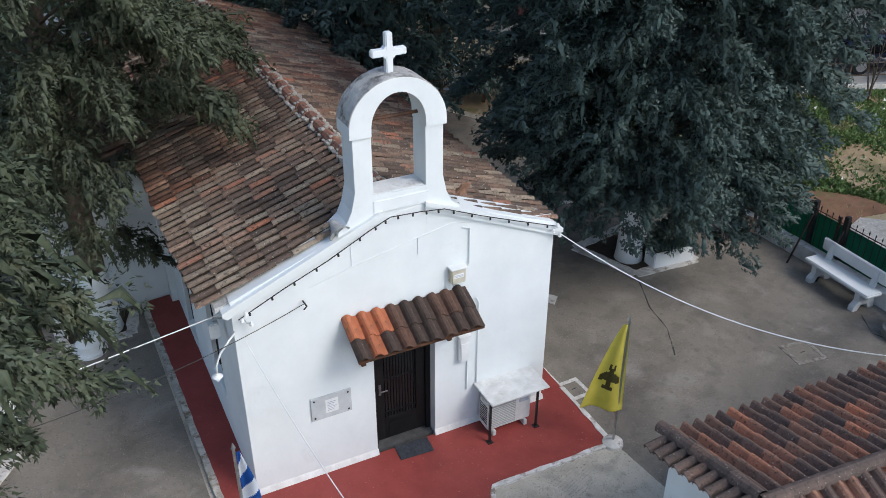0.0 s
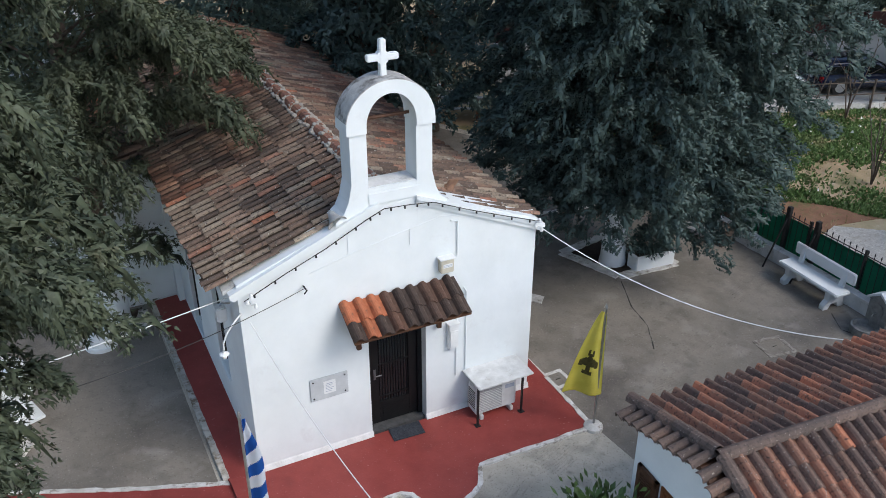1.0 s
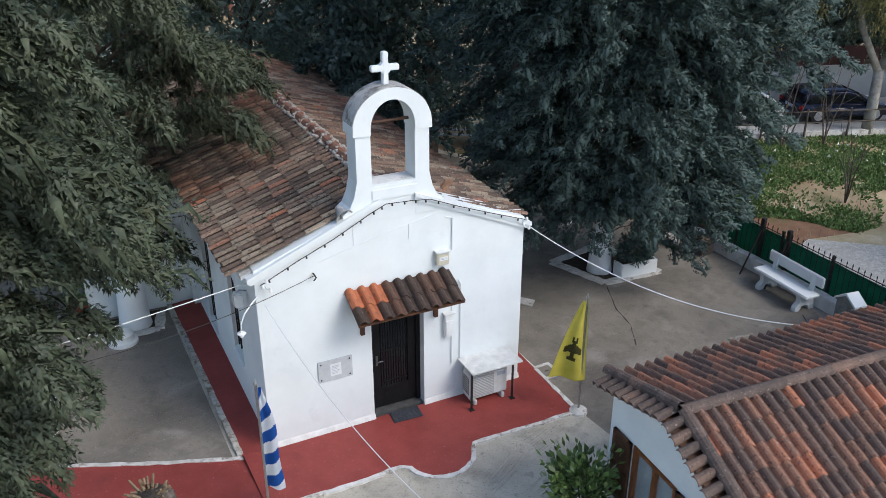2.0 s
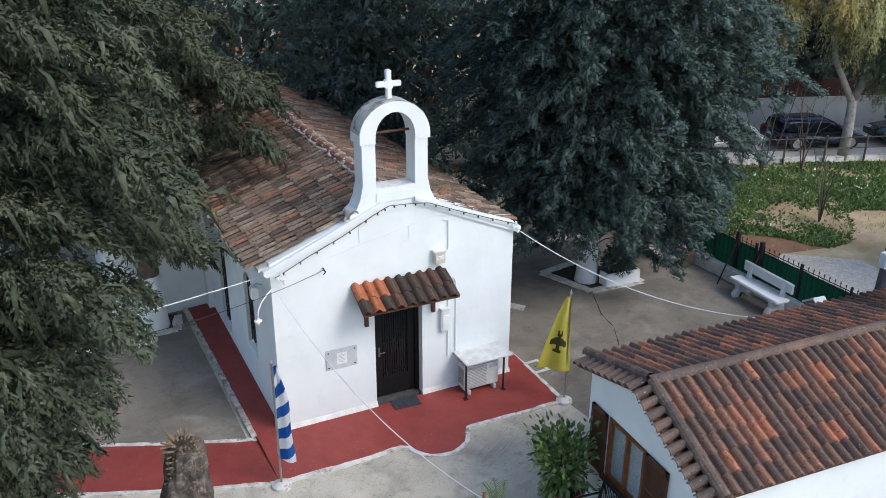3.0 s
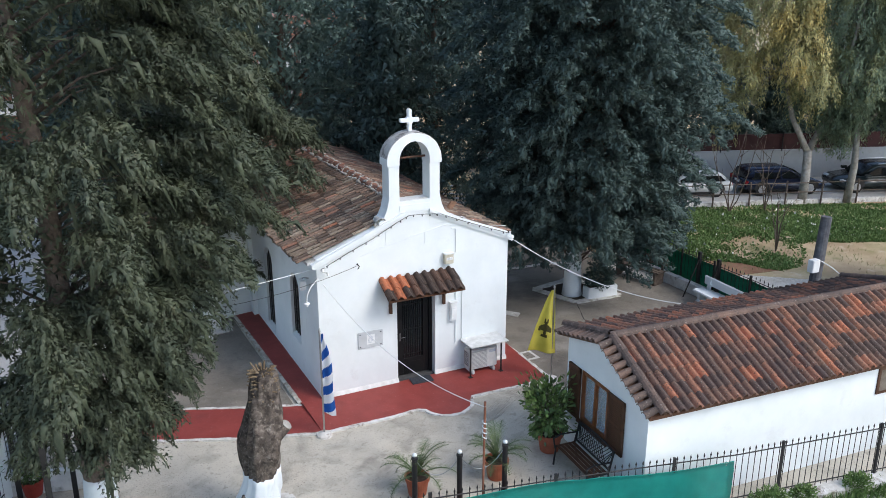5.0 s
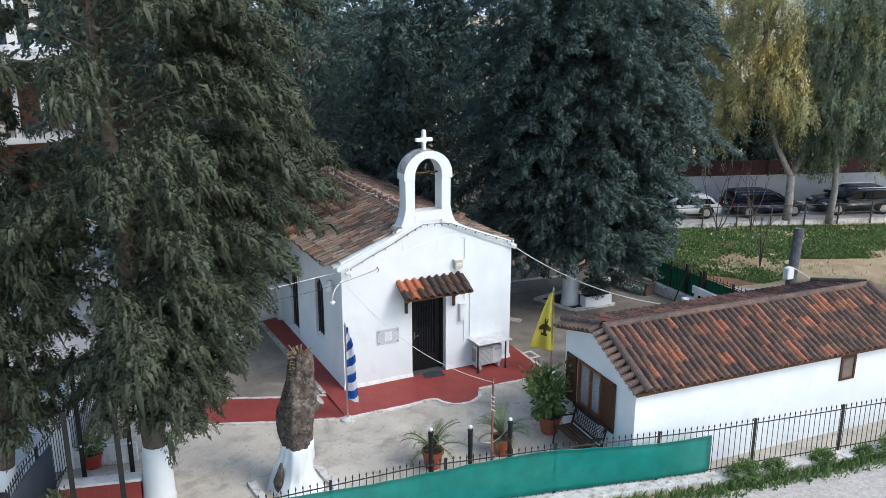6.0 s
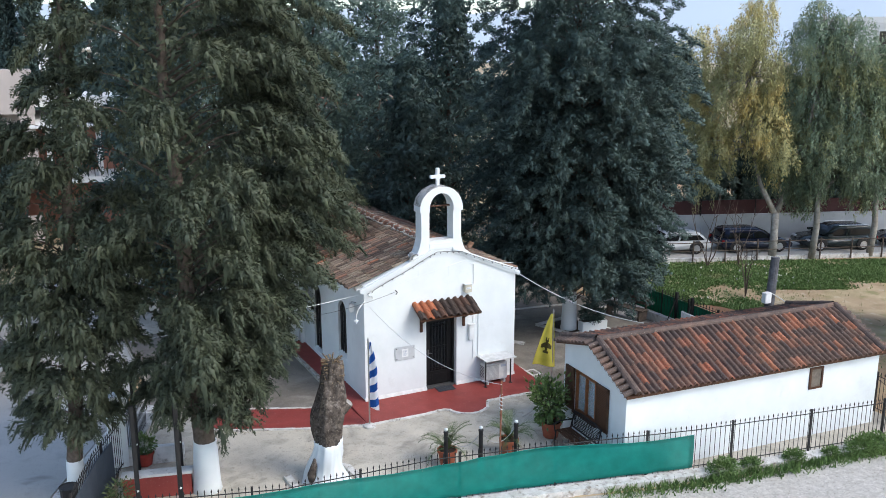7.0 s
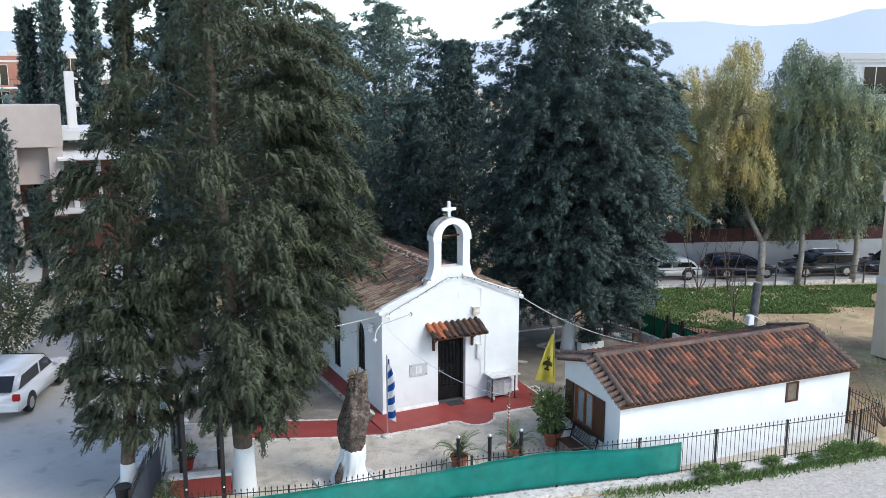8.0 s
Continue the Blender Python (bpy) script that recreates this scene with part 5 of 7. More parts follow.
# gooseneck wall lamp on the corner
lamp = thing("wall_lamp", -2.34, -0.02, 2.78)
tagged(lamp, "white gooseneck wall lamp at the chapel corner", "lamp")
part("arm", rod([(0.0, 0.0, 0.06), (-0.12, -0.12, 0.04), (-0.26, -0.2, -0.06), (-0.33, -0.22, -0.2), (-0.34, -0.22, -0.34)], 0.013, 8), WPLASTIC, lamp, smooth=True)
sh = part("shade", lathe([(0.018, 0.02), (0.025, 0.0), (0.065, -0.02), (0.07, -0.03), (0.025, -0.035)], 18), WPLASTIC, lamp)
sh.location = (-0.34, -0.22, -0.34)
part("bulb", lathe([(0.02, -0.035), (0.035, -0.07), (0.02, -0.1), (0.004, -0.11)], 12), WPLASTIC, lamp).location = (-0.34, -0.22, -0.34)
flood = thing("floodlight", CX0 - 0.02, 0.62, 2.55)
tagged(flood, "grey floodlight fixed to the side wall", "lamp")
part("housing", boxes((-0.2, -0.09, -0.14, -0.06, 0.09, 0.1), bevel=0.02), WPLASTIC, flood)
part("bracket", rod([(0.03, 0, 0.1), (-0.1, 0, 0.14), (-0.13, 0, 0.1)], 0.014, 6), STEEL, flood)
SHARD = surf("broken_terracotta", (0.16, 0.09, 0.06), (0.3, 0.17, 0.11), 9, 0.9, 0.4, 50)
HORNGREY = surf("horn_grey", (0.26, 0.26, 0.25), (0.4, 0.4, 0.38), 12, 0.6, 0.1, 60)
bell = thing("alarm_horn", -0.98, -0.0, 3.83)
tagged(bell, "grey round loudspeaker horn at the foot of the bell arch", "loudspeaker")
hb = part("horn", lathe([(0.02, -0.16), (0.05, -0.12), (0.08, -0.02), (0.14, 0.05), (0.15, 0.06), (0.13, 0.055), (0.03, -0.05)], 18), HORNGREY, bell, smooth=True)
hb.matrix_basis = pose(0.08, 0.02, 0.1, 125, -20, 0)
part("clamp", rod([(0.15, 0.15, 0.0), (0.1, 0.08, 0.08)], 0.02, 6), WHITE_OLD, bell)
broken = thing("broken_tile", 0.93, 0.16, 4.02)
tagged(broken, "broken brown roof tile standing on the eave", "roof tile")
part("shard", boxes((-0.12, -0.03, -0.04, 0.13, 0.0, 0.12), bevel=0.008), SHARD, broken).matrix_basis = pose(0, 0, 0.02, 25, 18, 30)
part("stub", boxes((-0.06, -0.06, -0.05, 0.05, 0.06, 0.03), bevel=0.01), SHARD, broken)

# air conditioner under a marble-topped stand
ac = thing("air_conditioner", 1.54, -0.24, ZF(0, -0.3))
tagged(ac, "white outdoor air conditioner unit on two feet", "air conditioner")
ACW = surf("ac_enamel", (0.5, 0.51, 0.5), (0.62, 0.63, 0.62), 4, 0.45, 0.04, 60, dirt=((0.4, 0.38, 0.33), 5, 0.6, 0.8))
part("case", boxes((-0.38, -0.16, 0.1, 0.38, 0.14, 0.62), bevel=0.02), ACW, ac)
part("grille", boxes((-0.34, -0.172, 0.14, 0.1, -0.158, 0.58), bevel=0.005), surf("grille_grey", (0.3, 0.31, 0.31), (0.4, 0.41, 0.41), 40, 0.6, 0.5, 90), ac, "grey fan grille")
for i in range(12):
    part("fin", boxes((-0.33, -0.178, 0.16 + i * 0.034, 0.09, -0.17, 0.166 + i * 0.034)), ACW, ac)
for i in range(8):
    part("vent_slot", boxes((-0.384, -0.12, 0.2 + i * 0.045, -0.378, 0.1, 0.22 + i * 0.045)), BLACK, ac)
part("badge", boxes((0.16, -0.166, 0.48, 0.33, -0.158, 0.55)), INK, ac, "grey plate")
for x in (-0.28, 0.28):
    part("foot", boxes((x - 0.03, -0.2, 0.0, x + 0.03, 0.18, 0.1), bevel=0.01), ACW, ac)
stand = thing("stand", 1.62, -0.3, ZF(0, -0.3))
tagged(stand, "white marble slab on black iron legs over the cooler", "table")
part("top", boxes((-0.52, -0.3, 0.76, 0.5, 0.3, 0.79), bevel=0.008), surf("white_marble", (0.52, 0.52, 0.5), (0.72, 0.72, 0.7), 6, 0.5, 0.1, 40, dirt=((0.42, 0.38, 0.33), 7, 0.6, 0.75)), stand)
for x in (-0.49, 0.34):
    part("leg", boxes((x - 0.015, -0.23, -0.01, x + 0.015, -0.2, 0.76)), BLACK, stand)
    part("foot_plate", boxes((x - 0.045, -0.26, -0.012, x + 0.045, -0.17, 0.002)), BLACK, stand)

# side windows: iron frames with glass, reveals in the wall
for y0, y1, z0, z1 in ((1.45, 2.15, 0.75, 2.4), (3.75, 4.5, 0.15, 2.35)):
    wd = part("side_window", prism(bmesh.new(), arch_w(y0, y1, z0, z1), CX0 + 0.1, CX0 + 0.12, SIDEWAYS), DARKGLASS, church, "narrow arched window with dark glass and iron frame")
    for u in (0.0, 0.25, 0.5, 0.75, 1.0):
        y = y0 + 0.02 + (y1 - y0 - 0.04) * u
        hgt = z1 - (y1 - y0) / 2 + math.sqrt(max(0, ((y1 - y0) / 2) ** 2 - (y - (y0 + y1) / 2) ** 2))
        part("bar", rod([(CX0 + 0.08, y, z0), (CX0 + 0.08, y, hgt)], 0.012, 6), BLACK, wd)
    for z in np.linspace(z0 + 0.02, z1 - 0.4, 5):
        part("bar", rod([(CX0 + 0.08, y0, z), (CX0 + 0.08, y1, z)], 0.01, 6), BLACK, wd)
    part("window_sill", prism(bmesh.new(), [(CX0 - 0.03, z0 - 0.03), (CX0 + 0.09, z0 + 0.05), (CX0 + 0.09, z0 - 0.03)], y0 - 0.02, y1 + 0.02, UPRIGHT), WHITE, church)
part("vent", boxes((-3.2, 5.88, 1.45, -3.0, 5.897, 1.6)), BLACK, church, "small dark vent in the annex wall")

# ---- flags ----
BLUE = surf("flag_blue", (0.01, 0.08, 0.33), (0.02, 0.12, 0.42), 4, 0.8, 0.2, 80)
FWHITE = surf("flag_white", (0.62, 0.65, 0.7), (0.75, 0.77, 0.8), 4, 0.8, 0.2, 80)
YELLOW = surf("flag_yellow", (0.66, 0.58, 0.1), (0.78, 0.7, 0.16), 3, 0.8, 0.2, 80)
EMBLEM = surf("emblem_ink", (0.06, 0.055, 0.02), (0.14, 0.12, 0.04), 30, 0.8, 0.1, 80)


def cloth(name, f, nu, nv, materials, pick, parent, label=""):
    bm = bmesh.new()
    g = [[bm.verts.new(f(i / nu, j / nv)) for i in range(nu + 1)] for j in range(nv + 1)]
    for j in range(nv):
        for i in range(nu):
            face = bm.faces.new((g[j][i], g[j][i + 1], g[j + 1][i + 1], g[j + 1][i]))
            face.material_index = pick(i / nu, j / nv)
            face.smooth = True
    bmesh.ops.solidify(bm, geom=bm.faces, thickness=0.004)
    o = part(name, bm, None, parent, label)
    for m in materials:
        o.data.materials.append(m)
    return o


def pole(x, y, h, label, knob):
    t = thing("flagpole", x, y, GZ)
    tagged(t, label, "flag")
    part("pole", rod([(0, 0, 0.05), (0, 0, h)], 0.02, 10), STEEL, t)
    part("finial", rod([(0, 0, h), (0, 0, h + 0.02), (0, 0, h + 0.1)], [0.02, 0.03, 0.004], 8), knob, t)
    part("base", lathe([(0.17, -0.03), (0.16, 0.05), (0.1, 0.08), (0.03, 0.1)], 16), KERB, t, "whitewashed concrete foot")
    return t


fb = pole(-2.8, -1.4, 2.35, "striped blue and white flag hanging limp on a pole", STEEL)


def limp(u, v):
    # gathered folds: v runs down, u along the stripes
    z = 2.3 - 1.75 * v + 0.16 * u
    w = 0.04 + 0.27 * math.sin(math.pi * min(1, v * 0.62 + 0.02)) ** 1.2
    fold = math.sin(u * 5.5 + v * 2.0)
    return (0.02 + w * u * (0.85 + 0.15 * math.sin(v * 7)), -0.02 + 0.035 * fold * (0.3 + v), z - 0.32 * u * (0.4 + v * 0.6))


cloth("cloth", limp, 40, 96, (BLUE, FWHITE), lambda u, v: int(v * 9 + u * 0.9) % 2, fb, "blue and white stripes")
fy = pole(2.86, -1.33, 2.32, "yellow flag with a black eagle emblem on a pole", STEEL)


def waving(u, v):
    # hangs limp from the pole's head and flares towards its foot: v runs down, u away from the pole
    left = 0.66 * (u - 0.1) * (0.12 + 0.88 * v ** 0.85)
    fold = 0.05 * math.sin(u * 8 + v * 2.5) * (0.25 + 0.75 * v)
    return (-0.895 * left + 0.446 * fold, 0.446 * left + 0.895 * fold - 0.02, 2.28 - 1.6 * v + 0.1 * u * v)


def emblem(u, v):
    # a plain two-winged shape with two heads
    x, y = (u - 0.5) / 0.34, (v - 0.62) / 0.15
    wing = abs(x) < 0.95 and abs(y + 0.25 - abs(x) * 0.35) < 0.42 - 0.2 * abs(x)
    body = abs(x) < 0.22 and abs(y) < 0.85
    heads = (abs(abs(x) - 0.22) < 0.13 and -1.15 < y < -0.7)
    tail = abs(x) < 0.4 and 0.6 < y < 0.9
    return 1 if wing or body or heads or tail else 0


cloth("cloth", waving, 40, 70, (YELLOW, EMBLEM), emblem, fy, "yellow cloth with a black emblem")

# ---- pollarded trunk ----
stump = thing("pollarded_trunk", -4.66, -3.6, GZ)
tagged(stump, "gnarled pollarded tree trunk with whitewashed foot", "tree trunk")
bm = bmesh.new()
levels, seg = 44, 44
OLDBARK = mottled(surf("gnarled_bark", (0.035, 0.027, 0.022), (0.16, 0.13, 0.108), 8, 0.95, 1.0, 14, dirt=((0.3, 0.27, 0.24), 5, 0.6, 0.75)), [((0.02, 0.016, 0.013), 11, 4, 0.52, 0.66, 0.6), ((0.3, 0.26, 0.22), 16, 3, 0.56, 0.72, 0.5)])


def stump_r(a, h):
    base = np.interp(h, [0, 0.3, 0.9, 1.3, 1.7, 2.0, 2.3, 2.6, 2.8], [0.5, 0.36, 0.29, 0.31, 0.33, 0.31, 0.26, 0.23, 0.2])
    c, s = math.cos(a), math.sin(a)
    furrow = abs(noise.noise((c * 3.2, s * 3.2, h * 0.7 + 4)))
    return base * (0.88 + 0.32 * noise.noise((c * 1.1 + 3, s * 1.1, h * 1.6)) + 0.75 * min(furrow, 0.3) + 0.1 * noise.noise((c * 7, s * 7, h * 2.5)))


def ringed(bm, h0, h1, levels, grow):
    rings = []
    for j in range(levels + 1):
        h = h0 + (h1 - h0) * j / levels
        cx = np.interp(h, [0, 1, 2, 2.8], [-0.08, 0.0, 0.12, 0.18])
        rings.append([bm.verts.new((cx + (stump_r(a, h) + grow) * math.cos(a), (stump_r(a, h) + grow) * math.sin(a), h)) for a in (2 * math.pi * k / seg for k in range(seg))])
    for a, b in zip(rings, rings[1:]):
        for k in range(seg):
            bm.faces.new((a[k], a[(k + 1) % seg], b[(k + 1) % seg], b[k]))
    bm.faces.new(rings[-1])


ringed(bm, -0.05, 2.8, levels, 0)
part("trunk", bm, OLDBARK, stump, smooth=True)
bm = bmesh.new()
ringed(bm, -0.05, 0.95, 10, 0.012)
part("whitewash", bm, WHITE, stump, "whitewashed foot", smooth=True)
part("limb_stub", rod([(0.1, -0.05, 1.45), (0.36, -0.16, 1.75), (0.45, -0.2, 1.86)], [0.15, 0.12, 0.11], 12), OLDBARK, stump, smooth=True)
part("cut_face", rod([(0.45, -0.2, 1.86), (0.458, -0.204, 1.87)], [0.1, 0.095], 12), PALE_BARK, stump, "pale sawn face")
part("cut_root", rod([(-0.35, -0.1, 0.0), (-0.45, -0.15, 0.3), (-0.33, -0.1, 0.62)], [0.14, 0.1, 0.05], 8), OLDBARK, stump, smooth=True)
TWIG = surf("cut_twig", (0.12, 0.085, 0.05), (0.3, 0.22, 0.14), 12, 0.9, 0.3, 30)
r9 = random.Random(9)
for i in range(130):
    a, h = r9.uniform(0, 6.28), 2.2 + 0.68 * r9.random() ** 0.6
    d = Vector((math.cos(a), math.sin(a), r9.uniform(0.1, 1.3))).normalized()
    rr = np.interp(h, [2.2, 2.88], [0.15, 0.12])
    p = Vector((0.15 + rr * math.cos(a), rr * math.sin(a), h))
    part("twig_stub", rod([p, p + d * r9.uniform(0.06, 0.16)], [0.017, 0.012], 5), TWIG, stump)
for n, seg2 in enumerate((((-5.5, -3.1), (-5.4, -4.3)), ((-5.4, -4.3), (-4.0, -4.2)), ((-4.0, -4.2), (-4.1, -3.2)), ((-4.1, -3.2), (-4.5, -3.05)))):
    strip("bed_kerb", seg2, 0.16, GZ - 0.05, GZ + 0.06, KERB, "whitewashed kerb of a planting bed")

# ---- pots and plants ----
LEAFG = surf("glossy_leaf", (0.065, 0.115, 0.035), (0.14, 0.2, 0.06), 3, 0.35, 0, 10, dirt=((0.25, 0.24, 0.1), 6, 0.6, 0.75), tint=0.45, island=True)
PALMG = surf("palm_leaf", (0.07, 0.1, 0.04), (0.13, 0.17, 0.07), 3, 0.5, 0, 10, tint=0.35, island=True)
SOIL = surf("potting_soil", (0.03, 0.022, 0.016), (0.07, 0.05, 0.035), 12, 0.95, 0.8, 30)


def pot(parent, r, h, material=TERRACOTTA):
    part("pot", lathe([(r * 0.68, 0), (r * 0.75, 0.02), (r * 0.98, h * 0.82), (r * 1.08, h * 0.83), (r * 1.1, h), (r * 0.98, h), (r * 0.93, h * 0.88)], 24), material, parent, "terracotta pot", smooth=False)
    part("soil", lathe([(r * 0.9, h * 0.8), (r * 0.93, h * 0.89)], 20), SOIL, parent)


def leaf_cloud(seed, n, fpos, size, wide):
    rg = np.random.default_rng(seed)
    p, d = fpos(rg, n)
    d = unit(d + rg.normal(0, 0.45, (n, 3)))
    s = unit(np.cross(d, rg.normal(0, 1, (n, 3)) + np.array([0, 0, 1.5])))
    k = size * rg.uniform(0.6, 1.3, (n, 1))
    v = np.stack([p, p + d * k * 0.5 + s * k * wide, p + d * k, p + d * k * 0.5 - s * k * wide], 1).reshape(-1, 3)
    return array_mesh("leaves", v, np.arange(4 * n).reshape(-1, 4))


rubber = thing("potted_shrub", 1.1, -3.95, GZ)
tagged(rubber, "bushy rubber plant in a terracotta pot by the wall", "potted plant")
pot(rubber, 0.25, 0.42)
r3 = random.Random(3)
stems = []
for i in range(26):
    a, rr = r3.uniform(0, 6.28), r3.uniform(0.1, 0.42)
    tip = (-0.12 + rr * math.cos(a) * 1.15, 0.05 + rr * math.sin(a), r3.uniform(0.75, 1.62) - rr * 0.35)
    stems.append(tip)
    part("stem", rod([(0, 0, 0.35), (tip[0] * 0.5, tip[1] * 0.5, 0.35 + (tip[2] - 0.35) * 0.6), tip], [0.014, 0.01, 0.005], 5), BARK, rubber)


def shrub_pos(rg, n):
    c = np.array(stems)[rg.integers(0, len(stems), n)]
    u = rg.uniform(0.55, 1.05, (n, 1))
    base = np.array([0, 0, 0.45])
    p = base + (c - base) * u + rg.normal(0, 0.085, (n, 3))
    return p, unit(p - np.array([-0.1, 0, 0.9])) + np.array([0, 0, 0.1])


tagged(part("foliage", leaf_cloud(5, 1500, shrub_pos, 0.13, 0.24), LEAFG, rubber), kind="stuff")


def palm(x, y, seed, turn):
    t = thing("potted_palm", x, y, GZ, turn)
    tagged(t, "young date palm in a terracotta pot by the fence", "potted plant", "potted palms")
    pot(t, 0.22, 0.4)
    rg = random.Random(seed)
    for i in range(17):
        a, up, L = i * 2.4 + rg.uniform(-0.2, 0.2), rg.uniform(0.35, 1.35), rg.uniform(0.65, 0.95)
        pts = []
        for k in range(9):
            s = k / 8
            e = up - 1.7 * s * s * (1.2 - up * 0.4)
            p = pts[-1] if pts else Vector((0, 0, 0.4))
            pts.append(p + Vector((math.cos(a) * math.cos(e), math.sin(a) * math.cos(e), math.sin(e))) * L / 8 if pts else p)
        bm = tube(bmesh.new(), pts, [0.01 * (1 - 0.8 * k / 8) + 0.002 for k in range(9)], 4)
        for k in range(1, 26):
            s = k / 26 * 8
            j = min(int(s), 7)
            p = pts[j].lerp(pts[j + 1], s - j)
            d = (pts[j + 1] - pts[j]).normalized()
            sd = d.cross(Vector((0, 0, 1))).normalized()
            ln = 0.2 * math.sin(math.pi * (0.12 + 0.82 * k / 26))
            for w in (-1, 1):
                tip = p + (sd * w * 0.75 + d * 0.75 + Vector((0, 0, 0.12))) * ln
                v = [bm.verts.new(q) for q in (p - d * 0.008, p + d * 0.008, tip)]
                bm.faces.new(v)
        part("frond", bm, PALMG, t)
    return t


palm(-1.93, -4.15, 1, 0)
palm(-0.35, -4.32, 2, 70)


def bollard(x, y):
    t = thing("bollard", x, y, GZ)
    tagged(t, "black metal bollard with a white ball top", "bollard", "bollards by the fence")
    part("post", lathe([(0.065, 0), (0.065, 0.06), (0.05, 0.07), (0.05, 0.97), (0.06, 0.98), (0.06, 1.01), (0.03, 1.02)], 16), BLACK, t)
    part("ball", lathe([(0.012, 1.02), (0.036, 1.04), (0.045, 1.065), (0.036, 1.09), (0.01, 1.105)], 14), WPLASTIC, t, "white ball top", smooth=True)
    return t


spots = [(-2.13, -4.48), (-1.36, -4.74), (-0.46, -4.81)]
for x, y in spots:
    bollard(x, y)
for a, b in zip(spots, spots[1:]):
    ch = thing("chain", a[0], a[1], GZ + 0.9)
    tagged(ch, "thin slack chain between two bollards", "chain", "chains between bollards")
    pts = slack((0.05, 0, 0), (b[0] - a[0] - 0.05, b[1] - a[1], 0), 0.28, 22)
    for i, (p, q) in enumerate(zip(pts, pts[1:])):
        part("link", rod([p, q], 0.008, 5), STEEL, ch)
low = strip("bed_edge", [(-2.5, -4.62), (-1.3, -4.92), (-0.1, -5.0)], 0.14, GZ - 0.05, GZ + 0.08, RED, "red painted low edge under the bollards")
stake = thing("iron_stake", -1.5, -5.84, GZ)
tagged(stake, "rusty iron stake with white cord tied to it", "stake")
RUST = surf("rust", (0.12, 0.05, 0.03), (0.24, 0.1, 0.06), 14, 0.9, 0.3, 50)
part("rod", rod([(0, 0, -0.05), (0.02, 0, 2.62)], 0.02, 8), RUST, stake)
part("cord", rod([(0.02 + 0.035 * math.cos(a), 0.035 * math.sin(a), 2.3 - 0.014 * a) for a in (0.7 * k for k in range(40))], 0.008, 5), WPLASTIC, stake, "white cord")

# ---- iron bench by the outbuilding ----


def iron_bench(x, y, turn):
    t = thing("garden_bench", x, y, GZ, turn)
    tagged(t, "black cast-iron garden bench with lattice back and wooden seat", "bench")
    for i in range(5):
        part("seat_slat", boxes((-0.6, -0.2 + i * 0.085, 0.4, 0.6, -0.135 + i * 0.085, 0.425), bevel=0.006), WOOD, t)
    for s in (-0.6, 0.6):
        part("end_frame", tube(rod([(s, -0.24, 0), (s, -0.2, 0.4), (s, 0.22, 0.4), (s, 0.3, 0)], 0.02, 6), [(s, 0.22, 0.4), (s, 0.32, 0.84)], 0.02, 6), BLACK, t)
        part("armrest", rod([(s, -0.22, 0.36), (s, -0.26, 0.58), (s, -0.1, 0.64), (s, 0.26, 0.62)], 0.018, 6), BLACK, t)
    back = part("backrest", tube(rod([(-0.6, 0.23, 0.47), (0.6, 0.23, 0.47)], 0.018, 6), [(-0.6, 0.31, 0.82), (-0.3, 0.32, 0.86), (0.3, 0.32, 0.86), (0.6, 0.31, 0.82)], 0.02, 6), BLACK, t)
    for i in range(13):
        for s in (-1, 1):
            x0 = -0.55 + i * 0.085
            x1 = max(-0.6, min(0.6, x0 + s * 0.34))
            part("lattice", rod([(x0, 0.235, 0.48), (x1, 0.31, 0.84)], 0.008, 4), BLACK, back)
    return t


iron_bench(1.08, -5.05, -94)

# ---- iron fence with green netting along the lot ----
NET = surf("green_netting", (0.006, 0.27, 0.225), (0.012, 0.37, 0.31), 2.5, 0.75, 0.5, 120)
NET.node_tree.nodes["Principled BSDF"].inputs["Alpha"].default_value = 0.94
NETDARK = surf("dark_green_netting", (0.008, 0.12, 0.075), (0.016, 0.17, 0.105), 2.5, 0.75, 0.4, 120)


def along(pts, step):
    """Points every step metres along a line, with the way's angle in degrees."""
    out, left = [], 0.0
    for a, b in zip(pts, pts[1:]):
        L = math.dist(a, b)
        d = left
        while d < L:
            out.append((a[0] + (b[0] - a[0]) * d / L, a[1] + (b[1] - a[1]) * d / L, math.degrees(math.atan2(b[1] - a[1], b[0] - a[0]))))
            d += step
        left = d - L
    return out


def picket_mesh(h):
    bm = tube(bmesh.new(), [(0, 0, 0.05), (0, 0, h)], 0.008, 5)
    tube(bm, [(0, 0, h - 0.01), (0, 0, h + 0.02), (0, 0, h + 0.075)], [0.009, 0.017, 0.001], 5)
    me = bpy.data.meshes.new("picket")
    bm.to_mesh(me)
    bm.free()
    return me


def iron_fence(name, pts, z, h, step, label, post_every=2.2, rails=(0.12, -0.06)):
    t = thing(name, 0, 0, z)
    tagged(t, label, "fence")
    pm = picket_mesh(h)
    for x, y, a in along(pts, step):
        part("picket", pm, BLACK, t).matrix_basis = pose(x, y, 0, 0, 0, a)
    for x, y, a in along(pts, post_every):
        part("post", boxes((-0.022, -0.022, -0.05, 0.022, 0.022, h + 0.05)), BLACK, t).matrix_basis = pose(x, y, 0, 0, 0, a)
    for r in rails:
        zz = r if r > 0 else h + r
        for p, q in zip(pts, pts[1:]):
            part("rail", rod([(*p, zz), (*q, zz)], 0.012, 6), BLACK, t)
    return t


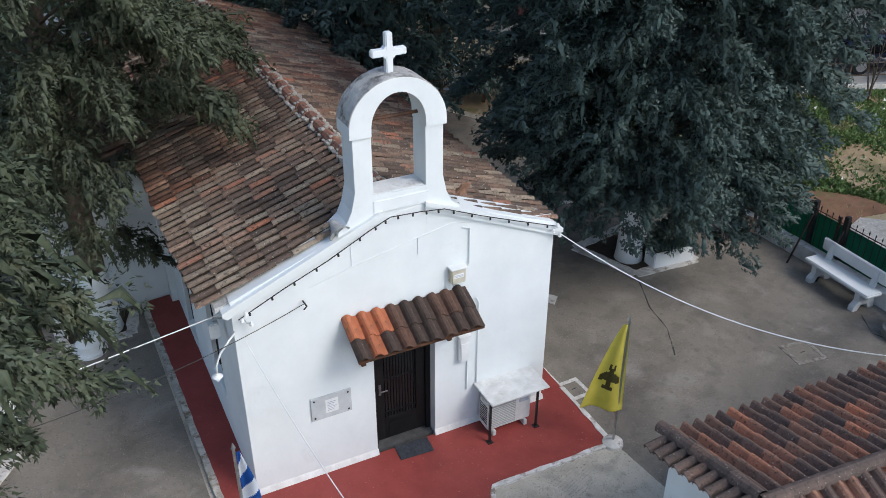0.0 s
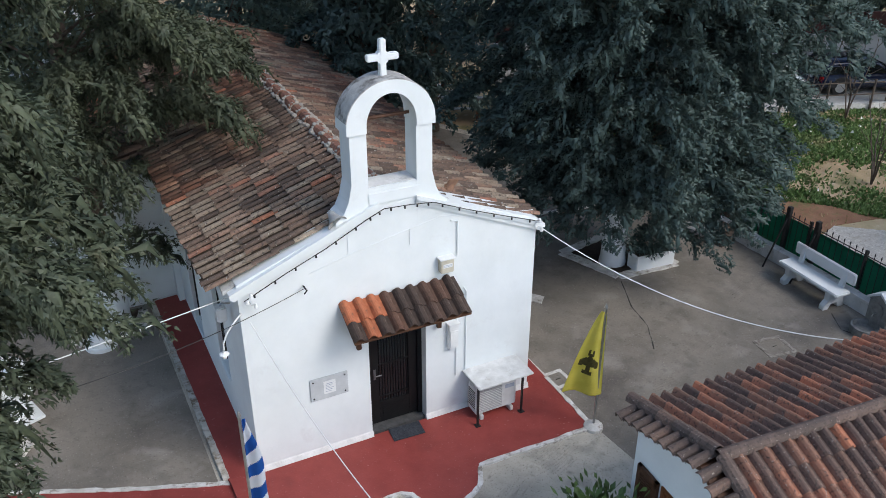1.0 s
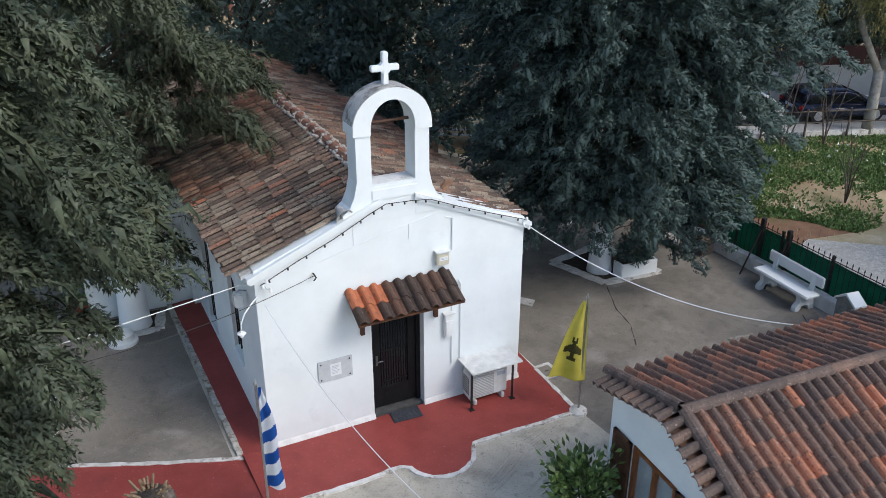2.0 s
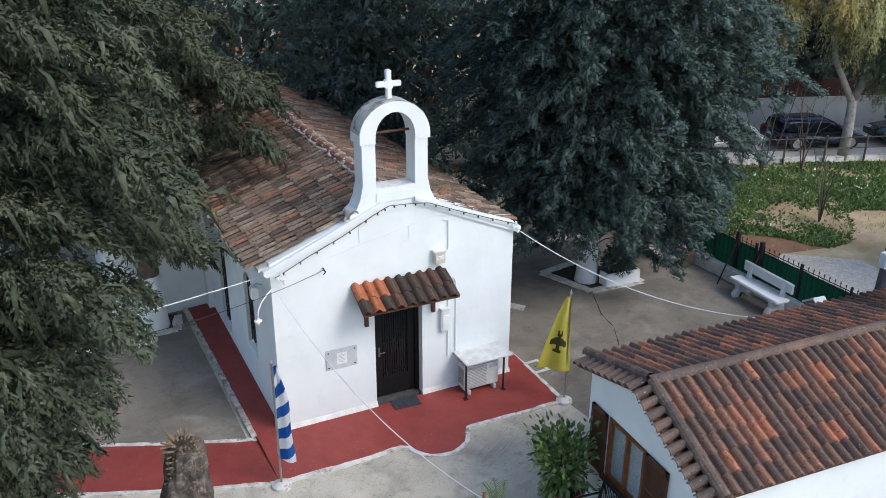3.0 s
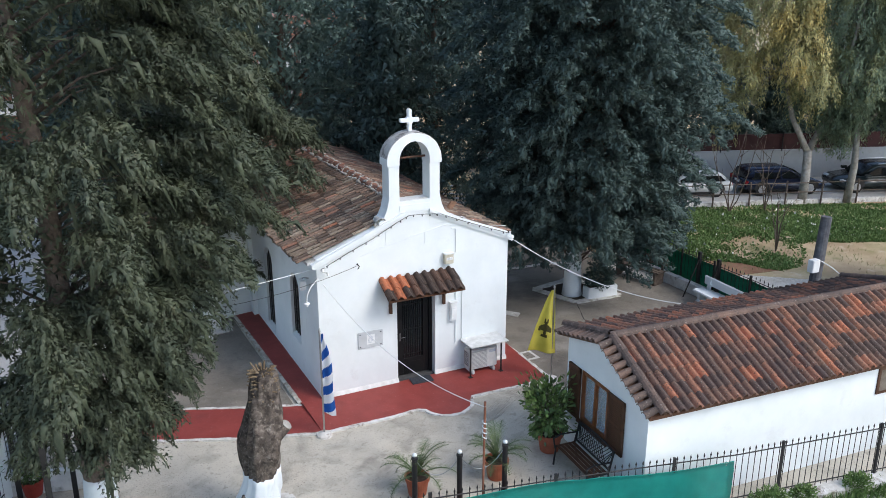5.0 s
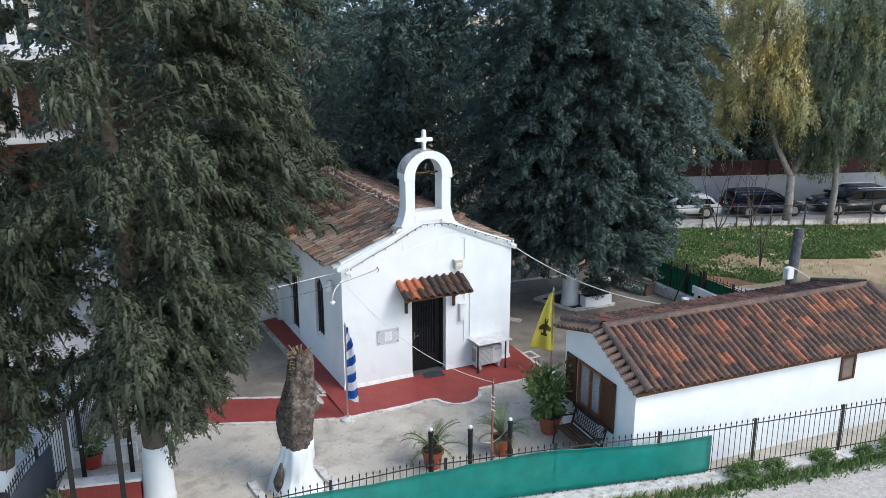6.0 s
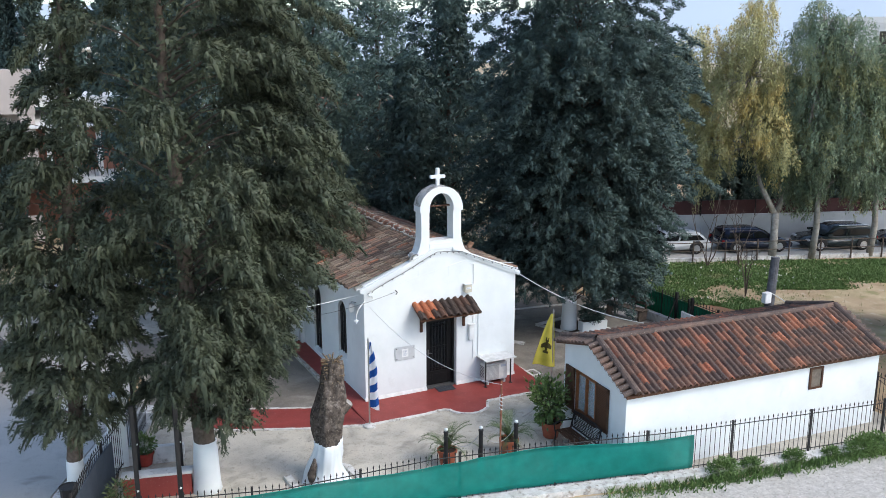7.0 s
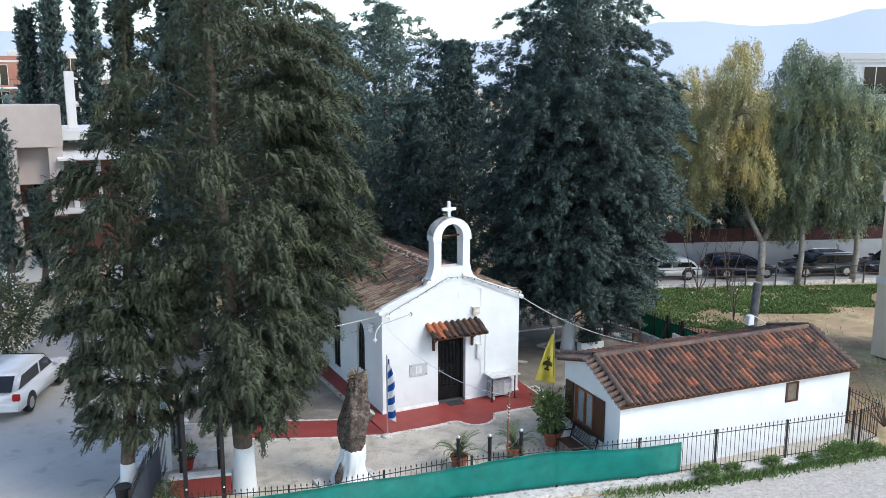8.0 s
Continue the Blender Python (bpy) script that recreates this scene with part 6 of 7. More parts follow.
FRONT = [(-8.9, -4.65), (-8.03, -4.9), (-6.23, -5.42), (-2.94, -5.62), (-0.1, -6.22), (3.05, -6.97), (8.04, -7.8), (8.6, -7.86)]
iron_fence("iron_fence", FRONT, GZ, 1.08, 0.13, "black spiked iron fence along the gravel lot")
iron_fence("iron_fence", [(8.6, -7.86), (9.6, -7.7), (10.0, -5.6), (9.95, -2.6)], GZ, 1.08, 0.13, "black spiked iron fence behind the outbuilding")
strip("fence_kerb", [(x - 0.03, y - 0.14) for x, y in FRONT], 0.34, GZ - 0.3, GZ + 0.05, KERB, "low whitewashed kerb under the fence", 0.02)


TIE = surf("tie_wire", (0.3, 0.3, 0.28), (0.45, 0.45, 0.42), 20, 0.6)


def netting(name, pts, z0, z1, off, material, label, slump=0.0):
    rows = along(pts, 0.16)
    bm = bmesh.new()
    g = []
    for i, (x, y, a) in enumerate(rows):
        n = Vector((math.sin(math.radians(a)), -math.cos(math.radians(a))))
        col = []
        for k in range(9):
            u = k / 8
            wav = 0.03 * noise.noise((i * 0.5, u * 3, 1.7)) + 0.05 * math.sin(math.pi * u) * (0.5 + 0.5 * noise.noise((i * 0.21, 0, 3)))
            top = z1 - slump * (0.5 + 0.5 * math.sin(i * 0.19 + 1.0)) * (0.4 + 0.6 * noise.noise((i * 0.05, 7, 0)) ** 2)
            col.append(bm.verts.new((x + n.x * (off + wav), y + n.y * (off + wav), z0 + 0.02 * noise.noise((i * 0.4, 5, 5)) + (top - z0) * u)))
        g.append(col)
    g_top = [tuple(col[-1].co) for col in g]
    for a, b in zip(g, g[1:]):
        for k in range(8):
            bm.faces.new((a[k], b[k], b[k + 1], a[k + 1])).smooth = True
    bmesh.ops.solidify(bm, geom=bm.faces, thickness=0.003)
    t = thing(name, 0, 0, 0)
    tagged(t, label, "netting")
    part("sheet", bm, material, t)
    step = max(1, len(g_top) // 22)
    part("hem_cord", rod(g_top[::2], 0.006, 5), material, t, "hem cord along the top edge")
    for p in g_top[::step]:
        part("tie", rod([(p[0], p[1], p[2] - 0.05), (p[0] - off * 0.5, p[1] + off, p[2]), (p[0], p[1], p[2] + 0.03)], 0.006, 4), TIE, t)
    return t


netting("shade_netting", [(-8.9, -4.65), (-8.03, -4.9), (-6.23, -5.42), (-2.94, -5.62), (-0.1, -6.22), (3.05, -6.97)], GZ + 0.1, GZ + 1.0, 0.03, NET, "turquoise green shade netting tied to the iron fence", 0.3)

# ---- fence at the back of the yard ----
BACKF = [(9.6, 6.5), (10.05, 3.4), (10.0, 0.4), (9.95, -2.6)]
iron_fence("iron_fence", BACKF, GZ, 1.15, 0.15, "black spiked iron fence with green netting behind the benches", 1.4)
netting("shade_netting", BACKF, GZ + 0.2, GZ + 1.02, -0.05, NETDARK, "dark green netting behind the iron fence")
for x, y in ((10.0, 1.55), (9.98, 0.75)):
    t = thing("gate_post", x, y, GZ)
    tagged(t, "black iron gate post with latch", "gate post", "gate posts")
    part("post", boxes((-0.05, -0.05, 0, 0.05, 0.05, 1.3), bevel=0.01), BLACK, t)
    part("brace", rod([(0, 0, 1.1), (-0.62, -0.1, 0.0)], 0.022, 6), BLACK, t)
strip("yard_wall", [(9.5, 5.5), (9.82, 3.4), (9.85, 1.9), (9.82, -2.6)], 0.2, GZ - 0.1, GZ + 0.32, WHITE_OLD, "low whitewashed wall under the fence", 0.015)
slab("stone_step", [(8.9, 4.9), (9.55, 4.6), (9.7, 3.0), (9.2, 2.9)], GZ - 0.05, GZ + 0.05, KERB, "whitewashed stone step by the fence", "step")


def garden_bench(x, y, turn):
    t = thing("concrete_bench", x, y, GZ, turn)
    tagged(t, "white painted concrete garden bench with scrolled feet", "bench", "benches in the yard")
    part("seat", boxes((-0.8, -0.2, 0.38, 0.8, 0.2, 0.45), bevel=0.02), WHITE, t)
    part("backrest", boxes((-0.8, 0.22, 0.56, 0.8, 0.28, 0.82), bevel=0.02, ), WHITE, t)
    for s in (-0.55, 0.55):
        lg = part("leg", prism(bmesh.new(), [(-0.24, 0), (-0.12, 0), (-0.06, 0.12), (0.1, 0.12), (0.16, 0), (0.3, 0), (0.26, 0.2), (0.2, 0.38), (-0.16, 0.38), (-0.14, 0.2), (-0.24, 0.1)], s - 0.06, s + 0.06, SIDEWAYS), WHITE, t)
        part("back_support", prism(bmesh.new(), [(0.14, 0.44), (0.22, 0.44), (0.29, 0.8), (0.22, 0.8)], s - 0.05, s + 0.05, SIDEWAYS), WHITE, t)
    return t


garden_bench(9.4, 0.15, -93)
dark_bench = thing("wooden_bench", 9.2, 3.3, GZ, -75)
tagged(dark_bench, "old dark wooden bench under the cypress", "bench")
for i in range(3):
    part("seat_slat", boxes((-0.85, -0.2 + i * 0.14, 0.4, 0.85, -0.08 + i * 0.14, 0.44), bevel=0.008), BARK, dark_bench)
for i in range(2):
    part("back_slat", boxes((-0.85, 0.24, 0.55 + i * 0.16, 0.85, 0.27, 0.67 + i * 0.16), bevel=0.008), BARK, dark_bench)
for s in (-0.7, 0.7):
    part("leg", boxes((s - 0.04, -0.2, 0, s + 0.04, 0.26, 0.4)), BARK, dark_bench)
    part("back_post", boxes((s - 0.03, 0.2, 0.4, s + 0.03, 0.24, 0.85)), BARK, dark_bench)
fount = thing("drinking_fountain", 9.4, -1.4, GZ, -95)
tagged(fount, "grey stone drinking fountain with gabled top and round basin", "fountain")
STONE = surf("grey_stone", (0.16, 0.16, 0.15), (0.3, 0.3, 0.28), 8, 0.85, 0.5, 30)
part("block", prism(bmesh.new(), [(-0.23, 0), (0.23, 0), (0.23, 0.65), (0, 0.81), (-0.23, 0.65)], 0.0, 0.24, UPRIGHT), STONE, fount)
part("relief", prism(bmesh.new(), [(0.13 * math.cos(a), 0.46 + 0.16 * math.sin(a)) for a in (2 * math.pi * k / 20 for k in range(20))], -0.015, 0.0, UPRIGHT), STONE, fount)
part("coping", prism(bmesh.new(), [(-0.28, 0.63), (-0.28, 0.68), (0, 0.87), (0.28, 0.68), (0.28, 0.63), (0, 0.82)], -0.04, 0.28, UPRIGHT), WHITE, fount, "white coping")
part("basin", lathe([(0.24, 0.0), (0.27, 0.02), (0.28, 0.18), (0.24, 0.19), (0.22, 0.08)], 20), STONE, fount).location = (0, -0.2, 0)
part("tap", rod([(0, 0, 0.42), (0, -0.1, 0.42), (0, -0.12, 0.37)], 0.012, 6), STEEL, fount)

# ---- bed of the broad cypress, and plants round the yard ----
for seg2 in (((5.75, 3.95), (6.25, 2.5)), ((6.25, 2.5), (7.75, 2.4)), ((7.75, 2.4), (7.35, 4.25)), ((7.35, 4.25), (5.75, 3.95))):
    strip("bed_kerb", seg2, 0.24, GZ - 0.05, GZ + 0.03, KERB, "whitewashed kerb of the cypress bed", 0.015)
slab("bed_soil", [(5.85, 3.85), (6.3, 2.6), (7.65, 2.5), (7.25, 4.15)], GZ - 0.1, GZ + 0.012, SOIL, "dark bare soil round the trunk", "soil")
trough = thing("planter_box", 7.2, 2.62, GZ, -4)
tagged(trough, "whitewashed concrete planter with a dark shrub", "planter")
part("box", boxes((-0.5, -0.18, 0.0, 0.5, 0.18, 0.36), bevel=0.02), WHITE, trough)
part("soil", boxes((-0.44, -0.13, 0.355, 0.44, 0.13, 0.366)), SOIL, trough)
ball_pos = lambda rad, cen: (lambda rg, n: ((lambda d, u: (np.array(cen) + d * u * np.array(rad), d))(unit(rg.normal(0, 1, (n, 3))), rg.uniform(0.35, 1.05, (n, 1)))))
tagged(part("foliage", leaf_cloud(8, 2200, ball_pos((0.5, 0.32, 0.36), (0.0, 0.05, 0.58)), 0.09, 0.22), LEAF_DARK, trough), kind="stuff")


def potted(x, y, r, h, seed, rad, label, material=TERRACOTTA, leafmat=None, n=500):
    t = thing("potted_plant", x, y, GZ)
    tagged(t, label, "potted plant")
    pot(t, r, h, material)
    part("stem", rod([(0, 0, h * 0.7), (0.01, 0, h + rad * 0.6)], 0.012, 5), BARK, t)
    tagged(part("foliage", leaf_cloud(seed, n, ball_pos((rad, rad, rad * 0.9), (0, 0, h + rad * 0.75)), 0.1, 0.18), leafmat or LEAFG, t), kind="stuff")
    return t


REDPOT = surf("red_pot", (0.28, 0.035, 0.025), (0.4, 0.06, 0.04), 6, 0.7, 0.2, 40)
potted(-6.2, 2.35, 0.22, 0.36, 31, 0.28, "leafy plant in a red pot on the yard", REDPOT)
potted(4.6, 6.4, 0.2, 0.5, 32, 0.25, "dark green plant in a tall red pot by the wall", REDPOT)
potted(-8.3, -1.0, 0.2, 0.34, 33, 0.25, "plant in a red pot beside the gate", REDPOT)
potted(-4.7, 6.15, 0.24, 0.4, 34, 0.3, "plant in a red pot by the annex wall", REDPOT)
strip("white_line", [(2.95, 6.3), (5.2, 6.05), (8.3, 5.6)], 0.12, GZ - 0.05, GZ + 0.04, KERB, "whitewashed kerb line behind the chapel")
slab("stone_slab", [(3.75, 2.85), (4.15, 2.3), (4.35, 2.5), (3.95, 3.0)], GZ - 0.05, GZ + 0.025, KERB, "pale slab set in the yard", "slab")
# bed of the cypress beside the annex, round white foot
for seg2 in (((-3.2, 5.65), (-3.35, 4.95)), ((-3.35, 4.95), (-4.5, 4.95)), ((-4.5, 4.95), (-4.55, 5.8))):
    strip("bed_kerb", seg2, 0.2, GZ - 0.05, GZ + 0.04, KERB, "whitewashed kerb of the annex bed", 0.015)
slab("bed_soil", [(-3.2, 5.8), (-3.35, 5.05), (-4.45, 5.05), (-4.5, 5.8)], GZ - 0.1, GZ + 0.012, SOIL, "dark bare soil round the trunk", "soil")
foot = thing("umbrella_base", -4.1, 4.75, GZ)
tagged(foot, "round whitewashed concrete umbrella foot", "base")
part("disc", lathe([(0.3, 0), (0.29, 0.06), (0.23, 0.07), (0.22, 0.2), (0.14, 0.24), (0.05, 0.24)], 24), WHITE, foot)
part("socket", rod([(0, 0, 0.2), (0, 0, 0.36)], 0.03, 10), STEEL, foot)
for seg2 in (((-5.45, 2.5), (-5.95, 1.75)), ((-5.95, 1.75), (-6.6, 1.95)), ((-5.45, 2.5), (-6.1, 2.85))):
    strip("bed_kerb", seg2, 0.28, GZ - 0.05, GZ + 0.06, KERB, "whitewashed kerb of a small bed", 0.02)
# small white shrine
shrine = thing("roadside_shrine", -5.6, 3.1, GZ, 20)
tagged(shrine, "small white shrine box with gabled roof on a pedestal", "shrine")
part("pedestal", boxes((-0.16, -0.16, 0, 0.16, 0.16, 0.5), bevel=0.015), WHITE, shrine)
part("base_plate", boxes((-0.32, -0.28, 0, 0.32, 0.28, 0.07), bevel=0.015), WHITE, shrine)
part("box", boxes((-0.26, -0.02, 0.5, 0.26, 0.22, 0.95), (-0.26, -0.22, 0.5, -0.13, -0.02, 0.95), (0.13, -0.22, 0.5, 0.26, -0.02, 0.95), (-0.13, -0.22, 0.5, 0.13, -0.02, 0.56), (-0.13, -0.22, 0.84, 0.13, -0.02, 0.95)), WHITE, shrine)
part("niche", boxes((-0.13, -0.03, 0.56, 0.13, -0.021, 0.84)), BLACK, shrine, "dark niche")
part("roof", prism(bmesh.new(), [(-0.34, 0.93), (0.34, 0.93), (0, 1.2)], -0.3, 0.28, UPRIGHT), WHITE, shrine)


def plastic_chair(x, y, turn):
    t = thing("plastic_chair", x, y, GZ, turn)
    tagged(t, "white plastic garden chair under the trees", "chair", "white plastic chairs")
    part("seat", boxes((-0.24, -0.22, 0.42, 0.24, 0.22, 0.45), bevel=0.012), WPLASTIC, t)
    for i in range(5):
        part("back_slat", boxes((-0.22 + i * 0.095, 0.2, 0.45, -0.16 + i * 0.095, 0.225, 0.86)), WPLASTIC, t)
    part("top_rail", boxes((-0.24, 0.195, 0.84, 0.24, 0.235, 0.9), bevel=0.01), WPLASTIC, t)
    for sx in (-0.22, 0.22):
        for sy in (-0.2, 0.2):
            part("leg", rod([(sx * 1.1, sy * 1.1, 0), (sx, sy, 0.43)], 0.02, 6), WPLASTIC, t)
        part("armrest", rod([(sx, -0.2, 0.42), (sx, -0.2, 0.64), (sx, 0.2, 0.66)], 0.018, 6), WPLASTIC, t)
    return t


plastic_chair(-5.9, 3.6, 120)
plastic_chair(-6.9, 3.3, 200)
plastic_chair(-6.6, 4.3, 60)

# ---- street side ----
PAVER = surf("grey_paver", (0.24, 0.24, 0.23), (0.36, 0.36, 0.34), 4, 0.9, 0.3, 40, tint=0.15)
slab("sidewalk", [(-11.8, -5.2), (-10.35, -1.75), (-8.3, 2.8), (-7.6, 2.5), (-9.35, -2.3), (-10.4, -5.0)], GZ - 0.3, GZ + 0.02, KERB, "pale kerb and pavement along the street", "pavement")
pv = bpy.data.meshes.new("paver")
bmp = boxes((-0.19, -0.19, 0, 0.19, 0.19, 0.02), bevel=0.006)
bmp.to_mesh(pv)
bmp.free()
side_ob = bpy.data.objects["sidewalk"]
for i in range(18):
    for j in range(2):
        part("paver", pv, PAVER, side_ob).matrix_basis = pose(-11.0 + i * 0.165 + j * 0.36, -4.3 + i * 0.366 - j * 0.16, GZ + 0.018, 0, 0, 66)
iron_fence("iron_fence", [(-10.0, -4.2), (-9.5, -2.6), (-8.55, -0.4), (-8.0, 1.2)], GZ, 1.2, 0.12, "dark spiked iron fence along the street")
sheetfence = thing("fence_sheet", 0, 0, GZ)
tagged(sheetfence, "dark blue-grey sheet fixed to the street fence", "sheet")
part("sheet", prism(bmesh.new(), [(-9.98, -4.2), (-9.46, -2.6), (-9.06, -1.7), (-9.03, -1.72), (-9.44, -2.62), (-9.95, -4.2)], 0.1, 1.05), surf("slate_sheet", (0.04, 0.055, 0.075), (0.07, 0.085, 0.11), 3, 0.6, 0.1, 40), sheetfence)


def steel_post(x, y, h):
    t = thing("canopy_post", x, y, GZ)
    tagged(t, "tall square black steel post by the entrance", "post", "steel posts by the entrance")
    part("shaft", boxes((-0.045, -0.045, 0, 0.045, 0.045, h), bevel=0.006), BLACK, t)
    part("base_plate", boxes((-0.09, -0.09, 0, 0.09, 0.09, 0.015)), BLACK, t)
    part("reflector", boxes((-0.02, -0.052, 0.75, 0.02, -0.044, 0.79)), WPLASTIC, t, "small white reflector")
    return t


for x, y in ((-8.75, -3.7), (-7.95, -3.95), (-8.5, -1.45), (-7.6, -1.75)):
    steel_post(x, y, 2.6)
entry = thing("planter_wall", -8.2, -2.62, GZ, -14)
tagged(entry, "low red painted planter wall with whitewashed rim", "planter")
part("wall", boxes((-0.75, -0.12, 0, 0.68, 0.12, 0.5), bevel=0.01), RED, entry)
part("rim", boxes((-0.78, -0.15, 0.5, 0.71, 0.15, 0.56), bevel=0.012), WHITE_OLD, entry, "whitewashed rim")
back_wall = thing("planter_wall", -8.2, -0.95, GZ, -14)
tagged(back_wall, "low whitewashed wall behind the planter", "planter")
part("wall", boxes((-0.8, -0.08, 0, 0.8, 0.08, 0.42), bevel=0.012), WHITE_OLD, back_wall)
pil = thing("gate_pillar", -8.85, -0.75, GZ)
tagged(pil, "whitewashed masonry gate pillar under the cypress", "pillar")
part("shaft", boxes((-0.2, -0.2, 0, 0.2, 0.2, 1.7), bevel=0.02), WHITE, pil)
part("cap", boxes((-0.25, -0.25, 1.7, 0.25, 0.25, 1.8), bevel=0.02), WHITE, pil)
slab("entrance_slab", [(-9.0, -2.4), (-7.5, -2.75), (-7.2, -1.6), (-8.6, -1.2)], GZ - 0.1, GZ + 0.02, GRAVEL, "pale gravel bed in the entrance planter", "gravel")
potted(-9.05, -3.0, 0.16, 0.25, 51, 0.3, "spiky succulent in a white pot by the fence", WPLASTIC, PALMG, 300)
bin_ob = thing("litter_bin", -10.0, -2.5, GZ + 0.02)
tagged(bin_ob, "dark wire litter bin on the pavement", "bin")
part("body", lathe([(0.15, 0.1), (0.19, 0.55), (0.2, 0.56), (0.17, 0.54)], 16), BLACK, bin_ob)
part("post", rod([(0, 0, 0), (0, 0, 0.3)], 0.03, 8), BLACK, bin_ob)

# ---- cars ----
TYRE = surf("tyre_rubber", (0.012, 0.012, 0.012), (0.03, 0.03, 0.03), 20, 0.9, 0.3, 60)
ALLOY = surf("alloy", (0.4, 0.4, 0.41), (0.55, 0.55, 0.56), 10, 0.35, 0, 10, metal=0.8)
TAIL = surf("tail_lamp", (0.3, 0.01, 0.01), (0.4, 0.02, 0.02), 10, 0.2, 0, 10)
HEAD = surf("head_lamp", (0.55, 0.57, 0.6), (0.7, 0.72, 0.74), 10, 0.15, 0, 10)


def car(x, y, turn, paint, L, H, W, label, rails=False, wagon=False):
    t = thing("parked_car", x, y, GZ, turn)
    tagged(t, label, "car")
    h = H
    wl, rl = 0.62 * h, 0.98 * h
    back = -L / 2
    lower = [(back + 0.02, 0.28), (back + 0.0, 0.55), (back + 0.08, wl), (L * 0.2, wl - 0.02), (L / 2 - 0.25, wl * 0.82), (L / 2 - 0.03, wl * 0.66), (L / 2, 0.45), (L / 2 - 0.05, 0.25)]
    r0 = back + (0.22 if wagon else 0.42)
    upper = [(back + 0.1, wl - 0.02), (r0, rl - 0.06), (r0 + 0.25, rl), (L * 0.0, rl + 0.01), (L * 0.08, rl - 0.03), (L * 0.24, wl - 0.02)]
    Y = Matrix(((1, 0, 0, 0), (0, 0, 1, 0), (0, 1, 0, 0), (0, 0, 0, 1)))
    def shell(profile, w, bev):
        bm = prism(bmesh.new(), profile, -w / 2, w / 2, Y)
        bmesh.ops.bevel(bm, geom=bm.edges[:], offset=bev, segments=3, affect='EDGES', clamp_overlap=True)
        return bm
    body = part("body", shell(lower, W, 0.07), paint, t, smooth=True)
    cab = shell(upper, W * 0.86, 0.08)
    part("cabin", cab, paint, t, smooth=True)
    glass_side = [(back + 0.28, wl + 0.02), (r0 + 0.14, rl - 0.12), (L * 0.06, rl - 0.1), (L * 0.2, wl + 0.02)]
    for s in (-1, 1):
        part("side_glass", prism(bmesh.new(), glass_side, s * W * 0.43 - 0.004, s * W * 0.43 + 0.012 * s, Y), DARKGLASS, t)
        part("pillar", prism(bmesh.new(), [(-L * 0.07, wl), (-L * 0.085, rl - 0.06), (-L * 0.065, rl - 0.06), (-L * 0.045, wl)], s * W * 0.435, s * W * 0.435 + 0.014 * s, Y), paint, t)
        part("tail_light", boxes((back + 0.0, s * (W / 2 - 0.22), wl - 0.24, back + 0.12, s * (W / 2 - 0.01), wl - 0.04), bevel=0.02), TAIL, t, "red tail light")
        part("headlight", boxes((L / 2 - 0.28, s * (W / 2 - 0.36), wl * 0.62, L / 2 - 0.06, s * (W / 2 - 0.04), wl * 0.78), bevel=0.02), HEAD, t, "clear headlight")
        part("mirror", boxes((L * 0.17, s * (W / 2 - 0.02), wl, L * 0.24, s * (W / 2 + 0.14), wl + 0.12), bevel=0.02), paint, t)
        if rails:
            part("roof_rail", rod([(r0 + 0.2, s * W * 0.36, rl + 0.05), (L * 0.04, s * W * 0.36, rl + 0.05)], 0.02, 6), ALLOY, t)
        for wx in (-L * 0.3, L * 0.31):
            m = pose(wx, s * (W / 2 - 0.1), 0.31, 90, 0, 0)
            wheel = part("wheel", lathe([(0.2, -0.1), (0.3, -0.09), (0.315, 0), (0.3, 0.09), (0.2, 0.1)], 24), TYRE, t)
            wheel.matrix_basis = m
            part("rim", lathe([(0.06, -0.11), (0.19, -0.105), (0.2, 0), (0.19, 0.105), (0.06, 0.11)], 20), ALLOY, wheel, "alloy rim")
            part("wheel_arch", prism(bmesh.new(), [(wx + 0.37 * math.cos(a), 0.3 + 0.37 * math.sin(a)) for a in (math.pi * k / 12 for k in range(13))], s * (W / 2 - 0.01), s * (W / 2 + 0.006), Y), BLACK, t)
    for nm, quad in (("rear_window", [(back + 0.07, wl + 0.03), (r0 - 0.02, rl - 0.08)]), ("windscreen", [(L * 0.235, wl + 0.02), (L * 0.105, rl - 0.06)])):
        (xa, za), (xb, zb) = quad
        off = -0.02 if nm == "rear_window" else 0.03
        part(nm, prism(bmesh.new(), [(xa + off, za), (xb + off, zb), (xb + off + 0.02, zb), (xa + off + 0.02, za)], -W * 0.36, W * 0.36, Y), DARKGLASS, t)
    part("bumper", boxes((back - 0.04, -W / 2 + 0.06, 0.3, back + 0.12, W / 2 - 0.06, 0.55), bevel=0.04), paint, t)
    part("number_plate", boxes((back - 0.05, -0.25, 0.5, back - 0.035, 0.25, 0.6)), WPLASTIC, t, "plain white number plate")
    return t


def carpaint(name, c):
    return surf(name, tuple(k * 0.92 for k in c), c, 1.5, 0.22, 0, 10, spec=0.6)


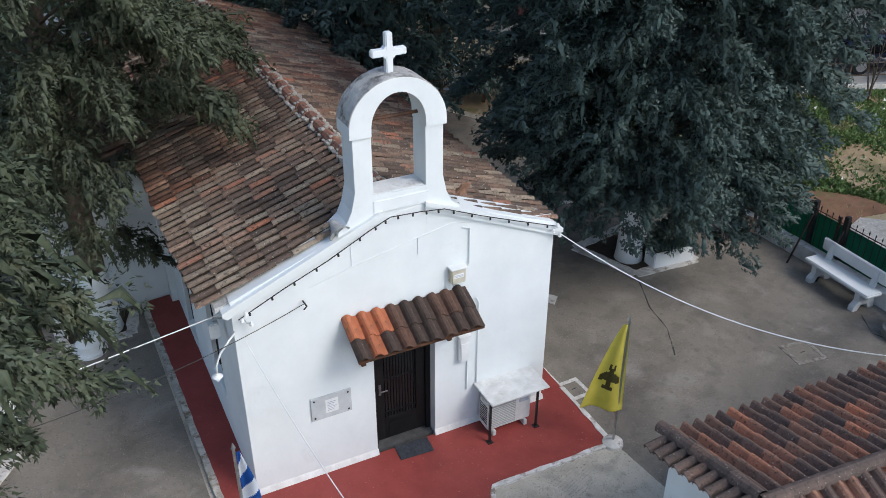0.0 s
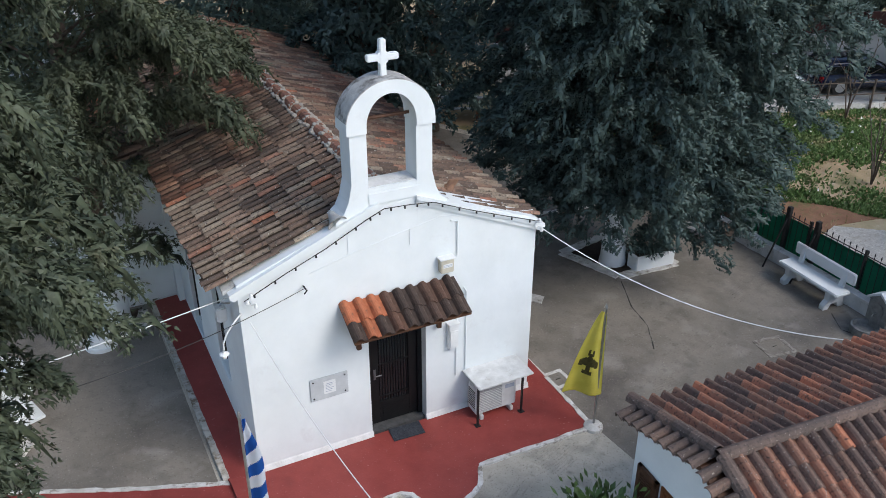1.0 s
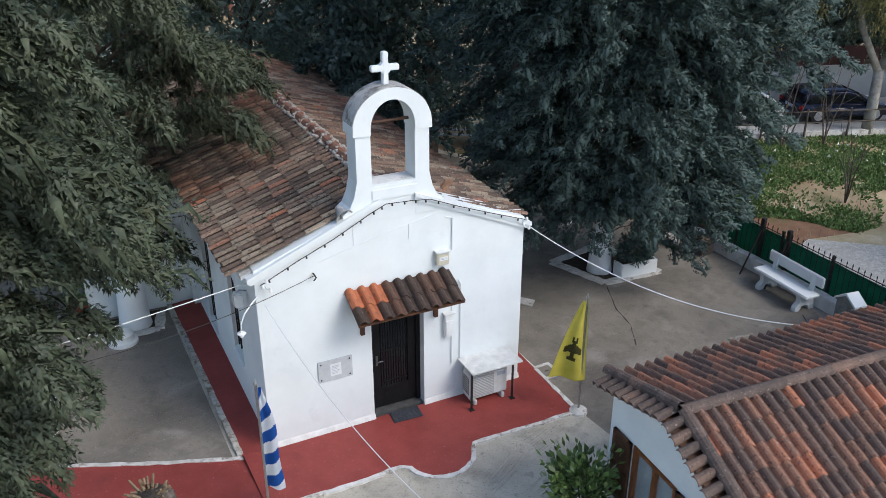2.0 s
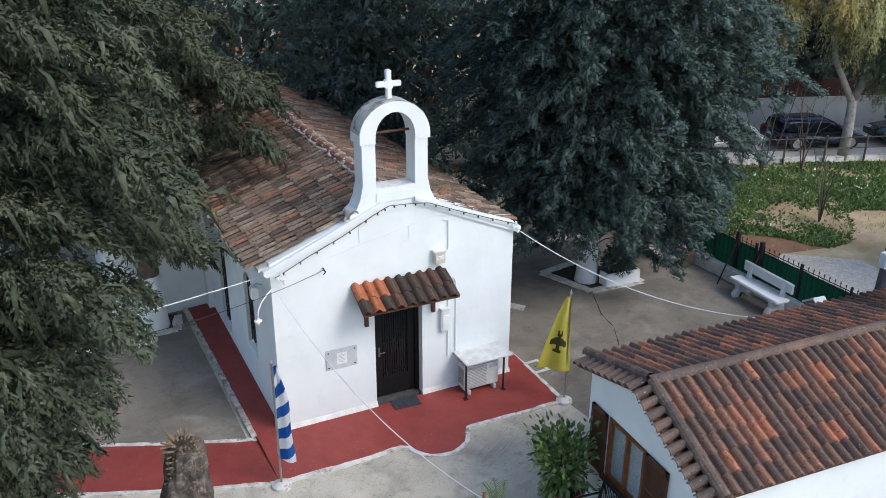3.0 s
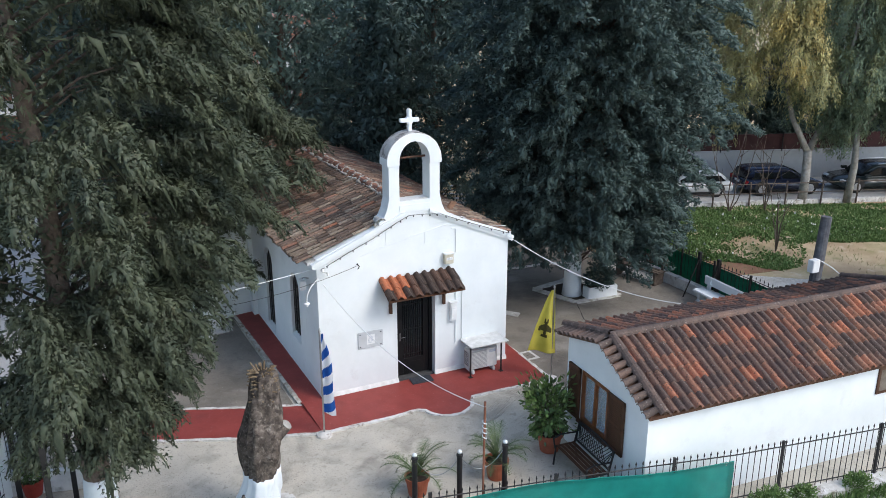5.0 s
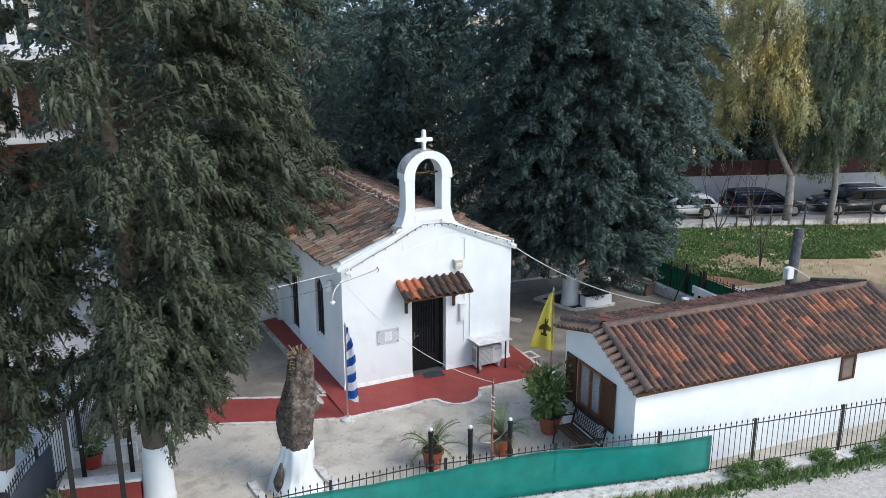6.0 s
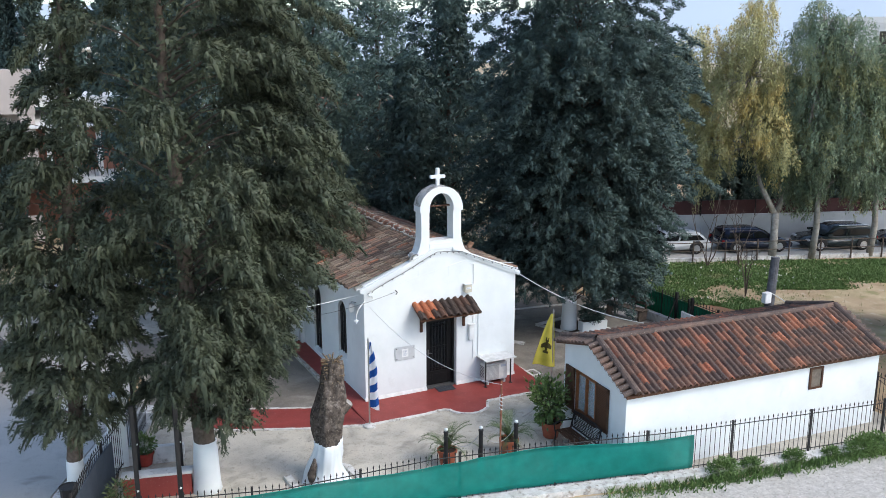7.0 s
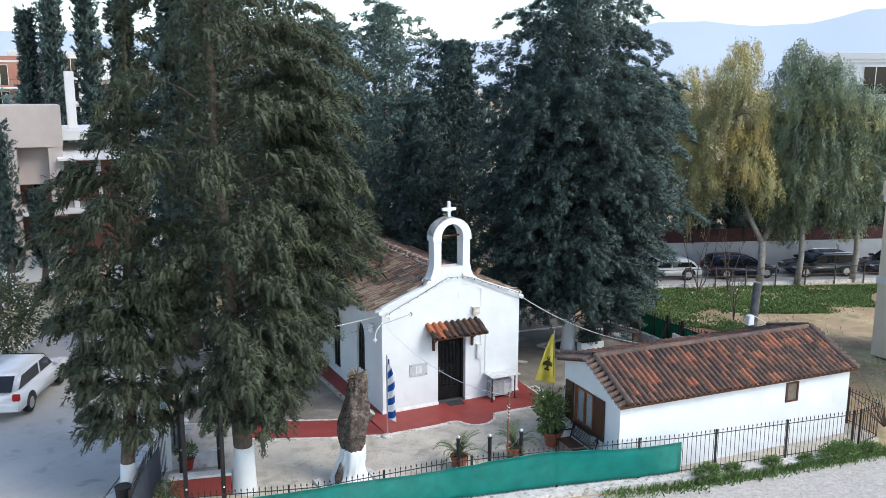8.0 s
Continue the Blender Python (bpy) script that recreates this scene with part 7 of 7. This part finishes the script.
car(-12.15, 6.7, 68, carpaint("white_car_paint", (0.68, 0.69, 0.7)), 4.2, 1.4, 1.72, "white hatchback parked on the street")
for x, y, turn, c, L, H, lab, rl, wg in ((18.0, 11.1, 160.5, (0.5, 0.52, 0.52), 3.6, 1.08, "silver saloon car parked along the back road", False, False), (22.0, 9.7, -19.5, (0.012, 0.018, 0.04), 3.6, 1.15, "dark blue estate car parked along the back road", False, True),
                              (26.1, 8.15, 160.5, (0.02, 0.03, 0.03), 3.7, 1.22, "dark green car with roof rails on the back road", True, True), (30.3, 6.75, 160.5, (0.015, 0.015, 0.018), 3.7, 1.15, "black car parked along the back road", False, True)):
    car(x, y, turn, carpaint("car_paint_" + lab.split()[0], c), L, H, 1.72, lab, rl, wg)
car(7.2, 27.0, -26, carpaint("navy_car_paint", (0.01, 0.012, 0.03)), 4.3, 1.5, 1.75, "dark car parked behind the grove", False, True)

# ---- back road: wall, screen, field fence ----
GREYWALL = surf("grey_render", (0.33, 0.35, 0.37), (0.44, 0.46, 0.48), 0.8, 0.9, 0.2, 20, dirt=((0.25, 0.25, 0.24), 0.6, 0.55, 0.75))
MAROON = surf("maroon_screen", (0.045, 0.018, 0.02), (0.075, 0.03, 0.03), 2, 0.8, 0.3, 40)
dr = Vector((48.0, -16.8)).normalized()
nr = Vector((-dr.y, dr.x))
rw = lambda s, off: tuple(Vector((12.0, 13.4)) + dr * s + nr * off)
slab("road_wall", [rw(-2, 2.1), rw(55, 2.1), rw(55, 2.35), rw(-2, 2.35)], GZ - 0.3, GZ + 1.37, GREYWALL, "light grey rendered wall along the back road", "wall")
slab("wall_screen", [rw(-2, 2.15), rw(55, 2.15), rw(55, 2.2), rw(-2, 2.2)], GZ + 1.37, GZ + 2.1, MAROON, "maroon mesh screen on top of the wall", "screen")
for s in range(0, 54, 3):
    p = rw(s, 2.1)
    part("post", rod([(p[0], p[1], GZ + 1.3), (p[0], p[1], GZ + 2.2)], 0.03, 6), BLACK, bpy.data.objects["wall_screen"])
fieldf = thing("field_fence", 0, 0, GZ)
tagged(fieldf, "rusty post and rail fence along the field", "fence")
for s in np.arange(2, 44, 1.6):
    p = rw(s, -2.25)
    part("post", rod([(p[0], p[1], -0.1), (p[0], p[1], 0.95)], 0.04, 6), BARK, fieldf)
for z in (0.45, 0.85):
    part("rail", rod([(*rw(2, -2.25), z), (*rw(44, -2.25), z)], 0.022, 6), BARK, fieldf)
strip("road_kerb", [rw(-1, -2.1), rw(46, -2.1)], 0.2, GZ - 0.2, GZ + 0.1, KERB, "pale concrete road kerb")

# ---- the field ----


def tufts(seed, n, region, size, wide, zb, lean=0.35):
    rg = np.random.default_rng(seed)
    p = region(rg, n)
    k = size * rg.uniform(0.5, 1.5, (len(p), 1))
    d = unit(np.concatenate([rg.normal(0, lean, (len(p), 2)), np.ones((len(p), 1))], 1))
    s = unit(np.cross(d, rg.normal(0, 1, (len(p), 3))))
    p = np.concatenate([p, np.full((len(p), 1), zb)], 1)
    v = np.stack([p - s * k * wide, p + s * k * wide, p + d * k], 1).reshape(-1, 3)
    return array_mesh("blades", v, np.arange(len(v)).reshape(-1, 3))


def patchy(x0, y0, x1, y1, keep, scale=0.35, thr=0.0):
    def f(rg, n):
        p = rg.uniform((x0, y0), (x1, y1), (n * 3, 2))
        ok = np.array([keep(a, b) and noise.noise((a * scale, b * scale, 2.0)) + 0.6 * noise.noise((a * 1.3, b * 1.3, 5.0)) + e > thr for (a, b), e in zip(p, rg.normal(0, 0.28, len(p)))])
        return p[ok][:n]
    return f


FIELD = lambda x, y: x > 10.6 and (y - 9.0) < -0.42 * (x - 18.2) and not (y < 2.2 - (x - 10.6) * 0.05 and x < 15.5)
GREENER = lambda x, y: FIELD(x, y) and y > 2.6 + max(0.0, x - 17.0) * 0.1 + 2.4 * noise.noise((x * 0.45, y * 0.45, 9.0))
tagged(part("field_grass", tufts(1, 70000, patchy(10.5, 0, 27, 13, GREENER, thr=-0.2), 0.09, 0.34, GZ - 0.1, 0.8), GRASS), "patchy green weeds and grass on the field", "grass", kind="stuff")
tagged(part("dry_grass", tufts(2, 6000, patchy(10.5, -8, 34, 13, lambda x, y: FIELD(x, y) or x > 14, scale=0.5, thr=0.08), 0.09, 0.12, GZ - 0.1), surf("straw_blade", (0.3, 0.26, 0.12), (0.45, 0.38, 0.2), 2, 0.8, 0, 10, dirt=((0.24, 0.28, 0.1), 0.6, 0.5, 0.62), tint=0.3, island=True)), "dry straw-coloured grass on the field", "grass", kind="stuff")
tagged(part("field_flowers", tufts(3, 90, patchy(12, 3, 22, 10, FIELD, thr=0.1), 0.07, 0.5, GZ + 0.05), surf("white_petal", (0.6, 0.6, 0.55), (0.75, 0.75, 0.7), 3, 0.8, 0, 10)), "small white wild flowers in the grass", "flowers", kind="stuff")
weed_line = lambda rg, n: np.array([(x + rg.normal(0, 0.12), y - 0.38 + rg.normal(0, 0.14)) for x, y in (lambda u: np.stack([np.interp(u, [0, 1], [-1.0, 9.6]), np.interp(u, [0, 0.35, 0.6, 1], [-6.2, -7.1, -7.5, -8.0])], 1))(0.15 + 0.85 * rg.random(n) ** 0.8)])
tagged(part("fence_weeds", tufts(4, 4500, weed_line, 0.13, 0.12, GZ - 0.05, 0.5), GRASS), "green weeds along the foot of the fence", "weeds", kind="stuff")
for k, (x, y, r) in enumerate(((3.6, -7.35, 0.34), (4.4, -7.4, 0.22), (5.6, -7.6, 0.25), (7.4, -8.05, 0.42), (7.9, -8.0, 0.36), (8.6, -8.2, 0.3), (6.6, -7.8, 0.2))):
    w = thing("weed_clump", x, y, GZ - 0.05)
    tagged(w, "leafy green weed clump at the fence foot", "weeds", "weed clumps along the fence")
    part("foliage", leaf_cloud(70 + k, int(1900 * r / 0.3), ball_pos((r * 1.3, r * 0.8, r * 0.7), (0, 0, r * 0.45)), 0.065, 0.2), GRASS, w)
slab("gravel_patch", [(10.4, -2.4), (10.6, 1.6), (12.6, 2.3), (14.2, 1.0), (13.6, -1.5)], GZ - 0.3, GZ - 0.085, GRAVEL, "pale gravel patch beyond the fence", "gravel")
slab("clay_patch", [(10.5, 1.7), (10.4, 5.2), (12.2, 4.6), (14.5, 2.0), (12.7, 2.3)], GZ - 0.3, GZ - 0.09, surf("red_earth", (0.2, 0.1, 0.055), (0.32, 0.17, 0.1), 2, 0.95, 0.6, 20, dirt=((0.12, 0.14, 0.05), 1.2, 0.56, 0.7)), "reddish bare earth beyond the fence", "earth")
pst = thing("wooden_pole", 9.98, -2.55, GZ, 0)
tagged(pst, "thick weathered grey wooden pole with a meter box", "pole")
part("shaft", rod([(-0.12, 0, -0.2), (-0.02, 0, 1.5), (0.1, 0, 3.42)], [0.16, 0.145, 0.13], 14), surf("grey_timber", (0.06, 0.06, 0.065), (0.14, 0.14, 0.15), 6, 0.9, 0.6, 25), pst)
part("meter_box", boxes((-0.38, -0.2, 2.05, -0.13, -0.02, 2.38), bevel=0.015), WPLASTIC, pst, "white meter box")
part("cable", rod([(-0.1, -0.18, 2.34), (0.3, -0.25, 2.1), (0.75, -0.3, 1.75), (1.3, -0.3, 1.6)], 0.012, 5), WPLASTIC, pst)


def bare_sapling(x, y, h, seed):
    t = thing("bare_sapling", x, y, GZ - 0.1)
    tagged(t, "thin leafless sapling in the field", "tree", "leafless saplings")
    rg = random.Random(seed)
    for i in range(4):
        a = rg.uniform(0, 6.28)
        p, pts = Vector((0, 0, 0)), [Vector((0, 0, 0))]
        d = Vector((math.cos(a) * 0.35, math.sin(a) * 0.35, 1)).normalized()
        for k in range(6):
            d = (d + Vector((rg.uniform(-0.2, 0.2), rg.uniform(-0.2, 0.2), 0.05))).normalized()
            p = p + d * h / 6
            pts.append(p)
        part("stem", rod(pts, [0.03 * (1 - 0.8 * k / 6) for k in range(7)], 5), BARK, t)
        for k in range(2, 6):
            e = Vector((rg.uniform(-1, 1), rg.uniform(-1, 1), 0.8)).normalized()
            part("twig", rod([pts[k], pts[k] + e * h * 0.14, pts[k] + e * h * 0.26 + Vector((0, 0, 0.05))], [0.012, 0.008, 0.004], 4), BARK, t)
    return t


bare_sapling(15.55, 3.65, 2.2, 1)
bare_sapling(17.8, 8.2, 3.4, 2)
bare_sapling(19.2, 7.65, 2.9, 3)
thorn = thing("thorny_shrub", 10.6, -7.2, GZ)
tagged(thorn, "sparse shrub with bare twigs and small leaves", "shrub")
rg7 = random.Random(7)
for i in range(16):
    a = rg7.uniform(0, 6.28)
    e = Vector((math.cos(a), math.sin(a), rg7.uniform(0.6, 1.6))).normalized()
    q = Vector((0, 0, 0)) + e * rg7.uniform(1.0, 2.1)
    part("stem", rod([(0, 0, 0), e * 0.7 + Vector((0, 0, 0.1)), q], [0.02, 0.013, 0.005], 5), BARK, thorn)
part("foliage", leaf_cloud(90, 500, ball_pos((1.2, 1.0, 0.9), (0, 0, 1.3)), 0.08, 0.2), GRASS, thorn)

# ---- buildings ----
BEIGEW = surf("beige_render", (0.58, 0.5, 0.38), (0.7, 0.61, 0.47), 0.7, 0.9, 0.2, 20)
PINKW = surf("pale_stucco", (0.42, 0.37, 0.34), (0.52, 0.46, 0.42), 0.5, 0.9, 0.2, 20)
TERRAW = surf("brick_red_render", (0.3, 0.14, 0.1), (0.4, 0.2, 0.15), 0.6, 0.9, 0.2, 20)
DUSTYW = surf("dusty_pink_render", (0.36, 0.25, 0.18), (0.46, 0.33, 0.25), 0.6, 0.9, 0.2, 20)
PALEW = surf("white_render", (0.6, 0.6, 0.58), (0.7, 0.7, 0.68), 0.5, 0.9, 0.15, 20)


def house(name, x, y, turn, w, d, floors, fh, wall_mat, label, cols, balcony=True, shut=None):
    """A plain flat-roofed block with openings, balconies and a parapet; its front faces -y before the turn."""
    t = thing(name, x, y, GZ, turn)
    tagged(t, label, "building")
    H = floors * fh
    wl = part("wall", boxes((0, 0, 0, w, d, H)), wall_mat, t)
    part("parapet", boxes((-0.1, -0.1, H, w + 0.1, d + 0.1, H + 0.5)), wall_mat, t)
    for f in range(floors):
        part("floor_band", boxes((-0.05, -0.06, f * fh + fh - 0.25, w + 0.05, 0.02, f * fh + fh)), PALEW, t)
        for c in range(cols):
            x0 = w * (c + 0.25) / cols
            x1 = w * (c + 0.75) / cols
            z0, z1 = f * fh + (0.2 if balcony else 0.9), f * fh + fh - 0.6
            wdw = part("window", boxes((x0, -0.03, z0, x1, 0.03, z1)), DARKGLASS, t)
            part("window_frame", boxes((x0 - 0.06, -0.05, z0, x0, 0.04, z1), (x1, -0.05, z0, x1 + 0.06, 0.04, z1), (x0 - 0.06, -0.05, z1, x1 + 0.06, 0.04, z1 + 0.06), ((x0 + x1) / 2 - 0.03, -0.045, z0, (x0 + x1) / 2 + 0.03, 0.04, z1)), PALEW, wdw)
            if shut:
                part("shutter", boxes((x1 + 0.06, -0.07, z0, x1 + 0.06 + (x1 - x0) * 0.5, -0.02, z1)), shut, wdw)
        if balcony and f:
            part("balcony", boxes((-0.1, -1.4, f * fh - 0.2, w + 0.1, -0.07, f * fh)), PALEW, t)
            rail = part("balcony_rail", boxes((-0.1, -1.4, f * fh + 0.9, w + 0.1, -1.35, f * fh + 0.95)), BLACK, t)
            for i in range(int(w / 0.35)):
                part("baluster", boxes((i * 0.35, -1.39, f * fh, i * 0.35 + 0.03, -1.36, f * fh + 0.9)), BLACK, rail)
    return t


def porch_house():
    t = thing("street_building", -11.0, 27.5, GZ, 0)
    tagged(t, "beige two-storey building with recessed balcony and canopy", "building")
    part("wall", boxes((-12, 0, 0, -1.4, 12, 8.6)), PINKW, t)
    part("corner_tower", boxes((-1.4, -0.4, 0, 1.4, 0.0, 1.4), (-1.4, -0.4, 0, -0.7, 3.0, 8.7), (-0.7, 0.4, 4.6, 1.5, 3.0, 8.7), (0.8, -0.4, 2.9, 1.5, 0.2, 8.7)), PINKW, t)
    part("tower_top", boxes((-1.4, -0.45, 6.6, 1.55, 3.2, 8.8), bevel=0.03), PINKW, t)
    part("balcony", boxes((-0.7, -0.5, 3.0, 5.5, 3.2, 3.3), bevel=0.02), PALEW, t)
    part("rear_wall", boxes((-0.7, 2.6, 0, 6.0, 3.0, 6.4)), TERRAW, t)
    part("canopy", prism(bmesh.new(), [(-0.9, 5.9), (3.4, 6.5), (3.4, 6.6), (-0.9, 6.0)], 1.2, 6.0, SIDEWAYS), PALEW, t, "pale corrugated canopy")
    part("roof_slab", boxes((1.4, 0.4, 6.9, 6.5, 8.0, 7.4), bevel=0.02), PALEW, t)
    for i in range(4):
        part("column", boxes((1.9 + i * 1.2, -0.2, 3.3, 2.15 + i * 1.2, 0.05, 6.1)), PALEW, t)
    for i in range(14):
        part("baluster", boxes((1.5 + i * 0.32, -0.42, 3.3, 1.53 + i * 0.32, -0.39, 4.2)), BLACK, t)
    part("chimney", boxes((2.0, 2.5, 7.4, 2.5, 3.0, 10.6), bevel=0.02), PALEW, t, "tall white chimney")
    part("window", boxes((0.0, 2.55, 4.2, 0.6, 2.59, 5.4)), DARKGLASS, t)
    for i in range(3):
        wd = part("window", boxes((-4.8 - i * 2.6, -0.03, 4.3, -3.2 - i * 2.6, 0.03, 6.3)), DARKGLASS, t)
        part("window_frame", boxes((-4.9 - i * 2.6, -0.06, 4.2, -3.1 - i * 2.6, -0.035, 4.3), (-4.9 - i * 2.6, -0.06, 6.3, -3.1 - i * 2.6, -0.035, 6.4)), PALEW, wd)
    part("awning", prism(bmesh.new(), [(-1.6, 3.1), (0, 3.6), (0, 3.65), (-1.6, 3.15)], -7, -2.6, SIDEWAYS), PALEW, t)
    part("garden_wall", boxes((-12, -3.2, 0, 0.5, -3.0, 1.3)), PALEW, t)
    return t


porch_house()
house("far_house", 6.5, 41.0, -20, 11, 9, 2, 3.0, TERRAW, "reddish two-storey house behind the grove", 4, True, PALEW)
house("far_house", -6.0, 44.0, -15, 9, 9, 2, 3.1, PALEW, "white house behind the grove", 3)
house("far_house", 44.0, 21.0, -30, 14, 9, 2, 3.0, DUSTYW, "low dusty pink house behind the eucalyptus", 5)
house("far_house", 47.0, 28.0, -38, 18, 10, 4, 3.0, PALEW, "white apartment block in the distance", 5)
house("far_house", -28.0, 95.0, 0, 20, 10, 4, 3.2, TERRAW, "distant brick red apartment block", 6)
house("far_house", -12.0, 120.0, 0, 20, 10, 4, 3.6, PALEW, "distant pale apartment block", 6)
house("corner_house", 16.35, -2.4, -90, 9, 3, 2, 3.0, BEIGEW, "beige rendered building beside the lot", 2, False)

# hedges and far woods
bush = thing("flowering_bush", -12.6, 11.6, GZ)
tagged(bush, "big bush with white blossom by the street", "bush")
part("stem", rod([(0, 0, 0), (0.05, 0, 1.0)], 0.06, 6), BARK, bush)
part("foliage", leaf_cloud(77, 5000, ball_pos((1.5, 1.3, 1.5), (0, 0, 1.6)), 0.16, 0.25), LEAF, bush)
part("blossom", leaf_cloud(78, 650, lambda rg, n: (lambda d: (np.array((0, 0, 1.6)) + d * np.array((1.55, 1.35, 1.55)), d))(unit(rg.normal(0, 1, (n, 3)))), 0.08, 0.5), FWHITE, bush, "white blossom")
woods = []
rgw = np.random.default_rng(12)
for k in range(46):
    a = math.radians(rgw.uniform(-8, 75))
    dist = rgw.uniform(62, 130)
    c = np.array([-11.5 + dist * math.sin(a), -22.4 + dist * math.cos(a), 0])
    r = rgw.uniform(2.5, 4.5)
    n = 900
    d = unit(rgw.normal(0, 1, (n, 3)))
    p = c + np.array([0, 0, r * 1.2]) + d * rgw.uniform(0.5, 1.0, (n, 1)) * np.array([r, r, r * 1.25])
    s = unit(rgw.normal(0, 1, (n, 3)))
    e = unit(np.cross(d, s))
    woods.append(np.stack([p - s * 0.35, p + s * 0.35, p + e * 0.7], 1).reshape(-1, 3))
wv = np.concatenate(woods)
tagged(part("far_woods", array_mesh("far_woods", wv, np.arange(len(wv)).reshape(-1, 3)), LEAF_PINE), "distant dark green tree tops", "woods", kind="stuff")
hill = bmesh.new()
# distance haze painted into the ridge: pale blue base and a faint glow
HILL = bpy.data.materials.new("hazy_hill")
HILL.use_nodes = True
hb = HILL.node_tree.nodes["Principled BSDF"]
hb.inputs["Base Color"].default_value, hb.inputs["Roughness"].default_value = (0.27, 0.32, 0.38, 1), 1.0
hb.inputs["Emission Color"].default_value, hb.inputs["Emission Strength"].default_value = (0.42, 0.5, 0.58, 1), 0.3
prev = None
for i in range(121):
    a = math.radians(-60 + i * 1.5)
    d = 2600
    b = math.degrees(a)
    h = 150 + 18 * noise.noise((i * 0.4, 4, 0)) + 60 * noise.noise((i * 0.09, 1, 0)) * (abs(b - 46) > 14) + 45 * math.exp(-((b - 42) / 5) ** 2) + 70 * math.exp(-((b - 54) / 5) ** 2)
    x, y = d * math.sin(a), d * math.cos(a)
    cur = [hill.verts.new((x * 0.8, y * 0.8, -20)), hill.verts.new((x, y, max(20, h))), hill.verts.new((x * 1.3, y * 1.3, -20))]
    if prev:
        hill.faces.new((prev[0], cur[0], cur[1], prev[1]))
        hill.faces.new((prev[1], cur[1], cur[2], prev[2]))
    prev = cur
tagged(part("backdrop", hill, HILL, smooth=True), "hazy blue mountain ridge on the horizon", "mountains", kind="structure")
# corrugated sheets and rail behind the chapel
pile = thing("corrugated_sheets", 7.5, 13.0, GZ, -30)
tagged(pile, "stack of pale corrugated sheets under the trees", "sheets")
for i in range(5):
    part("sheet", boxes((-1.0, i * 0.28, 0.35 + i * 0.1, 1.0, 0.2 + i * 0.28, 0.38 + i * 0.1)), STEEL, pile)
part("trestle", boxes((-0.9, 0.0, 0, -0.8, 1.3, 0.36), (0.8, 0.0, 0, 0.9, 1.3, 0.36)), WOOD, pile)
iron_fence("iron_fence", [(-2.0, 17.5), (4.0, 16.5), (8.5, 14.5)], GZ, 1.1, 0.16, "dark iron fence behind the chapel")
